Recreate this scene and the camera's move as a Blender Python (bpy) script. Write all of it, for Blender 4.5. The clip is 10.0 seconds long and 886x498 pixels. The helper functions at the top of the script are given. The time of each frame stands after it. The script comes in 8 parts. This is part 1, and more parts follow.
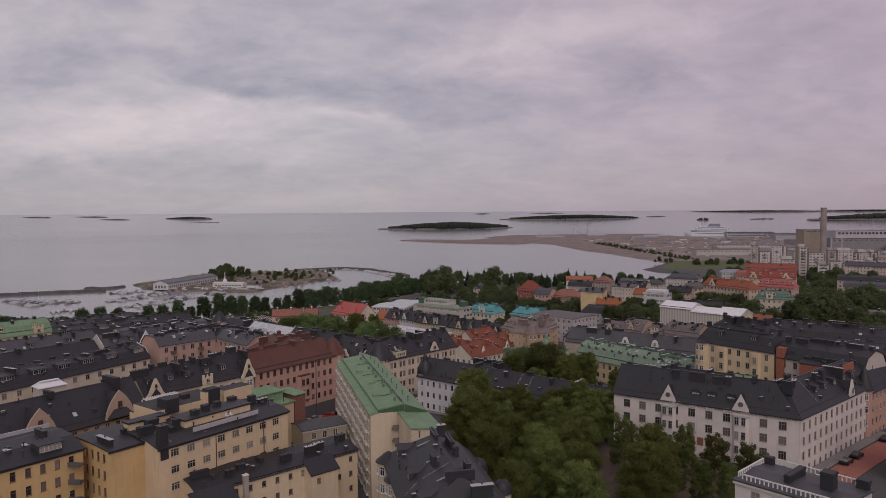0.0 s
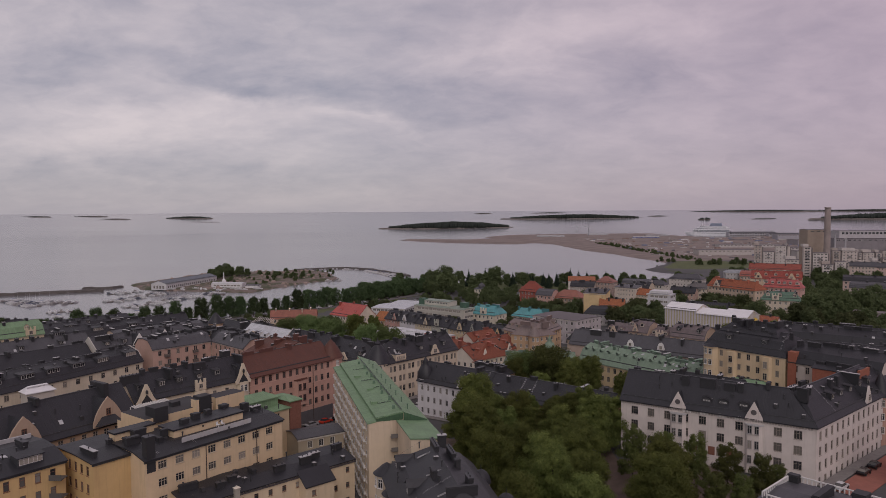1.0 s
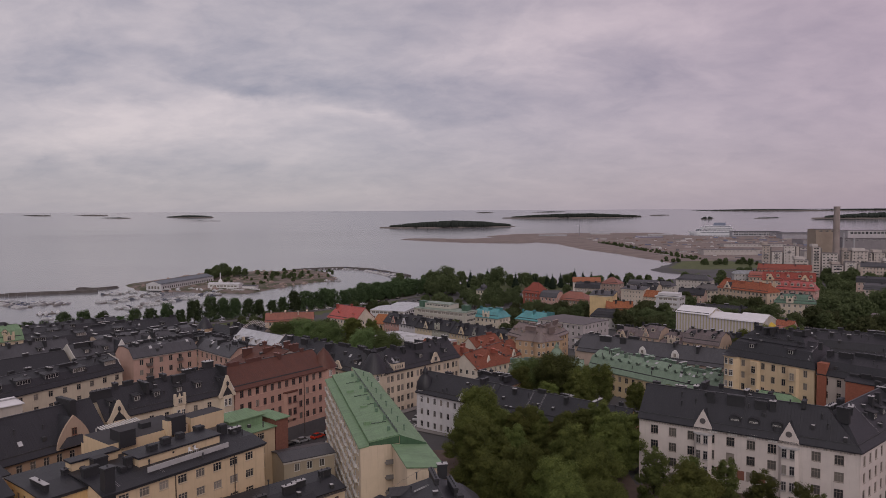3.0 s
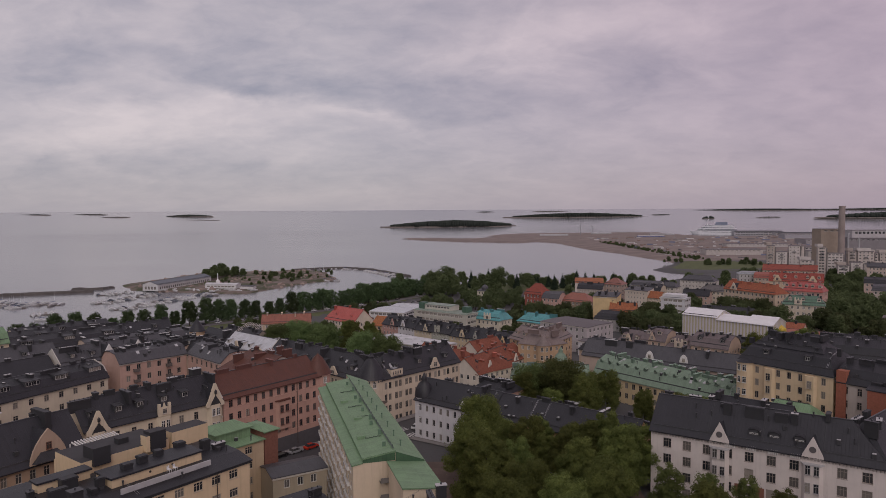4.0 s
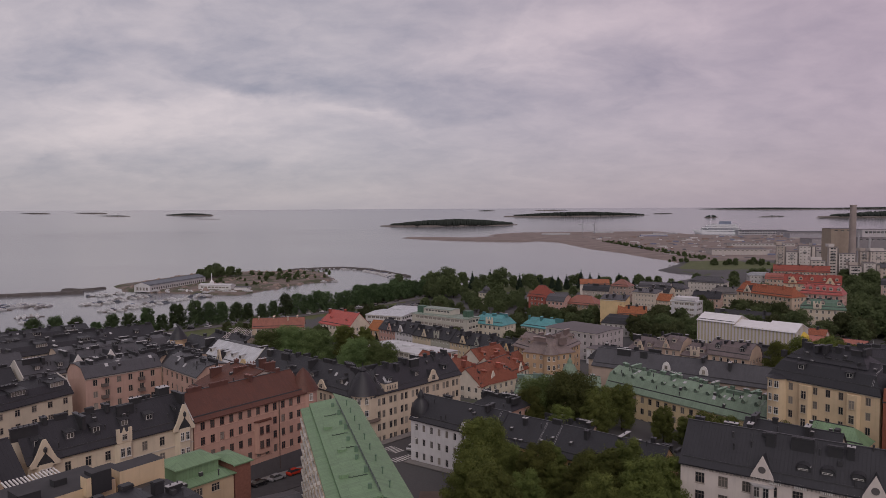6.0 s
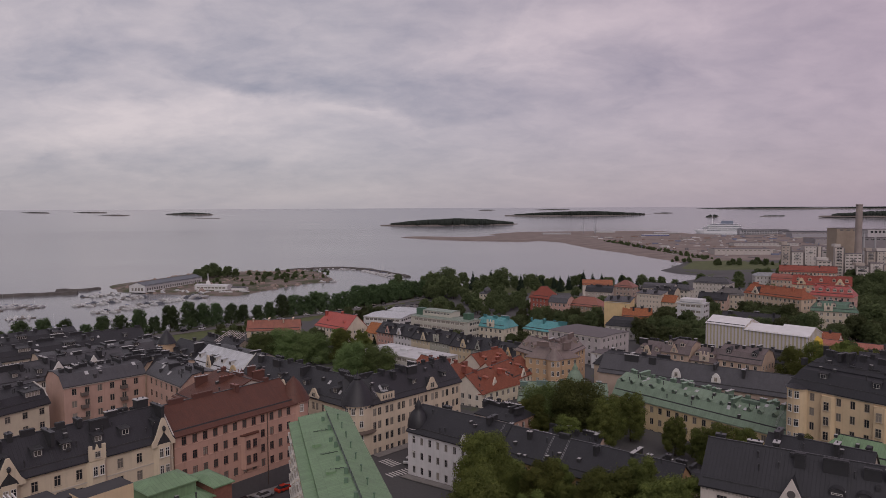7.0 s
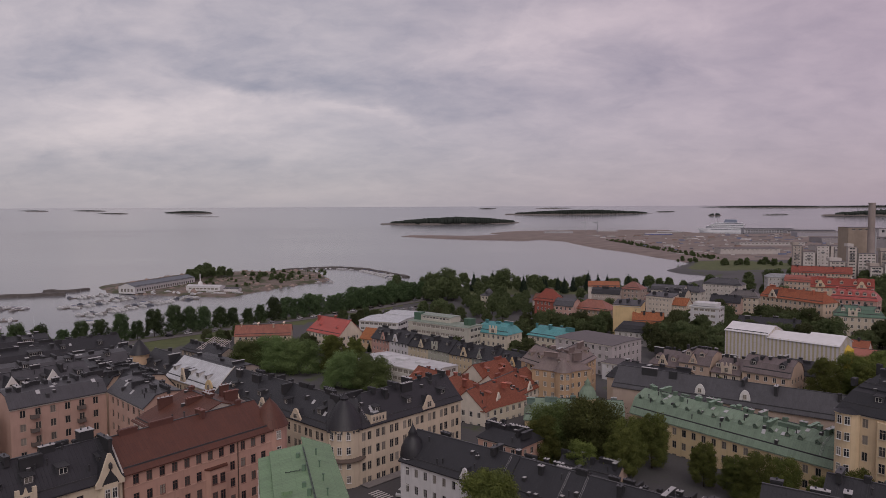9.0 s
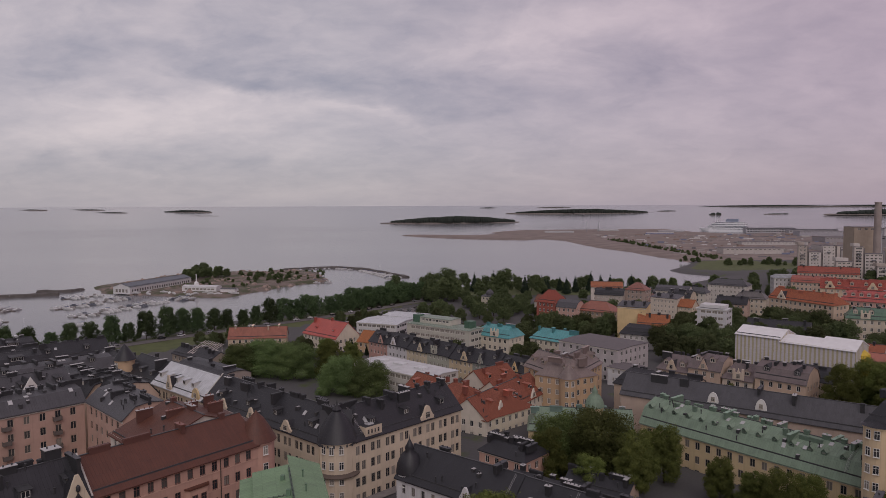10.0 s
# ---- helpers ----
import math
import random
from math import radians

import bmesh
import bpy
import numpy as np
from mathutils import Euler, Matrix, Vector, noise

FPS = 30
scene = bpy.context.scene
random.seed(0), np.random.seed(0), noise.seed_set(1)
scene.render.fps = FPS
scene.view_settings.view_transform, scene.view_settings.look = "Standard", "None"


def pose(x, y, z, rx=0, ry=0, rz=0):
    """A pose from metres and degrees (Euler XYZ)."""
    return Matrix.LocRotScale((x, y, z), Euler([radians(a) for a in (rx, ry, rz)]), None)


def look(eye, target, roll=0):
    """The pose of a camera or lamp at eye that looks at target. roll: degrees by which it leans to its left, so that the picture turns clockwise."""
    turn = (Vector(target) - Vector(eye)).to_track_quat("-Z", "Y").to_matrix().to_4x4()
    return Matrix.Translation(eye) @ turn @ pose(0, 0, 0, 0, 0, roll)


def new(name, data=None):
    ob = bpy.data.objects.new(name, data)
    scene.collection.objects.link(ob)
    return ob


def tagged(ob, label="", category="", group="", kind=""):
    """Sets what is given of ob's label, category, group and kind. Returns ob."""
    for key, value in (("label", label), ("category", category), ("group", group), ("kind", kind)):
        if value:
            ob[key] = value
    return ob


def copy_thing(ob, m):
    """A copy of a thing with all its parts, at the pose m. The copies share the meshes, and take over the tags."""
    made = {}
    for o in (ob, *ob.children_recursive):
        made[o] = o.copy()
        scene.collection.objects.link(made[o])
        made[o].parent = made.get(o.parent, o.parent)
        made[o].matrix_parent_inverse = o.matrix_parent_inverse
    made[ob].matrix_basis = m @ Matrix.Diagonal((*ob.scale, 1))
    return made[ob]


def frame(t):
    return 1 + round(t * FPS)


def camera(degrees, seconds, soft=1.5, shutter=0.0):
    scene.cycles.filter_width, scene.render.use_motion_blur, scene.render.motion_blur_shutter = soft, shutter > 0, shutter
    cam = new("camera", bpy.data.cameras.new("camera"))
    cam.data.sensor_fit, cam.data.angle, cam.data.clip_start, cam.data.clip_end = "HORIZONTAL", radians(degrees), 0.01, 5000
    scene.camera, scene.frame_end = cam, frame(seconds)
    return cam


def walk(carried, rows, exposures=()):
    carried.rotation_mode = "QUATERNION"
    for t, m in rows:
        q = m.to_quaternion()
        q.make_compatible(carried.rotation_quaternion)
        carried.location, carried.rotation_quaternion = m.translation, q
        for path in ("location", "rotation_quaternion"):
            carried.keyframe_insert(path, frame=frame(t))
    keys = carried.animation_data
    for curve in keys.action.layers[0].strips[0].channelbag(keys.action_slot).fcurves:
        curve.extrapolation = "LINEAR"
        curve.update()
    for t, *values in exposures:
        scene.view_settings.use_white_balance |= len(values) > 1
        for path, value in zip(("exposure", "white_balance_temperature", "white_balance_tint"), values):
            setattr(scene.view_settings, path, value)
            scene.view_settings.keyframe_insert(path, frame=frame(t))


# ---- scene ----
# camera: a steady flight straight ahead, slowly gathering speed
LENS = 65.03
EXPO, SKY = 0.0, 1.0
CLOUD_X, CLOUD_Y = 0.0, 0.0
ROUTE = [(0, 0.00, 0.00, 80.00, 0.052, -3.056, -0.399), (1.25, -0.07, 8.4, 80.07, 0.127, -3.103, -0.378),
         (2.5, -0.04, 17.91, 80.13, 0.196, -3.154, -0.357), (3.75, 0.17, 29.3, 80.14, 0.257, -3.210, -0.336),
         (5, 0.46, 41.70, 80.14, 0.311, -3.270, -0.316), (6.25, 0.80, 54.9, 80.10, 0.358, -3.335, -0.295),
         (7.5, 1.14, 68.60, 80.02, 0.398, -3.405, -0.274), (8.75, 1.43, 82.4, 79.92, 0.430, -3.480, -0.253),
         (10, 1.64, 95.82, 79.78, 0.456, -3.559, -0.232)]


def heading(x, y, z, yaw, pitch, roll):
    a, b = radians(yaw), radians(pitch)
    ahead = Vector((-math.sin(a) * math.cos(b), math.cos(a) * math.cos(b), math.sin(b)))
    eye = Vector((x, y, z))
    return look(eye, eye + ahead * 100, roll)


cam = camera(LENS, 10.0, soft=0.8)
walk(cam, [(r[0], heading(*r[1:])) for r in ROUTE], [(0, EXPO, 6500, 16), (10, EXPO, 6500, 16)])

# world: an overcast sky, broken by soft grey banks of cloud
world = bpy.data.worlds.new("sky")
scene.world = world
world.use_nodes = True
wt = world.node_tree
wt.nodes.clear()


def wn(kind, **sets):
    n = wt.nodes.new(kind)
    for k, v in sets.items():
        n.inputs[k].default_value = v
    return n


def wmath(op, a, b=None, c=None, clamp=False):
    n = wt.nodes.new("ShaderNodeMath")
    n.operation, n.use_clamp = op, clamp
    for i, v in enumerate((a, b, c)):
        if v is None:
            continue
        if isinstance(v, (int, float)):
            n.inputs[i].default_value = v
        else:
            wt.links.new(v, n.inputs[i])
    return n.outputs[0]


def wmix(fac, a, b):
    n = wt.nodes.new("ShaderNodeMix")
    n.data_type = "RGBA"
    for slot, v in ((0, fac), (6, a), (7, b)):
        if isinstance(v, (int, float)):
            n.inputs[slot].default_value = v
        elif isinstance(v, tuple):
            n.inputs[slot].default_value = (*v, 1)
        else:
            wt.links.new(v, n.inputs[slot])
    return n.outputs[2]


SUN_EL, SUN_AZ = 40.0, 172.0
air = wn("ShaderNodeTexSky")
air.sky_type, air.sun_disc, air.sun_elevation, air.sun_rotation = "NISHITA", False, radians(SUN_EL), radians(SUN_AZ)
coord = wn("ShaderNodeTexCoord")
sep = wn("ShaderNodeSeparateXYZ")
wt.links.new(coord.outputs["Generated"], sep.inputs[0])
up = wmath("MAXIMUM", sep.outputs[2], 0.0)
flat_ = wmath("ADD", up, 0.30)
plane = wn("ShaderNodeCombineXYZ")
wt.links.new(wmath("DIVIDE", sep.outputs[0], flat_), plane.inputs[0])
wt.links.new(wmath("DIVIDE", sep.outputs[1], flat_), plane.inputs[1])
plane.inputs[2].default_value = 3.7


def cloud(scale, detail, dist, off):
    m = wn("ShaderNodeMapping")
    m.inputs["Location"].default_value = off
    m.inputs["Scale"].default_value = (1.0, 1.25, 1.0)
    wt.links.new(plane.outputs[0], m.inputs[0])
    n = wn("ShaderNodeTexNoise", Scale=scale, Detail=detail, Roughness=0.55, Distortion=dist)
    wt.links.new(m.outputs[0], n.inputs["Vector"])
    return n.outputs["Fac"]


banks = wmath("MULTIPLY_ADD", cloud(1.1, 5.0, 0.5, (CLOUD_X, CLOUD_Y, 0)), 2.2, -0.62, True)
wisps = wmath("MULTIPLY_ADD", cloud(4.2, 9.0, 0.35, (4.0, 9.0, 2.0)), 2.6, -0.8, True)
puffs = wmath("MULTIPLY_ADD", cloud(11.0, 7.0, 0.2, (7.0, 3.0, 1.0)), 2.8, -0.9, True)
ahead = wmath("MAXIMUM", sep.outputs[1], 0.05)
rise_ = wmath("DIVIDE", sep.outputs[2], ahead)
side_ = wmath("DIVIDE", sep.outputs[0], ahead)
warp_r = wmath("MULTIPLY_ADD", cloud(3.0, 7.0, 0.3, (1.0, 2.0, 5.0)), 0.12, -0.06)
warp_s = wmath("MULTIPLY_ADD", cloud(2.4, 6.0, 0.2, (8.0, 5.0, 1.0)), 0.30, -0.15)
rise_w, side_w = wmath("ADD", rise_, warp_r), wmath("ADD", side_, warp_s)


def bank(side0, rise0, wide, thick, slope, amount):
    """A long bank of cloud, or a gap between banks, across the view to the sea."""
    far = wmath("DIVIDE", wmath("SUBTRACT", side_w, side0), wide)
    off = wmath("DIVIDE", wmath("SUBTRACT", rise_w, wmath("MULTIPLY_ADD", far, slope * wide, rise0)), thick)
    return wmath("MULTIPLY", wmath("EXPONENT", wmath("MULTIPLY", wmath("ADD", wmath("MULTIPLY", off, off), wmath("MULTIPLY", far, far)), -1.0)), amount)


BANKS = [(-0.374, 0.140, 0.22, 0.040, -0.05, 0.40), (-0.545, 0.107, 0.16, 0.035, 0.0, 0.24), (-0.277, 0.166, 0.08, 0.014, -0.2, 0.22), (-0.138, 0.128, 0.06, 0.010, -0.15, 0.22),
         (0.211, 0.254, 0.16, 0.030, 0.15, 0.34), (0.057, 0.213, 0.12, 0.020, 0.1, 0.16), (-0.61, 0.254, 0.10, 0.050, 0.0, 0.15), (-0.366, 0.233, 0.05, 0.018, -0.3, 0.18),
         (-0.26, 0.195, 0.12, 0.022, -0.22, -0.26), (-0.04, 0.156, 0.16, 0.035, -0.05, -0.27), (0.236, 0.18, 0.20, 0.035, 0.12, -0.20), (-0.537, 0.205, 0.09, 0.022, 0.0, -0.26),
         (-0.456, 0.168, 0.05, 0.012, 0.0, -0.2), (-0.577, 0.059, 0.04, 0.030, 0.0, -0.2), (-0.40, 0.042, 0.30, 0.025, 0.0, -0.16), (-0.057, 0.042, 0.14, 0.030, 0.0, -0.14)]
lump_v = wn("ShaderNodeCombineXYZ")
wt.links.new(side_w, lump_v.inputs[0])
wt.links.new(wmath("MULTIPLY", rise_, 2.0), lump_v.inputs[1])
lump_n = wn("ShaderNodeTexNoise", Scale=9.0, Detail=8.0, Roughness=0.6, Distortion=0.25)
wt.links.new(lump_v.outputs[0], lump_n.inputs["Vector"])
lumps = wmath("MULTIPLY_ADD", lump_n.outputs["Fac"], 2.6, -0.8, True)
shape = wmath("ADD", wmath("MULTIPLY_ADD", banks, 0.14, 0.11), wmath("MULTIPLY", wisps, 0.20))
shape = wmath("ADD", shape, wmath("MULTIPLY_ADD", puffs, 0.10, wmath("MULTIPLY", lumps, 0.30)))
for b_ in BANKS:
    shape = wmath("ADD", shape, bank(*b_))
shape = wmath("ADD", shape, 0.0, None, True)
pale, deep = (0.705, 0.628, 0.618), (0.268, 0.270, 0.326)
veil = wmix(shape, deep, pale)
# the light is rosier towards the east side of the bay
east = wmath("MULTIPLY_ADD", sep.outputs[0], 1.3, 0.20, True)
veil = wmix(wmath("MULTIPLY", east, 0.85), veil, wmix(shape, (0.345, 0.266, 0.325), (0.560, 0.428, 0.490)))
low = wmath("POWER", wmath("SUBTRACT", 1.0, up, None, True), 12.0)
veil = wmix(wmath("MULTIPLY", low, 0.70), veil, wmix(east, (0.385, 0.368, 0.392), (0.318, 0.262, 0.318)))
blue = wt.nodes.new("ShaderNodeVectorMath")
blue.operation = "SCALE"
blue.inputs["Scale"].default_value = 0.10
wt.links.new(air.outputs[0], blue.inputs[0])
back = wn("ShaderNodeBackground")
wt.links.new(wmix(0.90, blue.outputs[0], veil), back.inputs[0])
back.inputs[1].default_value = SKY
wt.links.new(back.outputs[0], wn("ShaderNodeOutputWorld").inputs[0])

sun = new("sun", bpy.data.lights.new("sun", "SUN"))
sun.data.energy, sun.data.angle, sun.data.color = 1.0, radians(45), (1.0, 0.94, 0.88)
sun.matrix_world = look((math.sin(radians(SUN_AZ)) * 100, math.cos(radians(SUN_AZ)) * 100, 100 * math.tan(radians(SUN_EL))), (0, 0, 0))

# ---- materials ----
MATS = {}


class Nodes:
    """A small writer of node materials."""

    def __init__(self, name):
        self.m = bpy.data.materials.new(name)
        self.m.use_nodes = True
        self.t = self.m.node_tree
        self.b = self.t.nodes["Principled BSDF"]

    def node(self, kind, **sets):
        n = self.t.nodes.new(kind)
        for k, v in sets.items():
            n.inputs[k].default_value = v
        return n

    def link(self, a, b):
        self.t.links.new(a, b)

    def coord(self, kind="Object"):
        return self.node("ShaderNodeTexCoord").outputs[kind]

    def noise(self, vec, scale, detail=4.0, rough=0.6):
        n = self.node("ShaderNodeTexNoise", Scale=scale, Detail=detail, Roughness=rough)
        self.link(vec, n.inputs["Vector"])
        return n.outputs["Fac"]

    def math(self, op, a, b=0.0, clamp=False, c=-0.3):
        n = self.node("ShaderNodeMath")
        n.operation, n.use_clamp = op, clamp
        n.inputs[2].default_value = c
        for i, v in enumerate((a, b)):
            if isinstance(v, (int, float)):
                n.inputs[i].default_value = v
            else:
                self.link(v, n.inputs[i])
        return n.outputs[0]

    def mix(self, fac, a, b):
        n = self.node("ShaderNodeMix")
        n.data_type = "RGBA"
        for slot, v in ((0, fac), (6, a), (7, b)):
            if isinstance(v, (int, float)):
                n.inputs[slot].default_value = v
            elif isinstance(v, tuple):
                n.inputs[slot].default_value = (*v, 1)
            else:
                self.link(v, n.inputs[slot])
        return n.outputs[2]

    def bump(self, height, strength=0.3, distance=0.05):
        n = self.node("ShaderNodeBump", Strength=strength, Distance=distance)
        self.link(height, n.inputs["Height"])
        self.link(n.outputs[0], self.b.inputs["Normal"])

    def done(self, color, rough=0.8, metal=0.0):
        for slot, v in (("Base Color", color), ("Roughness", rough), ("Metallic", metal)):
            if isinstance(v, (int, float)):
                self.b.inputs[slot].default_value = v
            elif isinstance(v, tuple):
                self.b.inputs[slot].default_value = (*v, 1)
            else:
                self.link(v, self.b.inputs[slot])
        return self.m


def scaled(c, k):
    return tuple(min(1.0, v * k) for v in c)


def plaster(c):
    """Painted render: patches, rain streaks and fine grain."""
    key = ("plaster", c)
    if key not in MATS:
        n = Nodes("plaster")
        p = n.coord()
        patch = n.noise(p, 0.22, 5)
        mp = n.node("ShaderNodeMapping")
        mp.inputs["Scale"].default_value = (1.6, 1.6, 0.10)
        n.link(p, mp.inputs[0])
        streak = n.noise(mp.outputs[0], 1.0, 5, 0.7)
        col = n.mix(n.math("MULTIPLY_ADD", patch, 1.6, True), scaled(c, 0.82), scaled(c, 1.10))
        dirty = tuple(v * 0.62 for v in c)
        sm = n.node("ShaderNodeMapRange")
        sm.inputs[1].default_value, sm.inputs[2].default_value = 0.52, 0.75
        n.link(streak, sm.inputs[0])
        col = n.mix(n.math("MULTIPLY", sm.outputs[0], 0.45), col, dirty)
        n.bump(n.noise(p, 9.0, 3), 0.15, 0.03)
        MATS[key] = n.done(col, 0.88)
    return MATS[key]


def sheet_roof(c, seam=0.62, rough=0.50, metal=0.0, name="sheet_roof"):
    """Painted sheet metal with standing seams that run down the slope, and weathering."""
    key = (name, c, seam)
    if key not in MATS:
        n = Nodes(name)
        uv = n.node("ShaderNodeUVMap")
        uv.uv_map = "lay"
        s = n.node("ShaderNodeSeparateXYZ")
        n.link(uv.outputs[0], s.inputs[0])
        p = n.coord()
        fr = n.math("FRACT", n.math("DIVIDE", s.outputs[0], seam))
        line = n.math("LESS_THAN", fr, 0.11)
        fr2 = n.math("FRACT", n.math("DIVIDE", s.outputs[1], 2.1))
        cross = n.math("LESS_THAN", fr2, 0.025)
        cell = n.node("ShaderNodeTexWhiteNoise")
        cell.noise_dimensions = "2D"
        snap = n.node("ShaderNodeCombineXYZ")
        n.link(n.math("FLOOR", n.math("DIVIDE", s.outputs[0], seam)), snap.inputs[0])
        n.link(n.math("FLOOR", n.math("DIVIDE", s.outputs[1], 2.1)), snap.inputs[1])
        n.link(snap.outputs[0], cell.inputs["Vector"])
        wear = n.noise(p, 0.35, 6, 0.7)
        col = n.mix(n.math("MULTIPLY_ADD", wear, 1.7, True), scaled(c, 0.70), scaled(c, 1.35))
        col = n.mix(n.math("MULTIPLY", cell.outputs[0], 0.35), col, scaled(c, 1.55))
        col = n.mix(n.math("MULTIPLY", n.math("MAXIMUM", line, cross), 0.45), col, scaled(c, 0.55))
        n.bump(n.math("MAXIMUM", line, n.math("MULTIPLY", cross, 0.3)), 0.8, 0.05)
        rg = n.math("MULTIPLY_ADD", wear, 0.25)
        rg.node.inputs[2].default_value = rough - 0.12
        n.b.inputs["Specular IOR Level"].default_value = 0.46
        MATS[key] = n.done(col, rg, metal)
    return MATS[key]


def tile_roof(c):
    """Clay tiles in courses."""
    key = ("tile_roof", c)
    if key not in MATS:
        n = Nodes("tile_roof")
        uv = n.node("ShaderNodeUVMap")
        uv.uv_map = "lay"
        br = n.node("ShaderNodeTexBrick")
        br.inputs["Scale"].default_value = 1.0
        br.inputs["Brick Width"].default_value, br.inputs["Row Height"].default_value = 0.28, 0.36
        br.inputs["Mortar Size"].default_value = 0.035
        for slot, k in (("Color1", 1.15), ("Color2", 0.80), ("Mortar", 0.42)):
            br.inputs[slot].default_value = (*scaled(c, k), 1)
        n.link(uv.outputs[0], br.inputs["Vector"])
        wear = n.noise(n.coord(), 0.4, 6, 0.7)
        col = n.mix(n.math("MULTIPLY", wear, 0.55), br.outputs["Color"], scaled(c, 0.62))
        n.bump(br.outputs["Fac"], -0.6, 0.04)
        MATS[key] = n.done(col, 0.85)
    return MATS[key]


def plain(name, c, rough=0.7, metal=0.0, vary=0.18, size=0.8):
    key = (name, c)
    if key not in MATS:
        n = Nodes(name)
        p = n.coord()
        f = n.noise(p, size, 5)
        MATS[key] = n.done(n.mix(n.math("MULTIPLY_ADD", f, 1.5, True), scaled(c, 1 - vary), scaled(c, 1 + vary)), rough, metal)
    return MATS[key]


def glass(c=(0.025, 0.028, 0.033)):
    key = ("window_glass", c)
    if key not in MATS:
        n = Nodes("window_glass")
        oi = n.node("ShaderNodeObjectInfo")
        # some panes paler at random: curtains, plus bright reflections put into the glass colour
        col = n.mix(n.math("POWER", oi.outputs["Random"], 3.2), c, (0.30, 0.27, 0.235))
        n.b.inputs["IOR"].default_value = 1.5
        MATS[key] = n.done(col, 0.06)
    return MATS[key]


def leaves(name, dark, light):
    key = (name, dark)
    if key not in MATS:
        n = Nodes(name)
        geo = n.node("ShaderNodeNewGeometry")
        oi = n.node("ShaderNodeObjectInfo")
        big = n.noise(n.coord(), 0.55, 3)
        f = n.math("ADD", n.math("MULTIPLY", geo.outputs["Random Per Island"], 0.40), n.math("MULTIPLY", n.math("MULTIPLY_ADD", big, 1.8, True, -0.4), 0.60))
        col = n.mix(f, dark, light)
        tone = n.noise(geo.outputs["Position"], 0.085, 2)
        col = n.mix(n.math("MULTIPLY_ADD", tone, 2.6, True, -0.9), col, n.mix(0.5, col, scaled(dark, 0.75)))
        hue = n.node("ShaderNodeHueSaturation", Saturation=1.0)
        n.link(n.math("MULTIPLY_ADD", oi.outputs["Random"], 0.035), hue.inputs["Hue"])
        hue.inputs["Hue"].links[0].from_node.inputs[2].default_value = 0.484
        v = n.math("MULTIPLY_ADD", oi.outputs["Random"], 0.62)
        v.node.inputs[2].default_value = 0.62
        n.link(v, hue.inputs["Value"])
        n.link(col, hue.inputs["Color"])
        MATS[key] = n.done(hue.outputs[0], 0.9)
        n.b.inputs["Specular IOR Level"].default_value = 0.08
        thin = n.node("ShaderNodeBsdfTranslucent")
        n.link(hue.outputs[0], thin.inputs["Color"])
        both = n.node("ShaderNodeMixShader", Fac=0.46)
        n.link(n.b.outputs[0], both.inputs[1])
        n.link(thin.outputs[0], both.inputs[2])
        n.link(both.outputs[0], n.t.nodes["Material Output"].inputs["Surface"])
    return MATS[key]


def sea_material():
    n = Nodes("sea_water")
    p = n.coord()
    mp = n.node("ShaderNodeMapping")
    mp.inputs["Scale"].default_value = (0.10, 0.22, 0.1)
    n.link(p, mp.inputs[0])
    fine = n.noise(mp.outputs[0], 1.3, 6, 0.65)
    mp2 = n.node("ShaderNodeMapping")
    mp2.inputs["Scale"].default_value = (0.0016, 0.0040, 0.01)
    n.link(p, mp2.inputs[0])
    broad = n.noise(mp2.outputs[0], 1.0, 5, 0.6)
    n.bump(fine, 0.12, 0.5)
    rg = n.math("MULTIPLY_ADD", broad, 0.05)
    rg.node.inputs[2].default_value = 0.13
    n.b.inputs["IOR"].default_value = 1.333
    return n.done(n.mix(broad, (0.150, 0.154, 0.164), (0.172, 0.174, 0.182)), rg)


def ground_material():
    """City ground: asphalt and gravel, grass in patches, worn."""
    n = Nodes("ground")
    p = n.coord()
    f = n.noise(p, 0.035, 5)
    fine = n.noise(p, 1.4, 6, 0.7)
    grass = n.mix(fine, (0.040, 0.058, 0.018), (0.085, 0.105, 0.038))
    road = n.mix(fine, (0.050, 0.048, 0.050), (0.095, 0.092, 0.092))
    mr = n.node("ShaderNodeMapRange")
    mr.inputs[1].default_value, mr.inputs[2].default_value = 0.60, 0.66
    n.link(f, mr.inputs[0])
    n.bump(fine, 0.3, 0.05)
    return n.done(n.mix(mr.outputs[0], road, grass), 0.9)


def striped_tarp():
    n = Nodes("striped_sheeting")
    p = n.coord()
    s = n.node("ShaderNodeSeparateXYZ")
    n.link(p, s.inputs[0])
    v = n.math("FRACT", n.math("MULTIPLY", s.outputs[0], 0.95))
    a = n.math("LESS_THAN", n.math("ADD", v, n.math("MULTIPLY", n.noise(p, 0.25, 3), 0.3)), 0.60)
    fold = n.noise(p, 1.2, 5)
    col = n.mix(a, (0.56, 0.53, 0.56), (0.43, 0.375, 0.21))
    col = n.mix(n.math("MULTIPLY", fold, 0.45), col, (0.34, 0.32, 0.31))
    n.bump(fold, 0.6, 0.3)
    return n.done(col, 0.7)

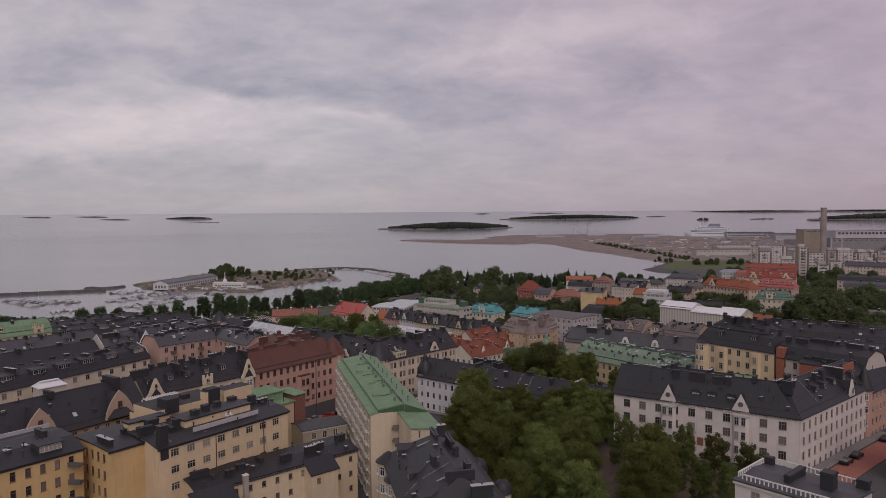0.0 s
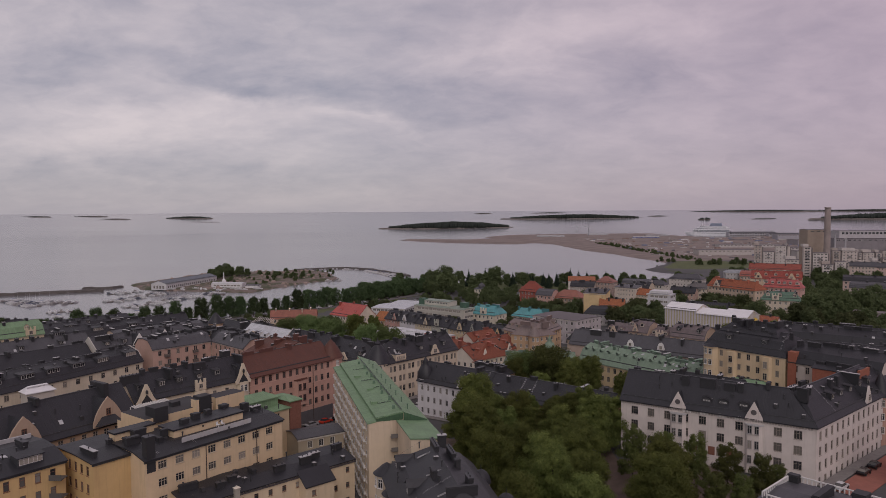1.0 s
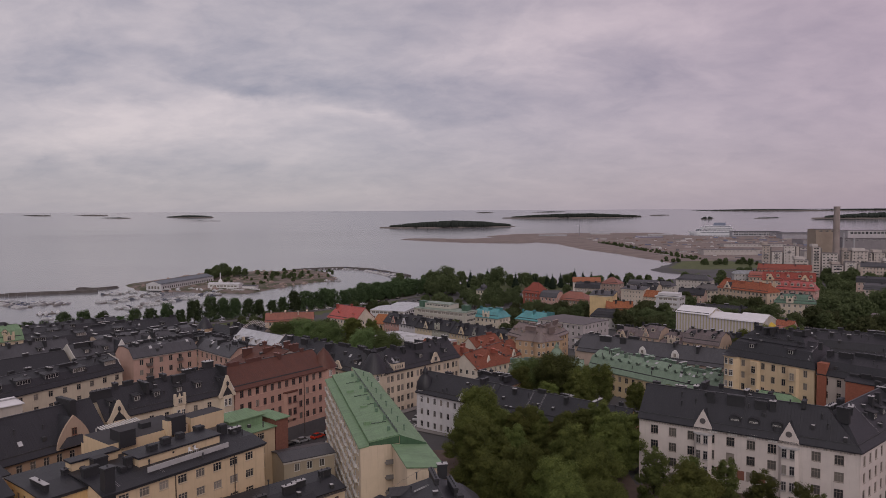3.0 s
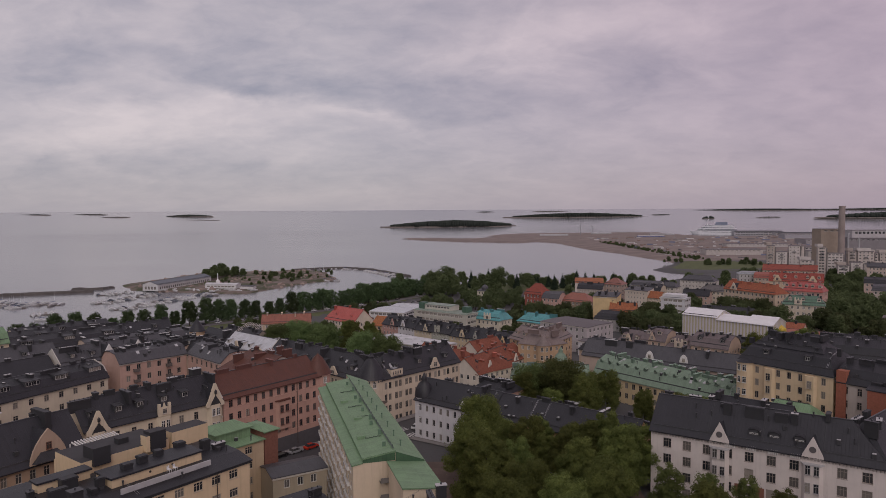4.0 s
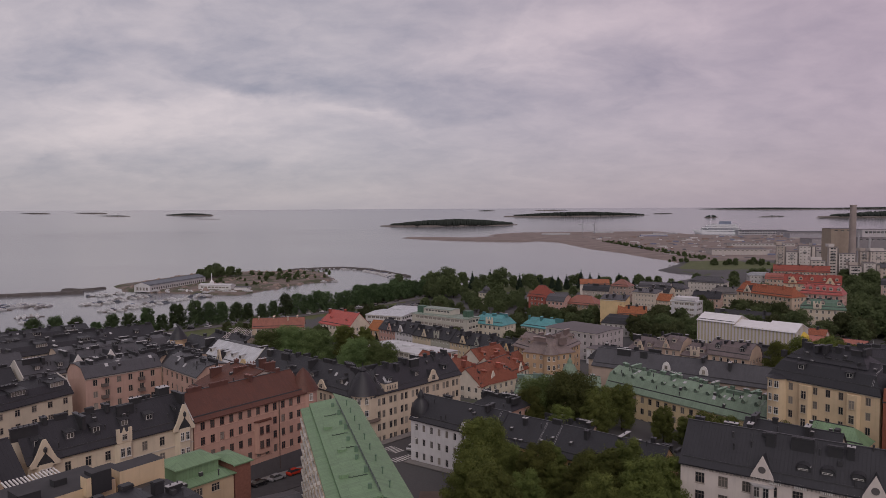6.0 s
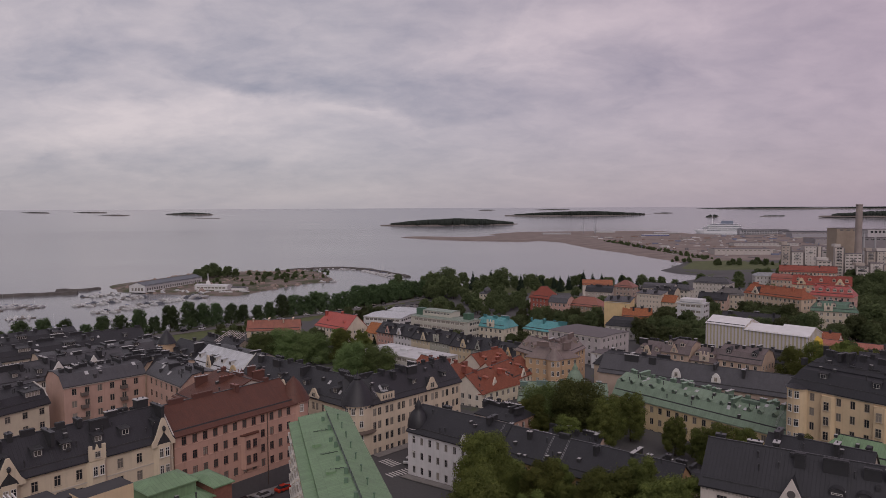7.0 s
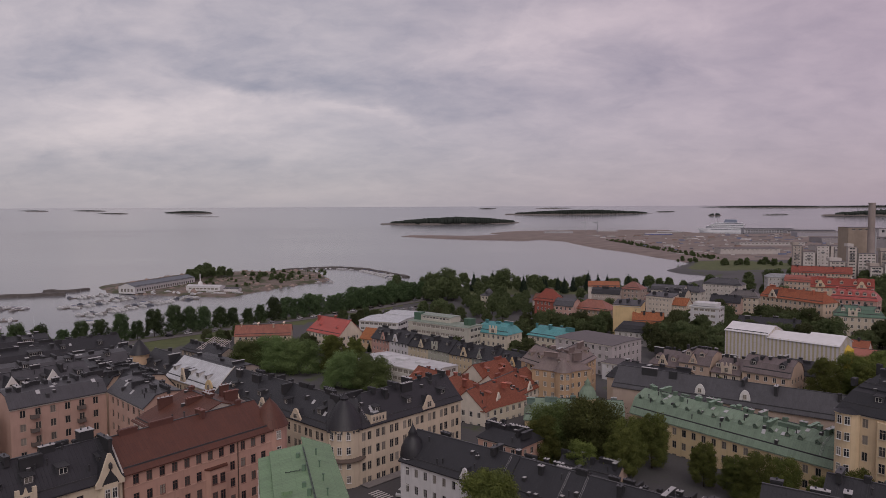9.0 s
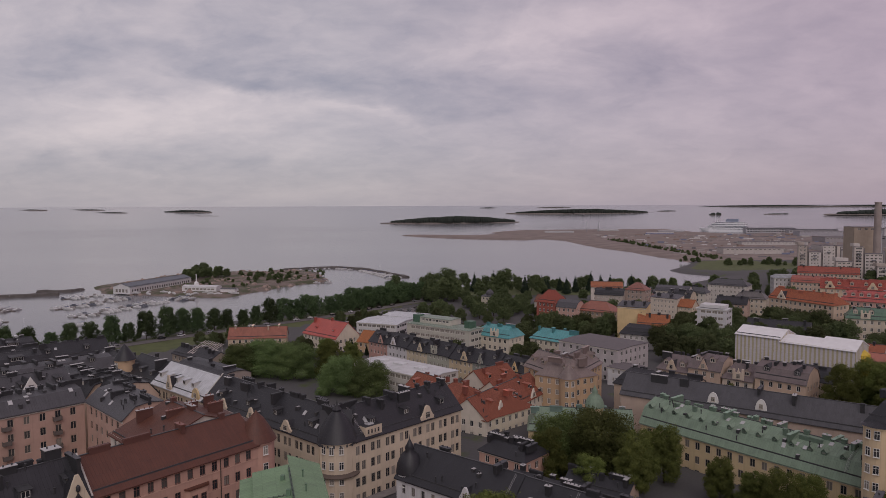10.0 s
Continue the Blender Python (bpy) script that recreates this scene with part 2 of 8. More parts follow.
# ---- builders ----
class Shape:
    """Collects faces; finished as one mesh."""

    def __init__(self):
        self.v, self.f, self.mi, self.uv = [], [], [], []

    def face(self, pts, mi=0, uv=None):
        k = len(self.v)
        self.v += [tuple(p) for p in pts]
        self.f.append(tuple(range(k, k + len(pts))))
        self.mi.append(mi)
        self.uv += list(uv) if uv else [(p[0] * 0.7 + p[1] * 0.7, p[2]) for p in pts]

    def box(self, a, b, mi=0, top=None):
        (x0, y0, z0), (x1, y1, z1) = a, b
        c = [(x0, y0, z0), (x1, y0, z0), (x1, y1, z0), (x0, y1, z0), (x0, y0, z1), (x1, y0, z1), (x1, y1, z1), (x0, y1, z1)]
        for i, q in enumerate(((0, 1, 5, 4), (1, 2, 6, 5), (2, 3, 7, 6), (3, 0, 4, 7), (4, 5, 6, 7), (3, 2, 1, 0))):
            self.face([c[j] for j in q], top if top is not None and i == 4 else mi)
        return self

    def prism(self, pts, z0, z1, mi=0, top=None):
        n = len(pts)
        for i in range(n):
            a, b = pts[i], pts[(i + 1) % n]
            self.face([(*a, z0), (*b, z0), (*b, z1), (*a, z1)], mi)
        self.face([(*p, z1) for p in pts], mi if top is None else top)
        self.face([(*p, z0) for p in reversed(pts)], mi)
        return self

    def tube(self, rings, n=12, mi=0, cx=0.0, cy=0.0, cap=True):
        """rings: (radius, z) from below upward."""
        def ring(r, z):
            return [(cx + r * math.cos(2 * math.pi * i / n), cy + r * math.sin(2 * math.pi * i / n), z) for i in range(n)]
        for (r0, z0), (r1, z1) in zip(rings, rings[1:]):
            a, b = ring(r0, z0), ring(r1, z1)
            for i in range(n):
                j = (i + 1) % n
                u0, u1 = i * r0 * 6.28 / n, (i + 1) * r0 * 6.28 / n
                if r1 < 1e-3:
                    self.face([a[i], a[j], (cx, cy, z1)], mi, [(u0, 0), (u1, 0), ((u0 + u1) / 2, z1 - z0)])
                else:
                    self.face([a[i], a[j], b[j], b[i]], mi, [(u0, z0), (u1, z0), (u1, z1), (u0, z1)])
        if cap and rings[-1][0] > 1e-3:
            self.face(ring(*rings[-1]), mi)
        return self

    def mesh(self, name, mats):
        me = bpy.data.meshes.new(name)
        seen, kept, place = {}, [], []
        for v in self.v:
            key = (round(v[0], 3), round(v[1], 3), round(v[2], 3))
            if key not in seen:
                seen[key] = len(kept)
                kept.append(v)
            place.append(seen[key])
        me.from_pydata(kept, [], [[place[i] for i in f] for f in self.f])
        for m in mats:
            me.materials.append(m)
        me.polygons.foreach_set("material_index", self.mi)
        lay = me.uv_layers.new(name="lay")
        lay.data.foreach_set("uv", np.array(self.uv, dtype=np.float32).ravel())
        me.update()
        return me


def part(name, shape, mats, parent, label="", m=None):
    """One mesh object under a thing or a part."""
    data = shape.mesh(name, mats if isinstance(mats, (list, tuple)) else [mats]) if isinstance(shape, Shape) else shape
    ob = new(name, data)
    ob.parent = parent
    if parent.name in HOUSES:
        ob.matrix_parent_inverse = Matrix.Translation(parent.location).inverted()
    if m is not None:
        ob.matrix_basis = m
    return tagged(ob, label)


def thing(name, shape, mats, label, category, m=None, group="", kind=""):
    data = None if shape is None else shape.mesh(name, mats if isinstance(mats, (list, tuple)) else [mats])
    ob = new(name, data)
    if m is not None:
        ob.matrix_basis = m
    return tagged(ob, label, category, group, kind)


def smooth(a, b, v):
    t = min(1.0, max(0.0, (v - a) / (b - a)))
    return t * t * (3 - 2 * t)


def land(x, y):
    """Height of the ground over the sea: a low hill that falls towards the bay."""
    z = 14.5 - 2.5 * smooth(190, 250, y) - 4.0 * smooth(280, 420, y) - 5.0 * smooth(420, 620, y)
    z += 4.5 * smooth(10, 60, x) * (1 - smooth(170, 250, y))
    z += 3.0 * smooth(120, 220, x) * smooth(260, 340, y) * (1 - smooth(480, 640, y))
    return z


WHITE, BROWN, DARKF = (0.62, 0.60, 0.57), (0.16, 0.07, 0.045), (0.10, 0.10, 0.11)
SHARED = {}
FOOT = []
HOUSES = set()


def window_meshes(w, h, frame_c, bars):
    """A casement with its frame, glazing bars and sill, and the pane behind."""
    key = ("win", round(w, 2), round(h, 2), frame_c, bars)
    if key not in SHARED:
        s, t, d = Shape(), 0.09, 0.07
        s.box((-w / 2, -d, 0), (-w / 2 + t, 0.03, h))
        s.box((w / 2 - t, -d, 0), (w / 2, 0.03, h))
        s.box((-w / 2 + t, -d, h - t), (w / 2 - t, 0.03, h))
        s.box((-w / 2 + t, -d, 0), (w / 2 - t, 0.03, t))
        for i in range(1, bars + 1):
            x = -w / 2 + w * i / (bars + 1)
            s.box((x - 0.04, -d, t), (x + 0.04, 0.02, h - t))
        s.box((-w / 2 + t, -d + 0.01, h * 0.66), (w / 2 - t, 0.015, h * 0.66 + 0.07))
        s.box((-w / 2 - 0.06, -0.28, -0.07), (w / 2 + 0.06, 0.0, -0.003))
        g = Shape()
        g.box((-w / 2 + t, -0.02, t), (w / 2 - t, -0.005, h - t))
        SHARED[key] = (s.mesh("window", [plain("window_paint", frame_c, 0.5)]), g.mesh("pane", [glass()]))
    return SHARED[key]


def add_window(parent, place, ang, w, h, frame_c=WHITE, bars=1):
    a, b = window_meshes(w, h, frame_c, bars)
    o = part("window", a, None, parent, m=pose(*place, 0, 0, ang))
    part("pane", b, None, o)



def far_window(s, place, ang, w, h):
    """A plain window of a distant house, added to the joined windows of its wall."""
    c, n = math.cos(radians(ang)), math.sin(radians(ang))

    def at(x, y, z):
        return (place[0] + x * c - y * n, place[1] + x * n + y * c, place[2] + z)
    t = 0.13
    for x0, x1, z0, z1, y, mi in ((-w / 2, w / 2, 0, t, -0.06, 0), (-w / 2, w / 2, h - t, h, -0.06, 0), (-w / 2, -w / 2 + t, t, h - t, -0.06, 0), (w / 2 - t, w / 2, t, h - t, -0.06, 0),
                                  (-0.05, 0.05, t, h - t, -0.05, 0), (-w / 2 + t, w / 2 - t, t, h - t, 0.0, 1)):
        s.face([at(x0, y, z0), at(x1, y, z0), at(x1, y, z1), at(x0, y, z1)], mi)


def facade(wall, house, p, q, zb, ze, spec, mi=0):
    """One outer wall from p to q (left to right from outside), with real openings, reveals and windows in them.
    spec: dict(w, h, gap, floor, first, edge, frame, bars, two, skip) or None for a blind wall."""
    p, q = Vector(p), Vector(q)
    L = (q - p).length
    d = (q - p) / L
    n = Vector((d.y, -d.x))
    ang = math.degrees(math.atan2(d.y, d.x))

    def at(u, z, k=0.0):
        return (p.x + d.x * u - n.x * k, p.y + d.y * u - n.y * k, z)

    if not spec:
        wall.face([at(0, zb), at(L, zb), at(L, ze), at(0, ze)], mi)
        return
    w, h = spec.get("w", 1.25), spec.get("h", 1.9)
    gap, floor, edge = spec.get("gap", 3.0), spec.get("floor", 3.5), spec.get("edge", 1.2)
    count = max(1, int((L - 2 * edge - w) / gap + 1.001))
    start = (L - (count - 1) * gap) / 2
    pair = spec.get("pair", 0.0)
    cols = []
    for i in range(count):
        c = start + i * gap
        cols += [c - pair / 2, c + pair / 2] if pair and (i % spec.get("every", 1) == 0) else [c]
    zs = []
    z = ze - spec.get("first", 1.0) - h
    while z > zb + 0.4:
        zs.append(z)
        z -= floor
    zs = zs[: spec.get("rows", 99)]
    us = sorted({0.0, L} | {c - w / 2 for c in cols} | {c + w / 2 for c in cols})
    hs = sorted({zb, ze} | set(zs) | {k + h for k in zs})
    skip = spec.get("skip", 0.0)
    rnd = random.Random(int(abs(p.x * 31 + p.y * 17 + ze * 7)))
    holes = set()
    for ci, c in enumerate(cols):
        for zi, k in enumerate(zs):
            if rnd.random() >= skip:
                holes.add((round(c - w / 2, 4), round(k, 4)))
    depth = 0.22
    back, joined = depth + 0.10, Shape()
    for u0, u1 in zip(us, us[1:]):
        for z0, z1 in zip(hs, hs[1:]):
            if (round(u0, 4), round(z0, 4)) in holes and abs(u1 - u0 - w) < 1e-3:
                for a, b in (((u0, z0), (u1, z0)), ((u1, z0), (u1, z1)), ((u1, z1), (u0, z1)), ((u0, z1), (u0, z0))):
                    wall.face([at(*a), at(*b), at(*b, back), at(*a, back)], mi)
                wall.face([at(u0, z0, back), at(u1, z0, back), at(u1, z1, back), at(u0, z1, back)], mi)
                if spec.get("two", True) and p.y < 222:
                    add_window(house, at((u0 + u1) / 2, z0, depth - 0.04), ang, w, h, spec.get("frame", WHITE), spec.get("bars", 1))
                elif p.y < 320 and abs(p.x) < 130:
                    key = ("one", w, h, spec.get("frame", WHITE))
                    if key not in SHARED:
                        s1 = Shape()
                        far_window(s1, (0, 0, 0), 0, w, h)
                        SHARED[key] = s1.mesh("window", [plain("window_paint", spec.get("frame", WHITE), 0.5), glass()])
                    part("window", SHARED[key], None, house, m=pose(*at((u0 + u1) / 2, z0, depth - 0.04), 0, 0, ang))
                else:
                    far_window(joined, at((u0 + u1) / 2, z0, depth - 0.04), ang, w, h)
            else:
                wall.face([at(u0, z0), at(u1, z0), at(u1, z1), at(u0, z1)], mi)
    if joined.f:
        tagged(part("glazing", joined, [plain("window_paint", spec.get("frame", WHITE), 0.5), glass()], house), kind="stuff")


def profile(kind, depth, rise):
    """Cross-section of a roof: (distance from the front wall, height over the eaves)."""
    if kind == "gable":
        return [(-0.5, -0.25), (depth / 2, rise), (depth + 0.5, -0.25)]
    if kind == "mansard":
        return [(-0.45, -0.1), (2.2, rise * 0.68), (depth / 2, rise), (depth - 2.2, rise * 0.68), (depth + 0.45, -0.1)]
    if kind == "low":
        return [(-0.4, -0.05), (2.8, rise * 0.85), (depth / 2, rise), (depth - 2.8, rise * 0.85), (depth + 0.4, -0.05)]
    if kind == "flat":
        return [(-0.15, 0.0), (depth / 2, rise), (depth + 0.15, 0.0)]
    return kind


CHIMNEY_C, CAP_C = (0.028, 0.028, 0.031), (0.40, 0.39, 0.39)


def chimney_at(house, x, y, z0, z1, ang, w, d, c=CHIMNEY_C, cap=True):
    s = Shape().box((-w / 2, -d / 2, 0), (w / 2, d / 2, z1 - z0))
    s.box((-w / 2 - 0.08, -d / 2 - 0.08, z1 - z0 - 0.35), (w / 2 + 0.08, d / 2 + 0.08, z1 - z0 - 0.15))
    far, pale = y > 300, 0 if int(abs(x) * 7 + abs(y) * 3) % 9 < 4 else 1
    if cap and far:
        s.box((-w / 2 - 0.14, -d / 2 - 0.14, z1 - z0 + 0.004), (w / 2 + 0.14, d / 2 + 0.14, z1 - z0 + 0.12), 1 + (1 - pale))
    ob = part("chimney", s, [plain("chimney_sheet", c, 0.6), plain("cap_sheet", scaled(c, 1.9), 0.5), plain("zinc", CAP_C, 0.45)], house, m=pose(x, y, z0, 0, 0, ang))
    if cap and not far:
        t = Shape().box((-w / 2 - 0.12, -d / 2 - 0.12, z1 - z0 + 0.004), (w / 2 + 0.12, d / 2 + 0.12, z1 - z0 + 0.08), pale)
        for k in range(max(1, int(w / 0.9))):
            x0 = -w / 2 + (k + 0.5) * w / max(1, int(w / 0.9))
            t.tube([(0.14, z1 - z0 + 0.08), (0.14, z1 - z0 + 0.40)], 6, 1, x0, 0)
        part("cap", t, [plain("zinc", CAP_C, 0.45), plain("cap_sheet", scaled(c, 1.9), 0.5)], ob, "thin sheet-metal chimney cap with flue pipes")


def dormer_mesh(kind, wall_c, roof_c):
    key = ("dormer", kind, wall_c, roof_c)
    if key not in SHARED:
        s = Shape()
        w, h, d = {"box": (1.7, 1.5, 2.6), "wide": (4.2, 1.6, 3.0), "gable": (1.9, 1.5, 3.2), "arch": (2.4, 1.3, 3.0), "eyebrow": (2.0, 0.75, 2.4), "tiny": (1.15, 0.75, 1.9)}[kind]
        s.box((-w / 2, 0, -0.6), (w / 2, d, h), 0)
        s.box((-w / 2 + 0.2, -0.03, 0.25), (w / 2 - 0.2, 0.0, h - 0.2), 3)
        s.box((-w / 2 + 0.28, -0.045, 0.33), (w / 2 - 0.28, -0.03, h - 0.28), 2)
        for k in range(1, int(w / 0.75)):
            x = -w / 2 + 0.25 + k * (w - 0.5) / int(w / 0.75)
            s.box((x - 0.04, -0.06, 0.3), (x + 0.04, -0.045, h - 0.25), 3)
        if kind in ("gable", "tiny"):
            for sx in (-1, 1):
                s.face([(sx * (w / 2 + 0.25), -0.25, h - 0.12), (0, -0.25, h + 0.5 * w), (0, d + 0.6, h + 0.5 * w), (sx * (w / 2 + 0.25), d + 0.6, h - 0.12)][::sx], 1)
            s.face([(-w / 2, -0.0, h), (w / 2, -0.0, h), (0, 0.0, h + 0.44 * w)], 0)
        elif kind in ("arch", "eyebrow"):
            pts = [(math.cos(a) * (w / 2 + 0.15), h - 0.1 + math.sin(a) * (1.0 if kind == "arch" else 0.75)) for a in [math.pi * k / 8 for k in range(9)]]
            for (x0, z0), (x1, z1) in zip(pts, pts[1:]):
                s.face([(x0, -0.25, z0), (x0, d + 0.3, z0), (x1, d + 0.3, z1), (x1, -0.25, z1)], 1)
            s.face([(x, -0.02, z) for x, z in pts], 0)
        else:
            s.face([(-w / 2 - 0.2, -0.3, h + 0.03), (w / 2 + 0.2, -0.3, h + 0.03), (w / 2 + 0.2, d, h + 0.35), (-w / 2 - 0.2, d, h + 0.35)], 1)
            s.face([(-w / 2 - 0.2, -0.3, h - 0.1), (w / 2 + 0.2, -0.3, h - 0.1), (w / 2 + 0.2, -0.3, h + 0.03), (-w / 2 - 0.2, -0.3, h + 0.03)], 1)
        SHARED[key] = s.mesh("dormer", [plain("dormer_cheek", wall_c, 0.6), sheet_roof(roof_c), glass(), plain("window_paint", WHITE if wall_c[1] < wall_c[0] * 1.3 else (0.16, 0.20, 0.16), 0.5)])
    return SHARED[key]


def skylight_mesh():
    if "skylight" not in SHARED:
        s = Shape().box((-0.45, -0.6, 0), (0.45, 0.6, 0.10), 0).box((-0.37, -0.52, 0.103), (0.37, 0.52, 0.12), 1)
        SHARED["skylight"] = s.mesh("skylight", [plain("zinc", CAP_C, 0.45), plain("skylight_pane", (0.45, 0.45, 0.46), 0.12)])
    return SHARED["skylight"]


def wing(house, p, q, depth, ze, rise, wall_m, roof_m, kind="gable", zb=None, front=None, left=None, right=None, hip=(0, 0),
         chimneys=0, dormers=(), dwall=None, roof_c=(0.03, 0.03, 0.033), skylights=0, seed=1, over=0.3, cornice=True, band=(), rear=None,
         chim_c=CHIMNEY_C, trim_c=None, fittings=True, fire=()):
    """A straight wing of a house: front wall from p to q as seen from outside, body behind it, and a roof along it."""
    p, q = Vector(p), Vector(q)
    L = (q - p).length
    d = (q - p) / L
    n = Vector((d.y, -d.x))
    ang = math.degrees(math.atan2(d.y, d.x))
    if zb is None:
        zb = min(land(*p), land(*q), land(*(p - n * depth))) - 0.6

    def at(u, k, z):
        return (p.x + d.x * u - n.x * k, p.y + d.y * u - n.y * k, z)

    FOOT.append((p, d, n, L, depth))
    wall = Shape()
    P2, Q2 = Vector(at(0, depth, 0)[:2]), Vector(at(L, depth, 0)[:2])
    facade(wall, house, p, q, zb, ze, front)
    facade(wall, house, q, Q2, zb, ze, right)
    facade(wall, house, Q2, P2, zb, ze, rear)
    facade(wall, house, P2, p, zb, ze, left)
    prof = profile(kind, depth, rise)
    top = max(h for _, h in prof)
    th = 0.22
    for u, hp, sgn in ((0, hip[0], 1), (L, hip[1], -1)):
        if hp < 0.1:
            pts = [at(u, min(max(k, 0), depth), ze + max(0, h - th)) for k, h in prof]
            pts = ([at(u, 0, ze)] if prof[0][1] > 0.3 else []) + pts + ([at(u, depth, ze)] if prof[-1][1] > 0.3 else [])
            wall.face(pts[::sgn], 0)
    for k, hh in (prof[0], prof[-1]):
        if hh > 0.3:
            k = min(max(k, 0), depth)
            wall.face([at(0, k, ze), at(L, k, ze), at(L, k, ze + hh - th), at(0, k, ze + hh - th)])
    part("wall", wall, wall_m, house)
    roof = Shape()

    def ends(h):
        return hip[0] * max(h, 0) / top - (over if hip[0] < 0.1 else 0.45 * (1 - max(h, 0) / top)), L - hip[1] * max(h, 0) / top + (over if hip[1] < 0.1 else 0.45 * (1 - max(h, 0) / top))
    run = 0.0
    for (k0, h0), (k1, h1) in zip(prof, prof[1:]):
        a0, b0 = ends(h0)
        a1, b1 = ends(h1)
        ln = math.hypot(k1 - k0, h1 - h0)
        roof.face([at(a0, k0, ze + h0), at(b0, k0, ze + h0), at(b1, k1, ze + h1), at(a1, k1, ze + h1)], 0, [(a0, run), (b0, run), (b1, run + ln), (a1, run + ln)])
        roof.face([at(a1, k1, ze + h1 - th), at(b1, k1, ze + h1 - th), at(b0, k0, ze + h0 - th), at(a0, k0, ze + h0 - th)], 0)
        for (a, b) in (((a0, k0, h0), (a1, k1, h1)), ((b1, k1, h1), (b0, k0, h0))):
            roof.face([at(a[0], a[1], ze + a[2] - th), at(b[0], b[1], ze + b[2] - th), at(b[0], b[1], ze + b[2]), at(a[0], a[1], ze + a[2])][::-1], 0)
        run += ln
    for e, flip in ((0, 1), (1, -1)):
        if hip[e] >= 0.1:
            pts = [(ends(h)[e], k, h) for k, h in prof]
            for i in range(len(pts) // 2):
                a, b = pts[i], pts[i + 1]
                c, dd = pts[-2 - i], pts[-1 - i]
                quad = [at(a[0], a[1], ze + a[2]), at(b[0], b[1], ze + b[2]), at(c[0], c[1], ze + c[2]), at(dd[0], dd[1], ze + dd[2])]
                uvs = [(a[1], a[2] * 1.3), (b[1], b[2] * 1.3), (c[1], c[2] * 1.3), (dd[1], dd[2] * 1.3)]
                if i + 1 == len(pts) - 2 - i:
                    quad, uvs = [quad[0], quad[1], quad[3]], [uvs[0], uvs[1], uvs[3]]
                roof.face(quad[::flip], 0, uvs[::flip])
    for k, sg in ((prof[0], 1), (prof[-1], -1)):
        a, b = ends(k[1])
        roof.face([at(a, k[0], ze + k[1] - th), at(b, k[0], ze + k[1] - th), at(b, k[0], ze + k[1]), at(a, k[0], ze + k[1])][::sg], 0)
    rf = part("roof", roof, roof_m, house)

    def roof_h(k):
        for (k0, h0), (k1, h1) in zip(prof, prof[1:]):
            if k0 <= k <= k1 and k1 > k0:
                return h0 + (h1 - h0) * (k - k0) / (k1 - k0)
        return 0.0
    for e in fire:
        u0 = (-0.34, L + 0.06)[e]
        out = [(min(max(k, 0), depth), ze + max(0.0, hh) + 0.26) for k, hh in prof]
        out = [(0.0, ze - 0.8)] + out + [(depth, ze - 0.8)]
        fw = Shape()
        fw.face([at(u0, k, z) for k, z in out])
        fw.face([at(u0 + 0.28, k, z) for k, z in reversed(out)])
        for (k0, z0), (k1, z1) in zip(out, out[1:] + out[:1]):
            fw.face([at(u0, k0, z0), at(u0 + 0.28, k0, z0), at(u0 + 0.28, k1, z1), at(u0, k1, z1)])
        part("fire_wall", fw, plaster((0.50, 0.47, 0.43)), house, "pale plastered fire wall over the roof")
    if cornice:
        c = Shape()
        for z0, z1, o in ((ze - 0.55, ze - 0.24, 0.22), *[(ze - b, ze - b + 0.22, 0.10) for b in band]):
            pts = [at(-o, -o, 0)[:2], at(L + o, -o, 0)[:2], at(L + o, 0.003, 0)[:2], at(-o, 0.003, 0)[:2]]
            c.prism(pts, z0, z1)
        part("cornice", c, plain("trim_paint", trim_c or (0.50, 0.46, 0.40), 0.8), house)
    rnd = random.Random(seed)
    if L > 14 and kind in ("gable", "mansard") and ze < 60:
        ru = Shape()
        a, b = ends(top)
        km = [k for k, hh in prof if hh == top][0]
        ru.prism([at(a, km - 0.16, 0)[:2], at(b, km - 0.16, 0)[:2], at(b, km + 0.16, 0)[:2], at(a, km + 0.16, 0)[:2]], ze + top - 0.05, ze + top + 0.10)
        part("ridge_cap", ru, plain("ridge_sheet", (0.055, 0.055, 0.06), 0.5), rf)
        gu = Shape().prism([at(0.2, 0.55, 0)[:2], at(L - 0.2, 0.55, 0)[:2], at(L - 0.2, 0.61, 0)[:2], at(0.2, 0.61, 0)[:2]], ze + roof_h(0.58) - 0.02, ze + roof_h(0.58) + 0.30)
        part("snow_guard", gu, plain("ridge_sheet", (0.055, 0.055, 0.06), 0.5), rf)
    if chimneys > 2:
        chimneys = int(chimneys * (1.45 if p.y < 420 else 1.0))
    for i in range(chimneys):
        u = L * (i + 0.5 + rnd.uniform(-0.25, 0.25)) / chimneys
        k = rnd.choice((depth * 0.36, depth * 0.5, depth * 0.64))
        h = roof_h(k)
        cw, cd = rnd.choice(((1.0, 0.8), (2.4, 0.8), (3.6, 0.8), (1.6, 0.9), (1.1, 0.9), (min(5.0, depth * 0.4), 0.65)))
        if rnd.random() < 0.5:
            cw, cd = cd, cw
        x, y, _ = at(u, k, 0)
        chimney_at(rf, x, y, ze + h - 0.8, ze + max(h + 0.9, top * 0.9 + rnd.uniform(0.5, 1.3)), ang, cw, cd, chim_c, rnd.random() < 0.6)
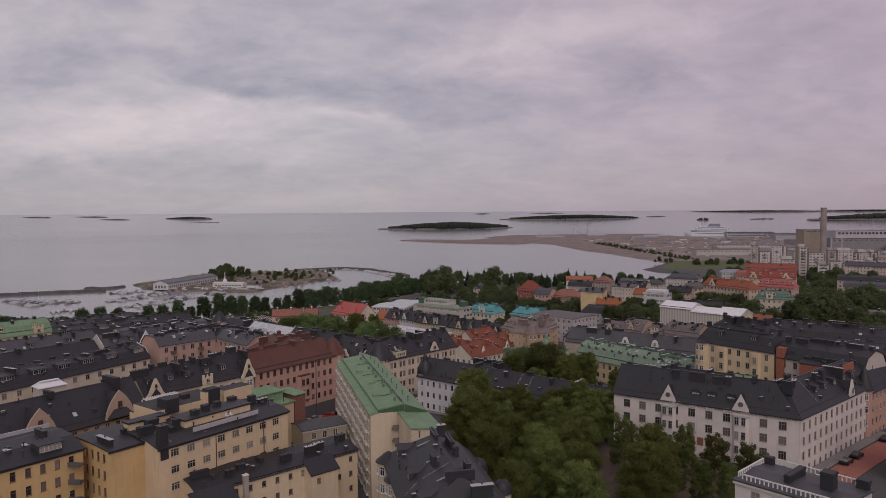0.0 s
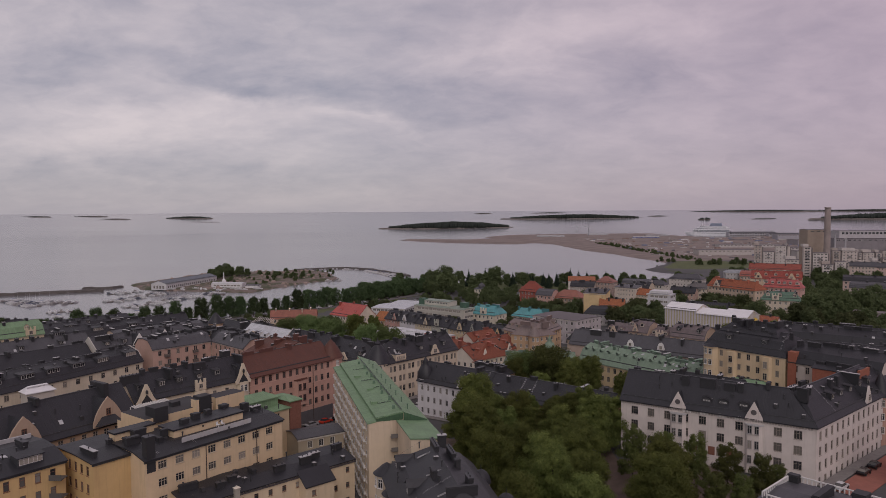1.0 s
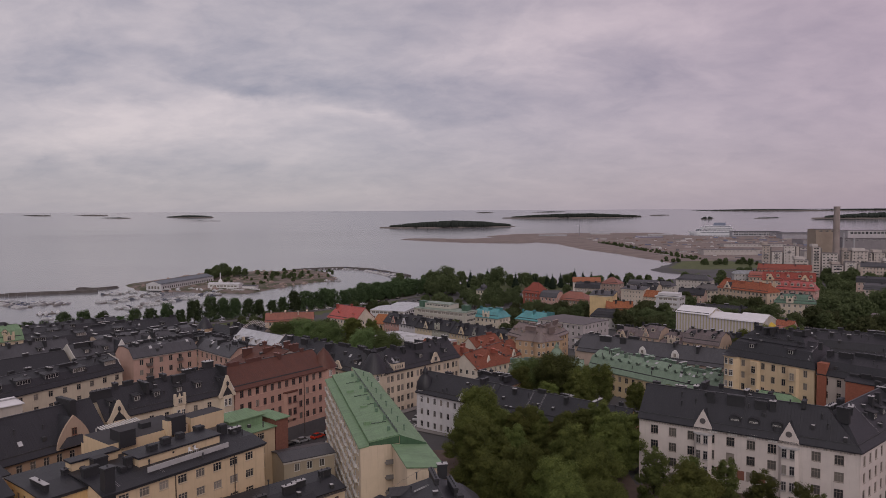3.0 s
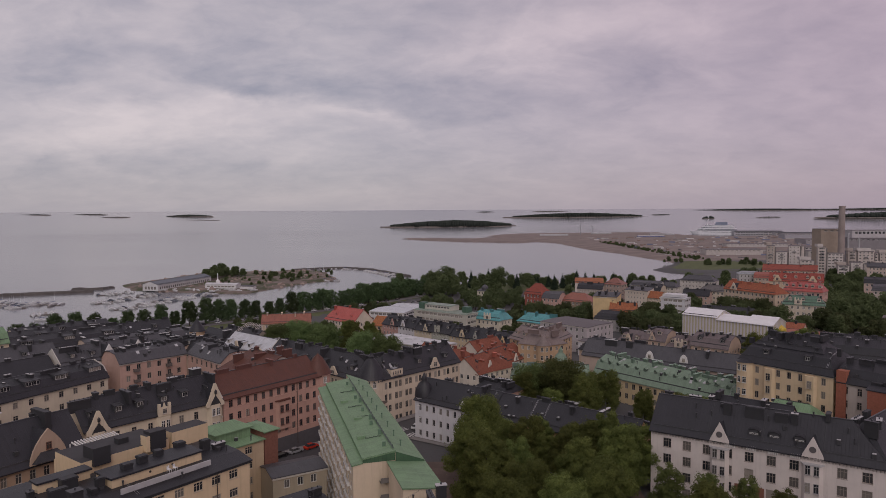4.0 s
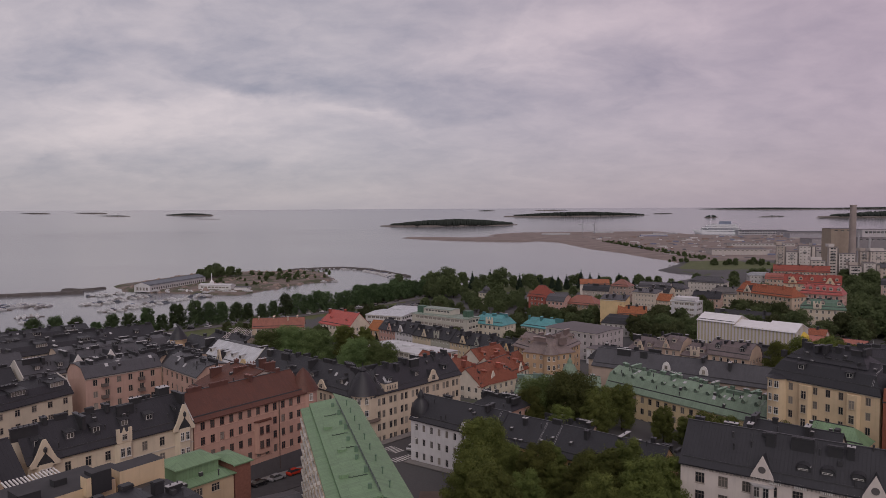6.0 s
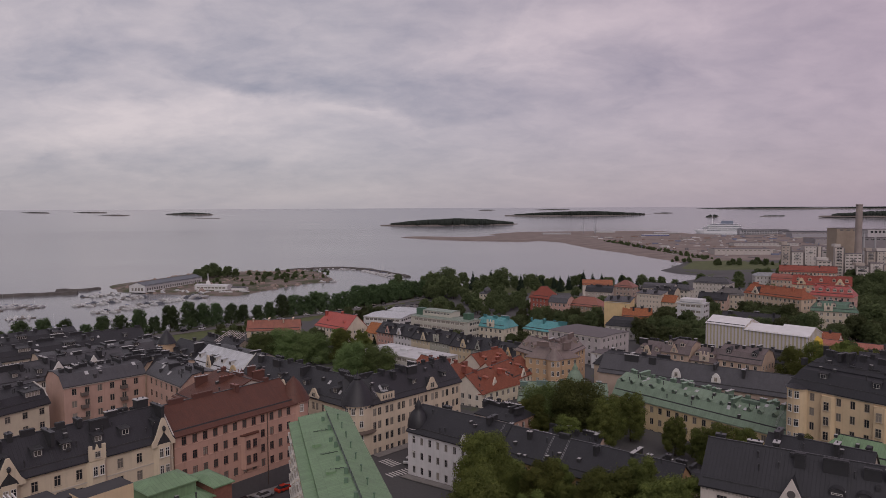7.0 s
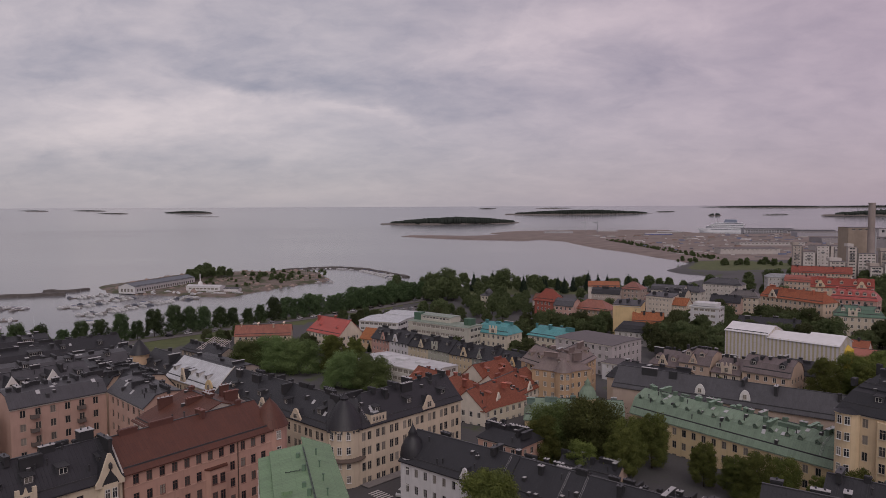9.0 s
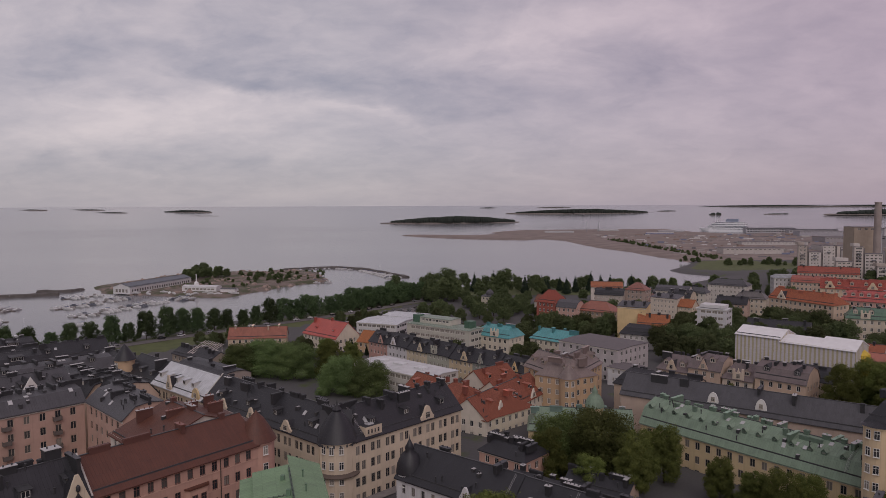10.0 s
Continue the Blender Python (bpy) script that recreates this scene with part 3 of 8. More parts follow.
    if fittings and p.y < 300 and abs(p.x) < 135 and L > 9 and ze > 15 and kind != "flat":
        fit = Shape()
        half = [k for k, hh in prof if hh == top][0]
        for i in range(int(L / 2.2)):
            u, k = rnd.uniform(0.04, 0.96) * L, rnd.uniform(0.10, 0.95) * max(half, 3.0)
            z, r = ze + roof_h(k), rnd.random()
            if r < 0.50:
                fit.tube([(0.12, z - 0.1), (0.12, z + rnd.uniform(0.5, 1.0)), (0.2, z + 1.02), (0.2, z + 1.12)], 6, 0, *at(u, k, 0)[:2])
            elif r < 0.84:
                q4 = [at(u + a, k + b, 0)[:2] for a, b in ((-0.35, -0.45), (0.35, -0.45), (0.35, 0.45), (-0.35, 0.45))]
                fit.prism(q4, z - 0.3, z + rnd.uniform(0.3, 0.7), 0, 1 if r > 0.62 else 0)
            else:
                k0, k1 = 0.7, max(half, 3.0) - 0.3
                steps = [k0 + (k1 - k0) * j / 4 for j in range(5)]
                for a, b in zip(steps, steps[1:]):
                    za, zb_ = ze + roof_h(a) + 0.09, ze + roof_h(b) + 0.09
                    for o in (-0.17, 0.13):
                        fit.face([at(u + o, a, za), at(u + o + 0.05, a, za), at(u + o + 0.05, b, zb_), at(u + o, b, zb_)], 1 if r > 0.965 else 0)
        tagged(part("roof_hardware", fit, [plain("fitting_steel", (0.045, 0.045, 0.048), 0.5), plain("zinc", CAP_C, 0.45)], rf, "small vents, hatches and ladders"), "small vents, hatches and ladders", kind="stuff")
    for i in range(skylights):
        u, k = rnd.uniform(0.06, 0.94) * L, rnd.uniform(0.12, 0.42) * depth
        x, y, _ = at(u, k, 0)
        sl = math.degrees(math.atan2(roof_h(k + 0.2) - roof_h(k - 0.2), 0.4))
        part("skylight", skylight_mesh(), None, rf, m=pose(x, y, ze + roof_h(k) + 0.01, 0, 0, ang) @ pose(0, 0, 0, sl))
    for what, count, k, *rest in dormers:
        lo, hi = rest if rest else (0.0, 1.0)
        for i in range(count):
            u = L * (lo + (hi - lo) * (i + 0.5 + rnd.uniform(-0.12, 0.12)) / count)
            x, y, _ = at(u, k, 0)
            part("dormer", dormer_mesh(what, dwall or (0.05, 0.05, 0.055), roof_c), None, rf, m=pose(x, y, ze + roof_h(k) + 0.05, 0, 0, ang))
    return at, d, n, ang, rf


def gable_front(house, at, ang, u, w, ze, h, wall_m, kind="point", k=-0.35, trim=(0.55, 0.53, 0.50), inset="", cover=None):
    """A decorated gable that rises over the eaves, with its little roof behind it."""
    x, y, _ = at(u, k, 0)
    s = Shape()
    if kind == "point":
        out = [(-w / 2, 0), (w / 2, 0), (w * 0.44, h * 0.18), (0, h), (-w * 0.44, h * 0.18)]
    elif kind == "curve":
        out = [(-w / 2, 0), (w / 2, 0), (w * 0.5, h * 0.30), (w * 0.41, h * 0.37), (w * 0.34, h * 0.52), (w * 0.24, h * 0.70), (w * 0.17, h * 0.90), (w * 0.06, h), (-w * 0.06, h), (-w * 0.17, h * 0.90), (-w * 0.24, h * 0.70), (-w * 0.34, h * 0.52), (-w * 0.41, h * 0.37), (-w * 0.5, h * 0.30)]
    elif kind == "flare":
        half = [(w * 0.5, h * 0.12), (w * 0.38, h * 0.26), (w * 0.27, h * 0.48), (w * 0.15, h * 0.76), (w * 0.05, h * 0.97)]
        out = [(-w / 2, 0), (w / 2, 0)] + half + [(-a, b) for a, b in reversed(half)]
    elif kind == "arch":
        out = [(-w / 2, 0), (w / 2, 0)] + [(w * 0.5 * math.cos(a), h * math.sin(a)) for a in [math.pi * i / 10 for i in range(1, 10)]]
    elif kind == "ogive":
        side = [(w / 2 * (1 - f ** 1.9), h * f) for f in (0.2, 0.4, 0.6, 0.8)]
        out = [(-w / 2, 0), (w / 2, 0)] + side + [(0, h)] + [(-x, z) for x, z in reversed(side)]
    else:
        out = [(-w / 2, 0), (w / 2, 0), (w / 2, h), (w * 0.3, h), (w * 0.3, h * 0.7), (w * 0.1, h * 0.7), (0, h * 1.05), (-w * 0.1, h * 0.7), (-w * 0.3, h * 0.7), (-w * 0.3, h), (-w / 2, h)]
    t = 0.45
    s.face([(a, 0, b) for a, b in out])
    s.face([(a, t, b) for a, b in reversed(out)])
    for (a0, b0), (a1, b1) in zip(out, out[1:] + out[:1]):
        s.face([(a0, 0, b0), (a0, t, b0), (a1, t, b1), (a1, 0, b1)])
    g = part("gable", s, wall_m, house, m=pose(x, y, ze - 0.5, 0, 0, ang))
    r = Shape()
    if kind in ("point", "curve", "flare", "ogive"):
        for sg in (1, -1):
            r.face([(sg * w * 0.40, t, h * 0.2), (0, t, h * 0.9), (0, t + h * 0.95 * 1.3, h * 0.9), (sg * w * 0.40, t + h * 0.3, h * 0.2)][::sg])
        r.face([(-w * 0.4, t + 0.02, h * 0.2), (w * 0.4, t + 0.02, h * 0.2), (0, t + 0.02, h * 0.9)])
        part("gable_roof", r, cover or dark_roof, g)
    if inset == "shingle":
        o = Shape()
        side = [(w * 0.30 * (1 - f ** 1.3), h * (0.05 + 0.42 * f)) for f in (0.0, 0.3, 0.55, 0.8)]
        ring = [(-a, b) for a, b in side] + [(0, h * 0.50)] + list(reversed(side))
        o.face([(a, -0.06, b) for a, b in reversed(ring)])
        o.tube([(0.10, h * 0.50), (0.34, h * 0.56), (0.34, h * 0.66), (0.05, h * 0.72)], 8, 0, 0, -0.16)
        part("gable_shingle", o, sheet_roof((0.03, 0.03, 0.033)), g, "dark arched shingle field with a finial")
        return
    if inset == "bay":
        o = Shape()
        a, b, c, d_ = (-w * 0.42, -0.9, 0.35), (w * 0.42, -0.9, 0.35), (w * 0.22, 0.0, h * 0.34), (-w * 0.22, 0.0, h * 0.34)
        o.face([a, b, c, d_])
        o.face([(-w * 0.45, 0.0, 0.35), a, d_])
        o.face([b, (w * 0.45, 0.0, 0.35), c])
        o.face([(-w * 0.45, 0.0, 0.34), (w * 0.45, 0.0, 0.34), b, a])
        part("bay_roof", o, sheet_roof((0.03, 0.03, 0.033)), g, "small dark sheet roof over the bay")
        add_window(g, (0, -0.03, h * 0.38), 0, 1.1, 1.5, BROWN, 1)
        return
    if inset == "round":
        part("round_window", Shape().tube([(0.62, 0.0), (0.62, 0.08)], 14), plain("dark_surround", (0.10, 0.09, 0.09), 0.6), g, "round attic window", m=pose(0, -0.02, h * 0.42, 90))
        return
    ww = min(1.5, w * 0.34)
    add_window(g, (0, -0.03, h * 0.20), 0, ww, min(1.6, h * 0.40), (0.42, 0.38, 0.33), 1)


def turret(house, x, y, r, z0, ze, zt, wall_m, roof_m, onion=False, win=None):
    s = Shape().tube([(r, z0), (r, ze)], 20, 0, x, y)
    s.tube([(r + 0.25, ze - 0.5), (r + 0.25, ze - 0.15)], 20, 0, x, y)
    part("turret_wall", s, wall_m, house)
    h = zt - ze
    if onion:
        rings = [(r + 0.4, ze - 0.1), (r + 0.15, ze + h * 0.22), (r * 0.7, ze + h * 0.45), (r * 0.34, ze + h * 0.56), (r * 0.42, ze + h * 0.62), (r * 0.22, ze + h * 0.74), (0.10, ze + h * 0.86), (0.0, zt)]
    else:
        rings = [(r + 0.5, ze - 0.1), (r * 0.80, ze + h * 0.36), (r * 0.42, ze + h * 0.72), (0.14, ze + h * 0.95), (0.0, zt)]
    cone = part("turret_roof", Shape().tube(rings, 28, 0, x, y), roof_m, house)
    cone.data.polygons.foreach_set("use_smooth", [True] * len(cone.data.polygons))
    if win:
        for a in win:
            for k in range(1, 5):
                z = ze - 3.5 * k + 1.0
                if z > z0 + 0.5:
                    add_window(house, (x + (r + 0.02) * math.cos(radians(a)), y + (r + 0.02) * math.sin(radians(a)), z), a + 90, 1.1, 1.8)


def house_empty(label, x, y, category="apartment building", name="apartment_building", group=""):
    ob = new(name)
    ob.location = (x, y, land(x, y))
    HOUSES.add(ob.name)
    return tagged(ob, label, category, group)

# ---- ground, sea and islands ----
COAST = [(-900, 60), (-430, 330), (-300, 412), (-222, 480), (-128, 600), (-50, 702), (0, 768), (60, 775), (130, 765), (205, 752), (255, 810), (306, 862), (276, 896),
         (270, 935), (334, 1045), (332, 1095), (318, 1187), (307, 1282), (277, 1415), (263, 1653), (223, 1736), (178, 1685), (40, 1752), (-70, 1870), (-132, 1962),
         (-68, 1985), (60, 1935), (150, 2030), (120, 2130), (215, 2290), (420, 2330), (600, 2350), (712, 2330), (722, 2090), (790, 1960), (1000, 2080), (1700, 2300), (2600, 2300), (2600, -400), (-900, -400)]
SKERRY = [(-318, 735), (-239, 703), (-193, 699), (-170, 763), (-146, 806), (-120, 823), (-140, 870), (-157, 924), (-180, 958), (-216, 935), (-265, 928), (-317, 899), (-344, 815), (-352, 785)]


def inside_by(poly, X, Y):
    """Signed distance to an outline, positive on land."""
    best, odd = np.full(X.shape, 1e9), np.zeros(X.shape, bool)
    for (x0, y0), (x1, y1) in zip(poly, poly[1:] + poly[:1]):
        dx, dy = x1 - x0, y1 - y0
        t = np.clip(((X - x0) * dx + (Y - y0) * dy) / (dx * dx + dy * dy), 0, 1)
        best = np.minimum(best, np.hypot(X - x0 - t * dx, Y - y0 - t * dy))
        if dy:
            odd ^= ((y0 > Y) != (y1 > Y)) & (X < x0 + (Y - y0) * dx / dy)
    return np.where(odd, best, -best)


def sheet(xs, ys, height):
    X, Y = np.meshgrid(xs, ys)
    Z = height(X, Y)
    v = np.stack([X, Y, Z], -1).reshape(-1, 3)
    a = np.arange(len(xs) * len(ys)).reshape(len(ys), len(xs))
    f = np.stack([a[:-1, :-1], a[:-1, 1:], a[1:, 1:], a[1:, :-1]], -1).reshape(-1, 4)
    me = bpy.data.meshes.new("sheet")
    me.from_pydata(v.tolist(), [], f.tolist())
    return me


def lerp_steps(*stops):
    out = []
    for (a, step), (b, _) in zip(stops, stops[1:]):
        out += list(np.arange(a, b, step))
    return np.array(out + [stops[-1][0]], float)


vland = np.vectorize(land)


def ground_height(X, Y):
    s = inside_by(COAST, X, Y)
    rough = np.array([noise.noise((x * 0.02, y * 0.02, 0)) for x, y in zip(X.ravel(), Y.ravel())]).reshape(X.shape)
    s = s + rough * 5.0
    base = vland(X, Y)
    low = 1.6 + 0.5 * rough
    return np.where(s > 0, np.minimum(0.25 + s * 0.14, np.maximum(base, low)), np.maximum(s * 0.3, -4.0))


gm = sheet(lerp_steps((-880, 40), (-440, 7), (420, 30), (2560, 1)), lerp_steps((-380, 40), (-40, 7), (1100, 14), (2480, 1)), ground_height)
gm.materials.append(ground_material())
gm.materials.append(plain("gravel_yard", (0.200, 0.158, 0.140), 0.95, 0.0, 0.40, 0.03))
gm.materials.append(plain("park_gravel", (0.125, 0.088, 0.072), 0.95, 0.0, 0.35, 0.25))
gm.materials.append(plain("mown_grass", (0.085, 0.10, 0.035), 0.95, 0.0, 0.35, 0.15))
cen = np.zeros(len(gm.polygons) * 3)
gm.polygons.foreach_get("center", cen)
cen = cen.reshape(-1, 3)
lawnish = (inside_by([(290, 925), (330, 905), (425, 925), (480, 1000), (400, 1060), (345, 1050)], cen[:, 0], cen[:, 1]) > 0) | (inside_by([(-275, 325), (-20, 690), (0, 760), (160, 750), (150, 690), (0, 690), (-60, 575), (-150, 425), (-235, 322)], cen[:, 0], cen[:, 1]) > 0)
gm.polygons.foreach_set("material_index", np.where(lawnish, 3, np.where(cen[:, 1] > 1062, 1, np.where(inside_by([(-8, 215), (-8, 140), (15, 105), (60, 105), (84, 150), (44, 182)], cen[:, 0], cen[:, 1]) > 0, 2, 0))).astype(np.int32))
gm.polygons.foreach_set("use_smooth", [True] * len(gm.polygons))
tagged(new("ground", gm), "asphalt streets, yards and worn grass sloping down to the sea", "ground", "", "structure")


def sea_height(X, Y):
    r = np.clip((np.hypot(X, Y - 50) - 2700) / 2180, 0, 1)
    return 79.3 * r ** 1.5


me = bpy.data.meshes.new("sea")
rings = list(np.linspace(0, 2700, 20)) + list(np.linspace(2780, 4880, 40))
sv, sf, NS = [], [], 128
for r in rings:
    for i in range(NS):
        x, y = r * math.cos(2 * math.pi * i / NS), 50 + r * math.sin(2 * math.pi * i / NS)
        sv.append((x, y, float(sea_height(np.array(x), np.array(y)))))
for a in range(len(rings) - 1):
    for i in range(NS):
        j = (i + 1) % NS
        sf.append((a * NS + i, (a + 1) * NS + i, (a + 1) * NS + j, a * NS + j))
me.from_pydata(sv, [], sf)
me.polygons.foreach_set("use_smooth", [True] * len(me.polygons))
me.materials.append(sea_material())
tagged(new("sea", me), "calm grey sea under an overcast sky reaching the horizon", "sea", "", "structure")

ROCK = plain("shore_rock", (0.15, 0.13, 0.118), 0.9, 0.0, 0.4, 0.25)


def skerry_height(X, Y):
    s = inside_by(SKERRY, X, Y)
    rough = np.array([noise.fractal((x * 0.03, y * 0.03, 7), 1.0, 2.0, 4) for x, y in zip(X.ravel(), Y.ravel())]).reshape(X.shape)
    s = s + rough * 4
    hill = 5.0 * np.exp(-(((X + 235) / 55) ** 2 + ((Y - 860) / 50) ** 2)) + 3.0 * np.exp(-(((X + 175) / 40) ** 2 + ((Y - 880) / 40) ** 2))
    return np.where(s > 0, np.minimum(0.3 + s * 0.25, 1.8 + hill * (0.7 + 0.5 * rough)), np.maximum(s * 0.3, -3.0))


def skerry_material():
    n = Nodes("skerry_ground")
    p = n.coord()
    f = n.noise(p, 0.05, 5)
    fine = n.noise(p, 0.7, 6, 0.7)
    mr = n.node("ShaderNodeMapRange")
    mr.inputs[1].default_value, mr.inputs[2].default_value = 0.46, 0.56
    n.link(f, mr.inputs[0])
    return n.done(n.mix(mr.outputs[0], n.mix(fine, (0.085, 0.066, 0.056), (0.235, 0.185, 0.155)), n.mix(fine, (0.035, 0.042, 0.018), (0.08, 0.085, 0.04))), 0.9)


sk = sheet(np.arange(-370, -95, 5.0), np.arange(685, 975, 5.0), skerry_height)
sk.materials.append(skerry_material())
sk.polygons.foreach_set("use_smooth", [True] * len(sk.polygons))
tagged(new("island", sk), "low rocky island with gravel yard and scrub beside the marina", "island", "", "structure")


# default leaf colours are paled towards blue-grey: distance haze put into the foliage
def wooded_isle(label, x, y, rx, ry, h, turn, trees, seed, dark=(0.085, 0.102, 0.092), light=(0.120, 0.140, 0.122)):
    """A far island: a rocky base with a ragged wood on it."""
    z = float(sea_height(np.array(float(x)), np.array(float(y))))
    rnd = random.Random(seed)
    ob = thing("island", None, None, label, "island", pose(x, y, z, 0, 0, turn), kind="")
    base, n = Shape(), 40
    rim = [(rx * math.cos(2 * math.pi * i / n) * rnd.uniform(0.86, 1.08), ry * math.sin(2 * math.pi * i / n) * rnd.uniform(0.8, 1.1)) for i in range(n)]
    for i in range(n):
        (a, b), (c, d) = rim[i], rim[(i + 1) % n]
        base.face([(a, b, -3), (c, d, -3), (c * 0.97, d * 0.94, h * 0.10), (a * 0.97, b * 0.94, h * 0.10)])
    base.face([(a * 0.97, b * 0.94, h * 0.10) for a, b in rim])
    part("shore", base, ROCK, ob, m=Matrix.Translation((0, 0, 0)))
    wood = Shape()
    for _ in range(trees):
        a, r = rnd.uniform(0, 2 * math.pi), math.sqrt(rnd.random()) * 0.90
        px, py = rx * r * math.cos(a), ry * r * math.sin(a)
        f = px / rx
        swell = (1 - abs(f) ** 1.7) * (0.86 + 0.16 * f) + 0.10 * noise.noise((f * 7, seed, 0))
        th, tr = h * (0.24 + 0.72 * max(0.0, swell)) * rnd.uniform(0.84, 1.06), h * rnd.uniform(0.14, 0.26)
        wood.tube([(tr * 0.6, h * 0.06), (tr, h * 0.06 + th * 0.35), (tr * rnd.uniform(0.7, 0.95), th * 0.74), (tr * 0.2, th)], 6, 0, px, py, False)
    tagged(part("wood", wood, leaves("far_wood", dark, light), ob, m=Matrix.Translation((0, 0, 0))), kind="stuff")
    return ob


# ---- colours of the town ----
SLATE = (0.020, 0.020, 0.024)
COPPER = (0.140, 0.225, 0.124)
RUST = (0.086, 0.032, 0.021)
REDTILE = (0.26, 0.082, 0.048)
TEAL = (0.075, 0.24, 0.25)
dark_roof = sheet_roof(SLATE)
copper_roof = sheet_roof(COPPER, 0.6, 0.6)
rust_roof = sheet_roof(RUST, 0.6, 0.6)
red_roof = tile_roof(REDTILE)
zinc_roof = sheet_roof((0.42, 0.43, 0.45), 0.9, 0.35, 0.0, "bare_sheet_roof")
teal_roof = sheet_roof(TEAL)
tarp_white = plain("white_sheeting", (0.66, 0.65, 0.66), 0.55, 0.0, 0.10, 0.5)
grey_roof = sheet_roof((0.056, 0.055, 0.061))
YELLOW, CREAM, BEIGE, PINK = (0.62, 0.475, 0.305), (0.60, 0.52, 0.40), (0.56, 0.465, 0.355), (0.45, 0.295, 0.240)
WHITEW, BRICK, OCHRE, ROSE = (0.60, 0.54, 0.50), (0.30, 0.105, 0.065), (0.52, 0.36, 0.20), (0.44, 0.27, 0.21)
W_YEL = dict(w=1.75, h=1.5, gap=3.5, floor=3.3, first=0.9, frame=(0.42, 0.36, 0.28), bars=2)
W_OLD = dict(w=1.2, h=2.0, gap=2.7, floor=3.6, first=1.0, frame=(0.36, 0.31, 0.26), bars=1)
W_FAR = dict(w=1.3, h=1.8, gap=2.9, floor=3.4, first=0.9, two=False)
H = house_empty

# ---- the blocks nearest the flight ----
# slab with a green sheet roof and white balconies
h = H("tall beige slab block with green sheet-metal roof and white balconies", -24, 180)
s_dir, r_dir = Vector((0.281, -0.960)), Vector((0.960, 0.281))
FL, NL = Vector((-32.4, 206.8)), Vector((-16.5, 152.6))
at, d, n, ang, rf = wing(h, FL, NL, 7.6, 35.0, 1.9, plaster((0.60, 0.49, 0.36)), copper_roof, [(-0.3, 0.0), (1.7, 0.35), (1.702, 1.05), (7.6, 1.9)], cornice=False,
                         front=dict(w=1.9, h=1.5, gap=3.35, floor=2.95, first=0.7, frame=WHITE, bars=1), right=None, over=0.15, zb=13, fittings=False)
L_s = (NL - FL).length
bal = Shape().box((-2.35, -0.42, 0), (2.35, 0.05, 0.12)).box((-2.35, -0.42, 0.12), (2.35, -0.37, 0.72)).box((-2.35, -0.37, 0.12), (-2.31, 0.03, 0.70)).box((2.31, -0.37, 0.12), (2.35, 0.03, 0.70))
bal_me = bal.mesh("balcony", [plain("balcony_white", (0.74, 0.72, 0.69), 0.7)])
for f in range(7):
    for i in range(16):
        u = 2.6 + i * 3.35
        if i % 2 == 0 and u < L_s - 1.5:
            x, y, z = at(u, 0, 35.0 - 2.95 * (f + 1) + 0.35)
            part("balcony", bal_me, None, h, m=pose(x, y, z, 0, 0, ang))
B0 = FL + r_dir * 7.602 - s_dir * 4.6
wing(h, B0, B0 + s_dir * 61.5, 5.2, 34.9, 2.0, plaster((0.60, 0.49, 0.36)), copper_roof, [(0.0, 2.0), (5.5, -0.15)], cornice=False, over=0.1, zb=13, fittings=False)
wing(h, B0 + s_dir * 61.6 - r_dir * 1.4, B0 + s_dir * 74.0 - r_dir * 1.4, 6.6, 34.3, 1.0, plaster((0.60, 0.49, 0.36)), copper_roof, [(-0.2, 1.0), (6.9, 0.35)], cornice=False, over=0.25, zb=13, fittings=False)
step = Shape()
c0, c1 = at(L_s + 0.06, 1.7, 0), at(L_s + 0.06, 7.7, 0)
step.face([(c0[0], c0[1], 35.2), (c1[0], c1[1], 35.2), (c1[0], c1[1], 36.95), (c0[0], c0[1], 36.1)])
e0, e1 = B0 + s_dir * 61.62, B0 + s_dir * 61.62 + r_dir * 5.25
step.face([(e0.x, e0.y, 35.1), (e1.x, e1.y, 34.6), (e1.x, e1.y, 34.95), (e0.x, e0.y, 36.95)])
part("roof_step", step, sheet_roof((0.045, 0.095, 0.050)), h, "green sheet-metal roof step")
for f in range(6):
    x, y, _ = at(L_s + 0.6, 5.6, 0)
    part("balcony", Shape().box((-0.9, -0.6, 0), (0.9, 0.6, 0.12)).box((-0.9, -0.6, 0.12), (0.9, -0.54, 0.95)), plain("balcony_steel", (0.16, 0.15, 0.14), 0.6), h, m=pose(x, y, 31.6 - 2.95 * f, 0, 0, ang + 90))
VENTG = plain("vent_paint", (0.10, 0.17, 0.11), 0.6)
for i in range(9):
    x, y, z = at(6.0 + i * 5.6 + (i % 3), 6.3 + 0.5 * (i % 2), 36.9)
    part("vent_box", Shape().box((x - 0.30, y - 0.25, 36.2), (x + 0.30, y + 0.25, 37.5 + 0.3 * (i % 2))), VENTG, rf, "dark green roof vent")
    x, y, z = at(4.0 + i * 6.0, 9.6, 36.0)
    part("vent_pipe", Shape().tube([(0.11, 35.4), (0.11, 37.1), (0.2, 37.12), (0.2, 37.3)], 8, 0, x, y), VENTG, rf, "dark green vent pipe")
for i, u in enumerate((12, 25, 33, 47)):
    hook = Shape()
    for j in range(4):
        x, y, _ = at(u + 0.15 * j, 4.2 + j * 0.75, 0)
        hook.box((x - 0.40, y - 0.04, 36.45 + 0.12 * j), (x + 0.40, y + 0.04, 36.58 + 0.12 * j))
        hook.box((x - 0.40, y - 0.03, 36.2 + 0.12 * j), (x - 0.34, y + 0.03, 36.7 + 0.12 * j))
    part("snow_hook", hook, plain("walk_steel", (0.05, 0.075, 0.055), 0.5), rf, "dark snow-guard rail across the roof")
wk = Shape()
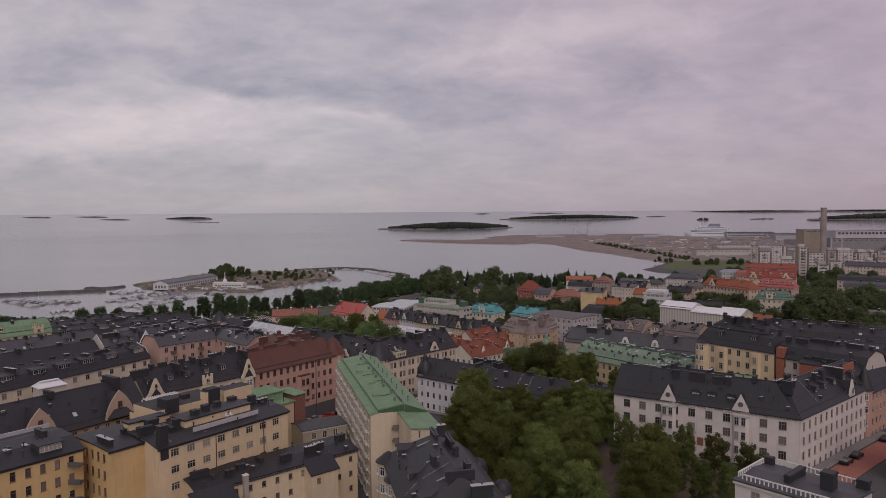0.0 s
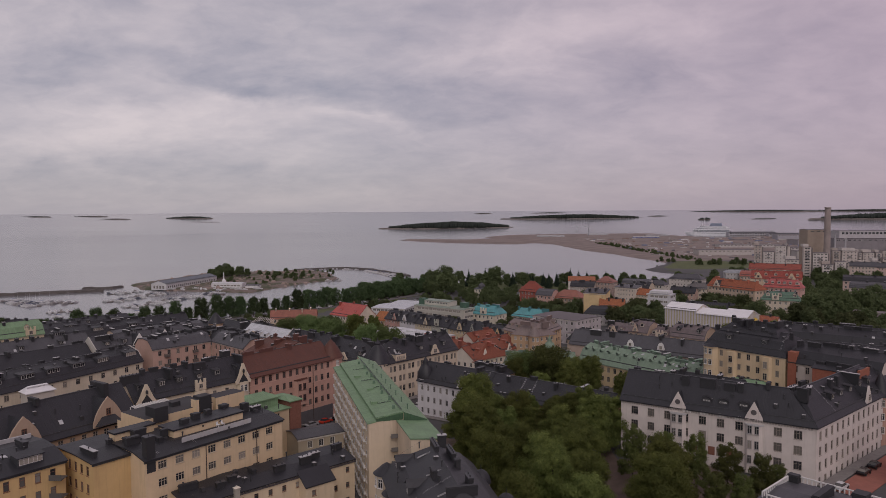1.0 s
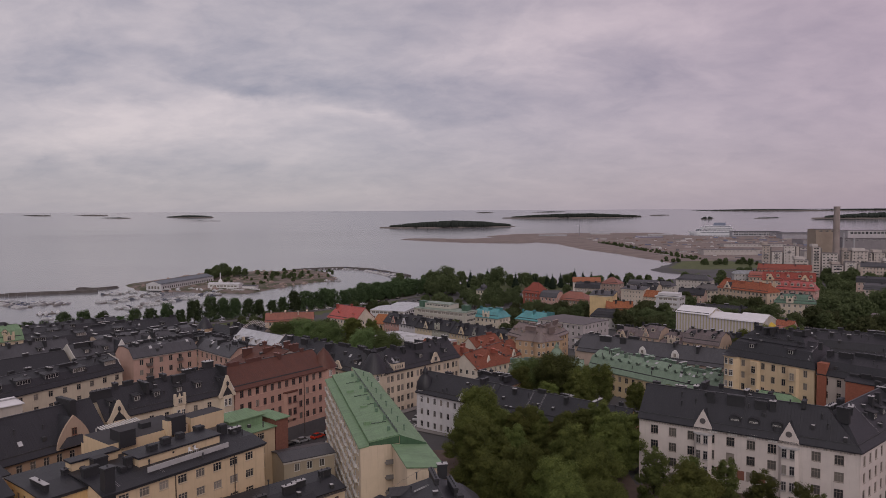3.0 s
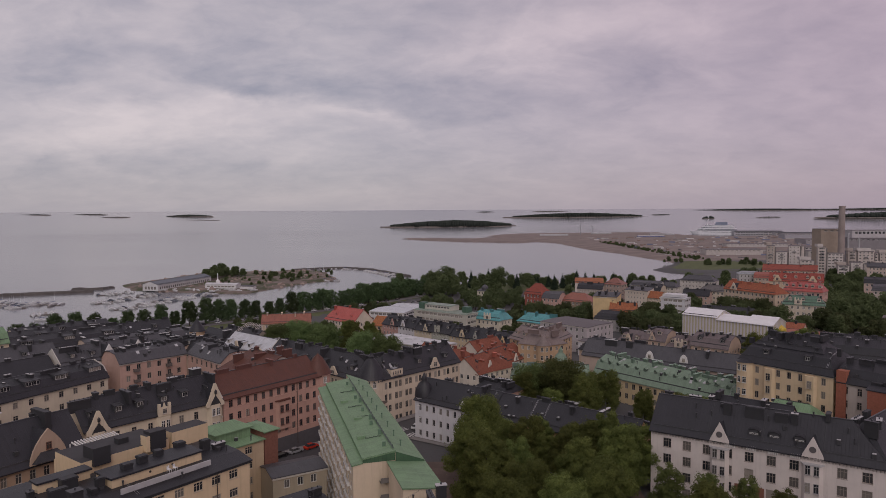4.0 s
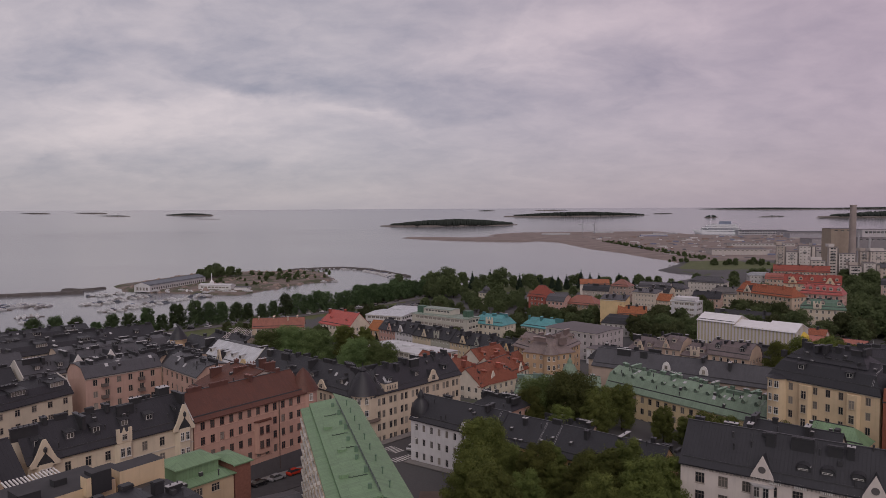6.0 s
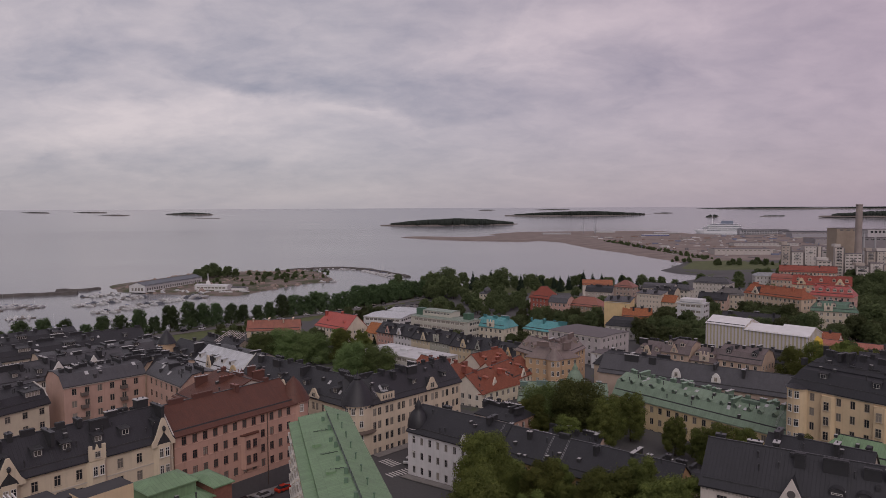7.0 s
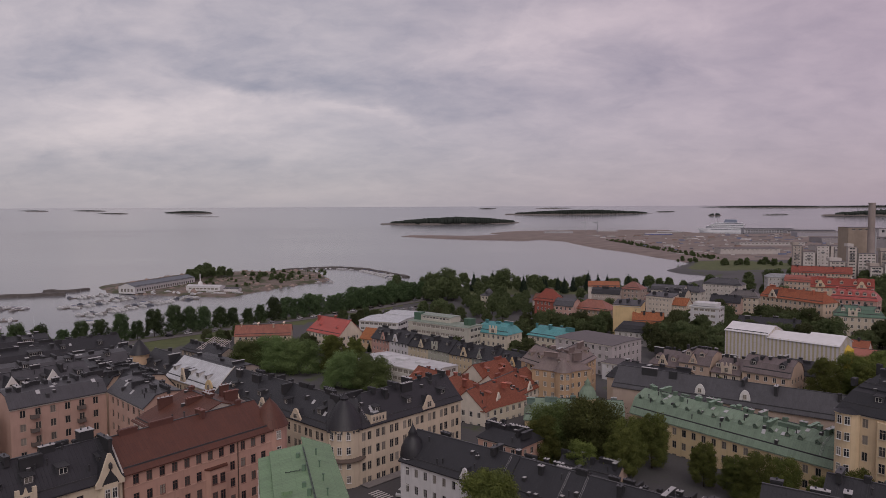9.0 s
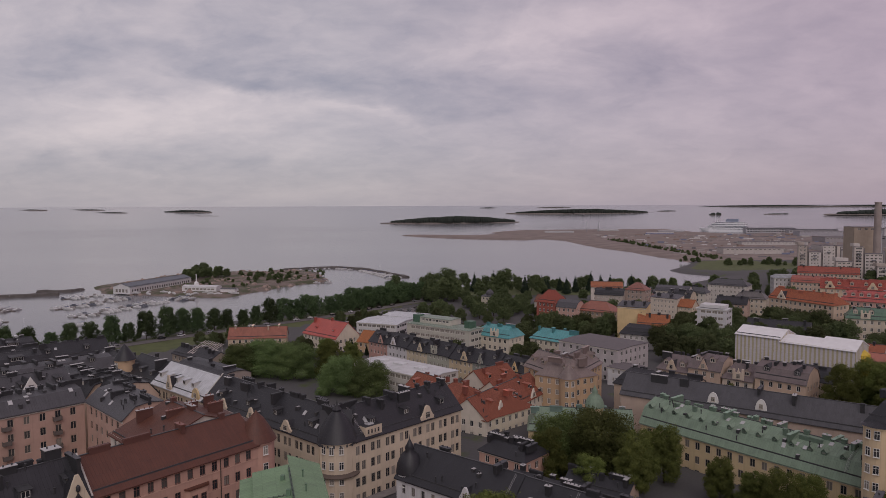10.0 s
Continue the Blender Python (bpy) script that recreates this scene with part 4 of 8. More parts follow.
a, b = at(2, 7.5, 0), at(L_s - 1, 7.5, 0)
dx, dy = r_dir * 0.16
wk.face([(a[0] - dx, a[1] - dy, 37.12), (b[0] - dx, b[1] - dy, 37.12), (b[0] + dx, b[1] + dy, 37.12), (a[0] + dx, a[1] + dy, 37.12)])
for i in range(28):
    x, y, _ = at(2 + i * 1.95, 7.5, 0)
    wk.box((x - 0.05, y - 0.05, 36.8), (x + 0.05, y + 0.05, 37.5))
part("roof_walk", wk, plain("walk_steel", (0.05, 0.075, 0.055), 0.5), rf, "dark ridge walkway with short posts")
for k, u in ((3.6, 20), (4.5, 34), (3.2, 46)):
    x, y, _ = at(u, k, 0)
    part("hatch", Shape().box((-0.5, -0.8, 0), (0.5, 0.8, 0.6)), copper_roof, rf, m=pose(x, y, 36.2, 0, 0, ang))

# yellow house with roof terraces
h = H("pale yellow functionalist apartment house with dark roof and roof terraces", -45, 148)
YE = plaster(YELLOW)
at, d, n, ang, rf = wing(h, (-54.3, 129.5), (-35.4, 154.5), 14, 35.5, 2.2, YE, dark_roof, [(-0.5, 0.0), (3.6, 0.95), (7, 1.15), (12, 1.15), (14.4, 0.7)], front=W_YEL, chimneys=5, seed=3, roof_c=SLATE, cornice=True, left=None, trim_c=(0.05, 0.05, 0.05), right=W_YEL)
for u0, u1, k0, k1, z1 in ((8.5, 24.5, 4.4, 9.4, 37.9), (0.5, 8.5, 11.4, 13.6, 38.0)):
    s = Shape()
    pts = [at(u0, k0, 0)[:2], at(u1, k0, 0)[:2], at(u1, k1, 0)[:2], at(u0, k1, 0)[:2]]
    s.prism(pts, 36.0, z1, 0)
    pen = part("penthouse", s, YE, h, "pale yellow rooftop penthouse wall")
    o = 0.25
    pts = [at(u0 - o, k0 - o, 0)[:2], at(u1 + o, k0 - o, 0)[:2], at(u1 + o, k1 + o, 0)[:2], at(u0 - o, k1 + o, 0)[:2]]
    part("penthouse_roof", Shape().prism(pts, z1 + 0.004, z1 + 0.3), dark_roof, pen)
for u, k, w_, d_, z in ((4.2, 9.6, 2.4, 1.6, 38.6), (12.0, 6.4, 1.5, 1.3, 39.2), (15.2, 7.4, 1.5, 1.3, 39.4), (18.6, 8.2, 1.3, 1.2, 39.2), (23.6, 9.8, 1.7, 1.4, 38.9), (27.6, 8.0, 1.5, 1.2, 38.6), (7.4, 6.0, 1.2, 1.0, 38.4), (1.6, 7.2, 2.6, 1.0, 38.2)):
    chimney_at(rf, *at(u, k, 0)[:2], 36.6, z, ang, w_, d_, CHIMNEY_C, False)
# rear roof platforms, roof boxes and the pergola
ROOFTOP = plain("roof_felt_dark", (0.045, 0.043, 0.046), 0.85, 0.0, 0.25, 0.4)


def platform(name, u0, u1, k0, k1, z0, z1, side, label=""):
    pts = [at(u0, k0, 0)[:2], at(u1, k0, 0)[:2], at(u1, k1, 0)[:2], at(u0, k1, 0)[:2]]
    part(name, Shape().prism(pts, z0, z1, 0, 1), [side, ROOFTOP], h, label)


platform("rear_wing", 9.0, 25.0, 15.6, 25.2, 14, 38.0, YE, "pale yellow rear wing with dark flat roof")
platform("rear_wing", 25.6, 33.2, 15.4, 19.4, 14, 38.9, YE, "pale yellow rear wing with dark flat roof")
platform("roof_box", 10.8, 13.8, 15.0, 18.6, 36.9, 40.0, plain("chimney_sheet", CHIMNEY_C, 0.6))
platform("roof_box", 20.8, 23.8, 14.4, 16.8, 36.9, 40.3, plain("chimney_sheet", CHIMNEY_C, 0.6))
platform("roof_box", 20.0, 20.7, 14.4, 16.4, 36.9, 39.8, YE)
platform("roof_box", 17.5, 19.4, 19.5, 21.0, 37.5, 39.0, plain("chimney_sheet", CHIMNEY_C, 0.6))
platform("roof_box", 25.0, 27.5, 20.0, 22.0, 36.0, 38.4, plain("chimney_sheet", CHIMNEY_C, 0.6))
platform("terrace_deck", 11.5, 23.5, 25.3, 31.6, 14, 34.6, YE)
slats = Shape()
for i in range(15):
    slats.prism([at(13.6 + i * 0.56, 25.6, 0)[:2], at(13.8 + i * 0.56, 25.6, 0)[:2], at(14.4 + i * 0.56, 30.6, 0)[:2], at(14.2 + i * 0.56, 30.6, 0)[:2]], 37.0, 37.22)
for u in (13.8, 21.4):
    for k in (25.9, 30.2):
        slats.prism([at(u, k, 0)[:2], at(u + 0.16, k, 0)[:2], at(u + 0.16, k + 0.16, 0)[:2], at(u, k + 0.16, 0)[:2]], 34.6, 37.0)
part("pergola", slats, plain("pergola_paint", (0.62, 0.60, 0.57), 0.6), h, "white slatted roof-terrace pergola")
for u in (17.6, 18.7):
    x, y, _ = at(u, 3.2, 0)
    ch = thing("garden_chair", None, None, "white plastic garden chair on the roof terrace", "chair", pose(x, y, 36.72, 0, 0, ang + 20), "terrace chairs")
    white = plain("chair_plastic", (0.70, 0.70, 0.69), 0.4)
    part("seat", Shape().box((-0.28, -0.28, 0.40), (0.28, 0.28, 0.46)), white, ch)
    part("backrest", Shape().box((-0.28, 0.24, 0.46), (0.28, 0.30, 0.98)), white, ch)
    for cx, cy in ((-0.24, -0.24), (0.24, -0.24), (-0.24, 0.24), (0.24, 0.24)):
        part("leg", Shape().box((cx - 0.03, cy - 0.03, 0.0), (cx + 0.03, cy + 0.03, 0.398)), white, ch)
for u in (14.9, 18.9):
    x, y, _ = at(u, 4.36, 0)
    part("wall_vent", Shape().tube([(0.2, 0.0), (0.2, 0.06)], 10), plain("vent_dark", (0.02, 0.02, 0.02), 0.6), h, "dark round wall vent", m=pose(x, y, 37.35, 90, 0, ang))
rail = Shape().prism([at(8.5, 1.6, 0)[:2], at(24.5, 1.6, 0)[:2], at(24.5, 1.8, 0)[:2], at(8.5, 1.8, 0)[:2]], 36.2, 37.1)
part("terrace_rail", rail, plain("zinc", CAP_C, 0.45), h, "pale sheet-metal terrace rail")
chimney_at(h, *at(1.2, 0.7, 0)[:2], 33.0, 39.6, ang, 1.7, 1.5)
for u in (12.5, 24.5):
    x, y, _ = at(u, -0.12, 0)
    part("downpipe", Shape().tube([(0.09, 14), (0.09, 35.3)], 6, 0, x, y), plain("pipe_paint", (0.07, 0.05, 0.04), 0.5), h)

# yellow house next to it, with a projecting stair wing
h = H("deep yellow apartment house with dark mansard roof and narrow brown windows", -78, 118)
W_Y2 = dict(w=0.95, h=1.75, gap=2.5, floor=3.25, first=1.0, frame=BROWN, bars=0)
Y2M = plaster((0.58, 0.395, 0.185))
at, d, n, ang, rf = wing(h, (-98, 89.6), (-68.4, 129.0), 13, 36.0, 2.0, Y2M, dark_roof, [(-0.5, 0.0), (4.4, 1.7), (9, 2.0), (13.4, 1.6)], front=W_Y2, chimneys=4, seed=8, skylights=3, trim_c=(0.05, 0.05, 0.05))
for u in (22, 33, 44):
    x, y, _ = at(u, 1.0, 0)
    part("dormer", dormer_mesh("wide", (0.04, 0.04, 0.045), SLATE), None, rf, m=pose(x, y, 36.5, 0, 0, ang))
wing(h, (-62.4, 127.0), (-57.2, 134.0), 13, 36.0, 1.6, Y2M, dark_roof, [(-0.4, 0.0), (6, 0.45), (13.4, 0.5)], left=dict(w=1.0, h=1.75, gap=2.2, floor=3.25, first=1.0, frame=BROWN, edge=0.6), over=0.3, chimneys=2, seed=4, trim_c=(0.05, 0.05, 0.05))
pr = Shape().prism([at(0, 13.0, 0)[:2], at(49, 13.0, 0)[:2], at(49, 13.3, 0)[:2], at(0, 13.3, 0)[:2]], 36.5, 38.4)
part("parapet", pr, plain("zinc", CAP_C, 0.45), h, "pale metal-capped rear parapet")
for f in range(6):
    st = Shape()
    x, y, z = at(47.5, -1.2, 36.0 - 3.25 * f - 2.6)
    st.box((x - 1.1, y - 1.1, z), (x + 1.1, y + 1.1, z + 0.15)).box((x - 1.1, y - 1.1, z + 0.15), (x + 1.1, y - 1.04, z + 1.0))
    part("stair_balcony", st, plain("balcony_steel", (0.09, 0.085, 0.08), 0.6), h)

# low yellow court house in front
h = H("low pale yellow courtyard house with dark sheet roof and small windows", -32, 142)
W_Y3 = dict(w=0.9, h=1.2, gap=3.0, floor=3.3, first=1.2, frame=BROWN, bars=0, skip=0.25)
at, d, n, ang, rf = wing(h, (-47.0, 129.0), (-19.7, 153.3), 8, 27.0, 1.3, plaster((0.60, 0.48, 0.33)), dark_roof, [(-0.2, 0.1), (4, 1.1), (8.3, 1.3)], front=W_Y3, chimneys=6, seed=5, right=W_Y3, trim_c=(0.07, 0.06, 0.06))
wing(h, at(23, -3, 0)[:2], at(29.5, -3, 0)[:2], 3.0, 25.6, 2.0, plaster((0.60, 0.48, 0.33)), dark_roof, [(-0.3, -0.2), (3.2, 2.2)], front=W_Y3, cornice=False, left=None)
wing(h, at(-1.5, -4.5, 0)[:2], at(6.5, -4.5, 0)[:2], 4.5, 25.0, 2.4, plaster((0.60, 0.48, 0.33)), dark_roof, [(-0.3, -0.2), (4.7, 2.4)], front=W_Y3, cornice=False)
chimney_at(h, *at(9.5, -0.6, 0)[:2], 16, 28.3, ang, 0.9, 0.9, (0.36, 0.33, 0.28))

# curved dark garage roof between the yellow house and the slab
h = H("low yard building with dark roof beside the slab block", -26, 175, "yard building", "yard_building")
wing(h, (-35.6, 171.4), (-25.6, 177.6), 8.2, 25.4, 0.9, plaster((0.40, 0.34, 0.25)), grey_roof, "flat", front=W_FAR, left=None)

# house with many dark turrets beside the park
h = H("cream corner house with steep black roofs, round bays and domes", 0, 128)
CR = plaster((0.52, 0.44, 0.33))
at, d, n, ang, rf = wing(h, (-12.5, 139.5), (-5.0, 106.0), 18, 29.5, 6.5, CR, dark_roof, [(-0.4, 0.0), (3.2, 3.6), (9, 6.5), (14.8, 3.6), (18.4, 0.0)], front=dict(w=0.9, h=1.6, gap=2.6, floor=3.4, first=0.8, frame=BROWN), hip=(6, 6), chimneys=6, seed=11, dormers=(("gable", 3, 2.0),))
for x, y, r, ze, zt in ((-11.5, 139.0, 2.2, 29.6, 31.6), (-9.3, 131.5, 2.1, 28.6, 30.6)):
    turret(h, x, y, r, 14, ze, zt, CR, dark_roof, win=(200, 240))
for x, y, r, ze, zt in ((6.6, 136.2, 1.7, 28.6, 32.2), (10.5, 126.0, 1.7, 28.2, 31.8)):
    s = Shape().tube([(r, 14), (r, ze)], 16, 0, x, y)
    part("turret_wall", s, CR, h)
    part("dome", Shape().tube([(r + 0.3, ze)] + [((r + 0.2) * math.cos(a), ze + 2.4 * math.sin(a)) for a in [i * math.pi / 14 for i in range(1, 7)]] + [(0.12, ze + 2.5), (0.0, zt)], 16, 0, x, y), dark_roof, h, "dark sheet-metal dome")
for u in (8, 17, 26):
    x, y, _ = at(u, 7.4, 0)
    part("roof_ladder", Shape().box((-0.2, -2.0, 0), (-0.14, 2.0, 0.08)).box((0.14, -2.0, 0), (0.2, 2.0, 0.08)), plain("zinc", CAP_C, 0.45), rf, m=pose(x, y, 35.2, 0, 0, ang) @ pose(0, 0, 0, 20))

# white house with a balustraded flat roof
h = H("white house with flat dark roof and white balustrade", 43, 89)
W5 = plaster((0.60, 0.56, 0.53))
at, d, n, ang, rf = wing(h, (38.6, 90.8), (47.6, 80.8), 9.3, 44.2, 0.5, W5, grey_roof, "flat", front=W_OLD, left=W_OLD, zb=12)
bl = Shape()
for (u0, k0), (u1, k1) in (((0.9, 0.2), (13.3, 0.2)), ((0.2, 0.6), (0.2, 8.2)), ((1.2, 9.1), (13.3, 9.1))):
    cnt = int(math.hypot(u1 - u0, k1 - k0) / 0.55)
    for i in range(cnt + 1):
        x, y, _ = at(u0 + (u1 - u0) * i / cnt, k0 + (k1 - k0) * i / cnt, 0)
        bl.box((x - 0.07, y - 0.07, 44.4), (x + 0.07, y + 0.07, 45.0))
    a, b = at(u0, k0, 0), at(u1, k1, 0)
    e = Vector((b[0] - a[0], b[1] - a[1])).normalized()
    o = Vector((-e.y, e.x)) * 0.10
    bl.prism([(a[0] - o.x, a[1] - o.y), (b[0] - o.x, b[1] - o.y), (b[0] + o.x, b[1] + o.y), (a[0] + o.x, a[1] + o.y)], 45.004, 45.13)
part("balustrade", bl, plain("balustrade_paint", (0.62, 0.60, 0.58), 0.7), h, "white roof balustrade")
chimney_at(rf, *at(10.0, 4.4, 0)[:2], 44.2, 46.9, ang, 1.5, 1.7, CHIMNEY_C, False)
chimney_at(rf, *at(0.75, 8.75, 0)[:2], 44.2, 45.35, ang, 1.3, 0.9, CHIMNEY_C, False)
chimney_at(rf, *at(12.7, 8.6, 0)[:2], 44.2, 45.5, ang, 1.4, 1.0, CHIMNEY_C, False)
chimney_at(rf, *at(5.6, 5.2, 0)[:2], 44.2, 45.6, ang, 0.8, 5.0, CHIMNEY_C, False)

# white house with pointed gables along the park
h = H("long white corner apartment house with black roof and pointed white gables", 65, 172)
WW = plaster(WHITEW)
W_BW = dict(w=1.7, h=2.0, gap=4.1, floor=3.45, first=1.5, frame=(0.24, 0.20, 0.17), bars=2)
at, d, n, ang, rf = wing(h, (44.7, 181.2), (81.3, 157.0), 13, 32.3, 6.3, WW, dark_roof, "gable", front=W_BW, chimneys=7, seed=21, skylights=0, dormers=(("eyebrow", 3, 1.5, 0.42, 0.70),), trim_c=WHITEW, hip=(0, 6.5))
dentils = Shape()
for i in range(72):
    x, y, _ = at(0.5 + i * 0.6, -0.05, 0)
    dentils.box((x - 0.13, y - 0.13, 31.35), (x + 0.13, y + 0.13, 31.75))
part("cornice_dentils", dentils, plain("dentil_paint", (0.40, 0.36, 0.33), 0.85), h, "row of small grey dentils below the eaves")
for i in range(3):
    x, y, _ = at(17.95 + i * 4.1, -0.02, 0)
    part("spandrel_panel", Shape().box((-0.75, -0.06, -1.0), (0.75, 0.06, 1.0)), plain("spandrel_brown", (0.20, 0.085, 0.055), 0.8), h, "red-brown panel between the windows", m=pose(x, y, 22.9, 0, 0, ang))
for u in (14.2, 31.3):
    gable_front(h, at, ang, u, 4.0, 32.3, 4.3, WW, "point", -0.5, inset="round")
    part("bay_roof", Shape().prism([at(u - 2.1, 0.003, 0)[:2], at(u - 1.5, -1.1, 0)[:2], at(u + 1.5, -1.1, 0)[:2], at(u + 2.1, 0.003, 0)[:2]], 30.6, 30.85), plain("zinc", CAP_C, 0.45), h, "pale metal roof over the bay")
    for sgn in (-1,):
        b = Shape()
        pts = [at(u - 1.9, 0.003, 0)[:2], at(u - 1.3, -0.9, 0)[:2], at(u + 1.3, -0.9, 0)[:2], at(u + 1.9, 0.003, 0)[:2]]
        b.prism(pts, 19.5, 30.59)
        bay = part("bay", b, WW, h)
        for f in range(3):
            for du in (-0.75, 0.75):
                x, y, _ = at(u + du, -0.93, 0)
                add_window(bay, (x, y, 28.7 - 3.45 * f), ang, 0.95, 1.9, (0.3, 0.28, 0.27), 1)
for i in range(4):
    x, y, _ = at(3 + i * 2.4, 3.2, 0)
    sl = math.degrees(math.atan2(6.55, 7.0))
    part("skylight", skylight_mesh(), None, rf, m=pose(x, y, 32.3 + 3.0, 0, 0, ang) @ pose(0, 0, 0, sl))
fr = Shape()
for i in range(44):
    x, y, _ = at(15.5 + i * 0.33 * 1.0, -0.26, 0)
    if (i // 6) % 2 == 0:
        fr.box((x - 0.09, y - 0.09, 31.3), (x + 0.09, y + 0.09, 32.2))
tagged(part("eaves_frieze", fr, plain("frieze_paint", (0.62, 0.60, 0.57), 0.7), h), kind="stuff")
at, d, n, ang, rf = wing(h, (81.5, 157.0), (114, 184.5), 13, 32.3, 6.3, WW, dark_roof, "gable", front=dict(W_BW, gap=3.2, w=1.2), chimneys=6, seed=22, dormers=(("box", 5, 2.6, 0.3, 0.95),), trim_c=WHITEW, hip=(6.5, 0))
gable_front(h, at, ang, 30, 3.4, 32.3, 4.6, WW, "point", -0.4)
turret(h, *at(42.5, 1.2, 0)[:2], 2.0, 18, 31.5, 38.0, plaster(ROSE), dark_roof, win=(215, 255))
br = Shape()
br.prism([at(36, 4, 0)[:2], at(43, 4, 0)[:2], at(43, 4.5, 0)[:2], at(36, 4.5, 0)[:2]], 31, 38.4)
part("fire_wall", br, plain("brick_red", BRICK, 0.9, 0, 0.25, 2.0), h, "red brick fire wall above the roof")
# rose corner house that continues the street
h = H("rose plaster house with dark roof at the street corner", 122, 196)
wing(h, (114.5, 185), (150, 215), 13, 30.5, 6, plaster(ROSE), dark_roof, "gable", front=W_FAR, chimneys=4, seed=23)
h = H("rose plaster house with red stair tower across the street", 110, 165)
wing(h, (100, 152), (125, 137), 12, 30.5, 2, plaster((0.44, 0.30, 0.26)), dark_roof, "low", left=W_FAR, front=W_FAR, chimneys=3, seed=24)

# ochre houses behind it
h = H("ochre apartment house with round bay and black mansard roof", 98, 225)
OC = plaster((0.62, 0.48, 0.315))
at, d, n, ang, rf = wing(h, (86.5, 235.5), (102.5, 214.0), 15, 35.5, 6.0, OC, dark_roof, "mansard", front=dict(W_OLD, gap=3.1), left=W_OLD, chimneys=5, seed=31, hip=(3, 3), zb=12, dormers=(("box", 2, 1.2),))
wing(h, at(3, 4, 0)[:2], at(22, 4, 0)[:2], 9, 40.6, 3.2, dark_roof, dark_roof, "gable", zb=39.0, hip=(3, 3), chimneys=6, seed=34, cornice=False)
turret(h, 88.2, 234.2, 2.6, 12, 35.4, 36.4, OC, dark_roof, win=(200, 235))
for u in (9.5, 21):
    b = Shape().prism([at(u - 1.6, 0.003, 0)[:2], at(u - 1.1, -1.0, 0)[:2], at(u + 1.1, -1.0, 0)[:2], at(u + 1.6, 0.003, 0)[:2]], 14, 34.6)
    bay = part("bay", b, OC, h)
    for f in range(4):
        add_window(bay, (*at(u, -1.03, 0)[:2], 31.2 - 3.6 * f), ang, 1.3, 2.1, (0.40, 0.34, 0.27), 1)
h = H("grey-white apartment house with black roof and brick chimney wall", 112, 205)
at, d, n, ang, rf = wing(h, (103.0, 213.3), (118.0, 193.5), 15, 34.5, 5.0, plaster((0.50, 0.44, 0.39)), dark_roof, "mansard", front=dict(W_OLD, gap=3.4), chimneys=6, seed=32, zb=14)
part("fire_wall", Shape().prism([at(0, -0.4, 0)[:2], at(2.4, -0.4, 0)[:2], at(2.4, 3, 0)[:2], at(0, 3, 0)[:2]], 14, 37.5), plain("brick_red", BRICK, 0.9, 0, 0.25, 2.0), h, "red brick fire wall")
h = H("low red brick courtyard wing with dark roof", 108, 190)
wing(h, (104.5, 202.5), (110.5, 195.5), 4.5, 35.0, 0.8, plain("brick_red", BRICK, 0.9, 0, 0.25, 2.0), dark_roof, "flat", chimneys=3, seed=33, cornice=False)
h = H("small green-roofed stair pavilion in the courtyard", 92, 214, "pavilion", "courtyard_pavilion")
wing(h, (84, 216), (94, 206), 8, 25.5, 3.5, OC, copper_roof, "mansard", hip=(3, 3), cornice=False)
for i, (a, b, e) in enumerate((((112, 250), (150, 222), 34), ((128, 262), (170, 232), 32), ((120, 215), (160, 190), 33))):
    h = H("dark-roofed apartment house on the crowded block", a[0] + 10, a[1] - 5)
    wing(h, a, b, 13, e, 5.5, plaster((0.48, 0.38, 0.30)), dark_roof, "mansard", front=W_FAR, chimneys=7, seed=40 + i, skylights=3)
# black annexe roof between the white house and the green-roofed house
h = H("black-roofed rear wing with glazed ridge", 66, 190)
wing(h, (62, 196), (76, 184.5), 10, 31.0, 4.0, plaster((0.46, 0.40, 0.34)), dark_roof, "gable", front=None, chimneys=3, seed=45)

# green-roofed house
h = H("long pale yellow apartment house with green copper mansard roof", 73, 260)
GY = plaster((0.55, 0.43, 0.26))
at, d, n, ang, rf = wing(h, (54, 283), (91.5, 235.5), 14, 20.5, 6.0, GY, sheet_roof((0.150, 0.208, 0.150), 0.6, 0.6), "mansard", front=dict(W_OLD, gap=2.9, w=1.35), chimneys=20, seed=51, left=W_OLD, dormers=(("tiny", 16, 2.0),), dwall=(0.11, 0.165, 0.12), roof_c=(0.150, 0.208, 0.150), chim_c=(0.12, 0.175, 0.13), skylights=10, zb=7)
wing(h, (24, 288.5), (52.5, 284.5), 12, 16.8, 5.0, GY, sheet_roof((0.150, 0.208, 0.150), 0.6, 0.6), "mansard", front=W_OLD, chimneys=4, seed=55, chim_c=(0.12, 0.175, 0.15), zb=7, hip=(3, 0))
turret(h, 43.0, 290.5, 2.3, 8, 22.8, 29.5, GY, sheet_roof((0.150, 0.208, 0.150), 0.6, 0.6), True)
# long dark house with white arched dormers behind it
h = H("long house with dark roof and white arched dormers", 82, 285)
at, d, n, ang, rf = wing(h, (53.5, 303), (110, 263), 12, 23.2, 5.3, plaster((0.46, 0.36, 0.30)), grey_roof, "gable", front=None, chimneys=4, seed=52)
for u in (26.5, 39.0):
    gable_front(h, at, ang, u, 3.0, 24.5, 3.2, plaster((0.66, 0.64, 0.62)), "arch", 1.0)

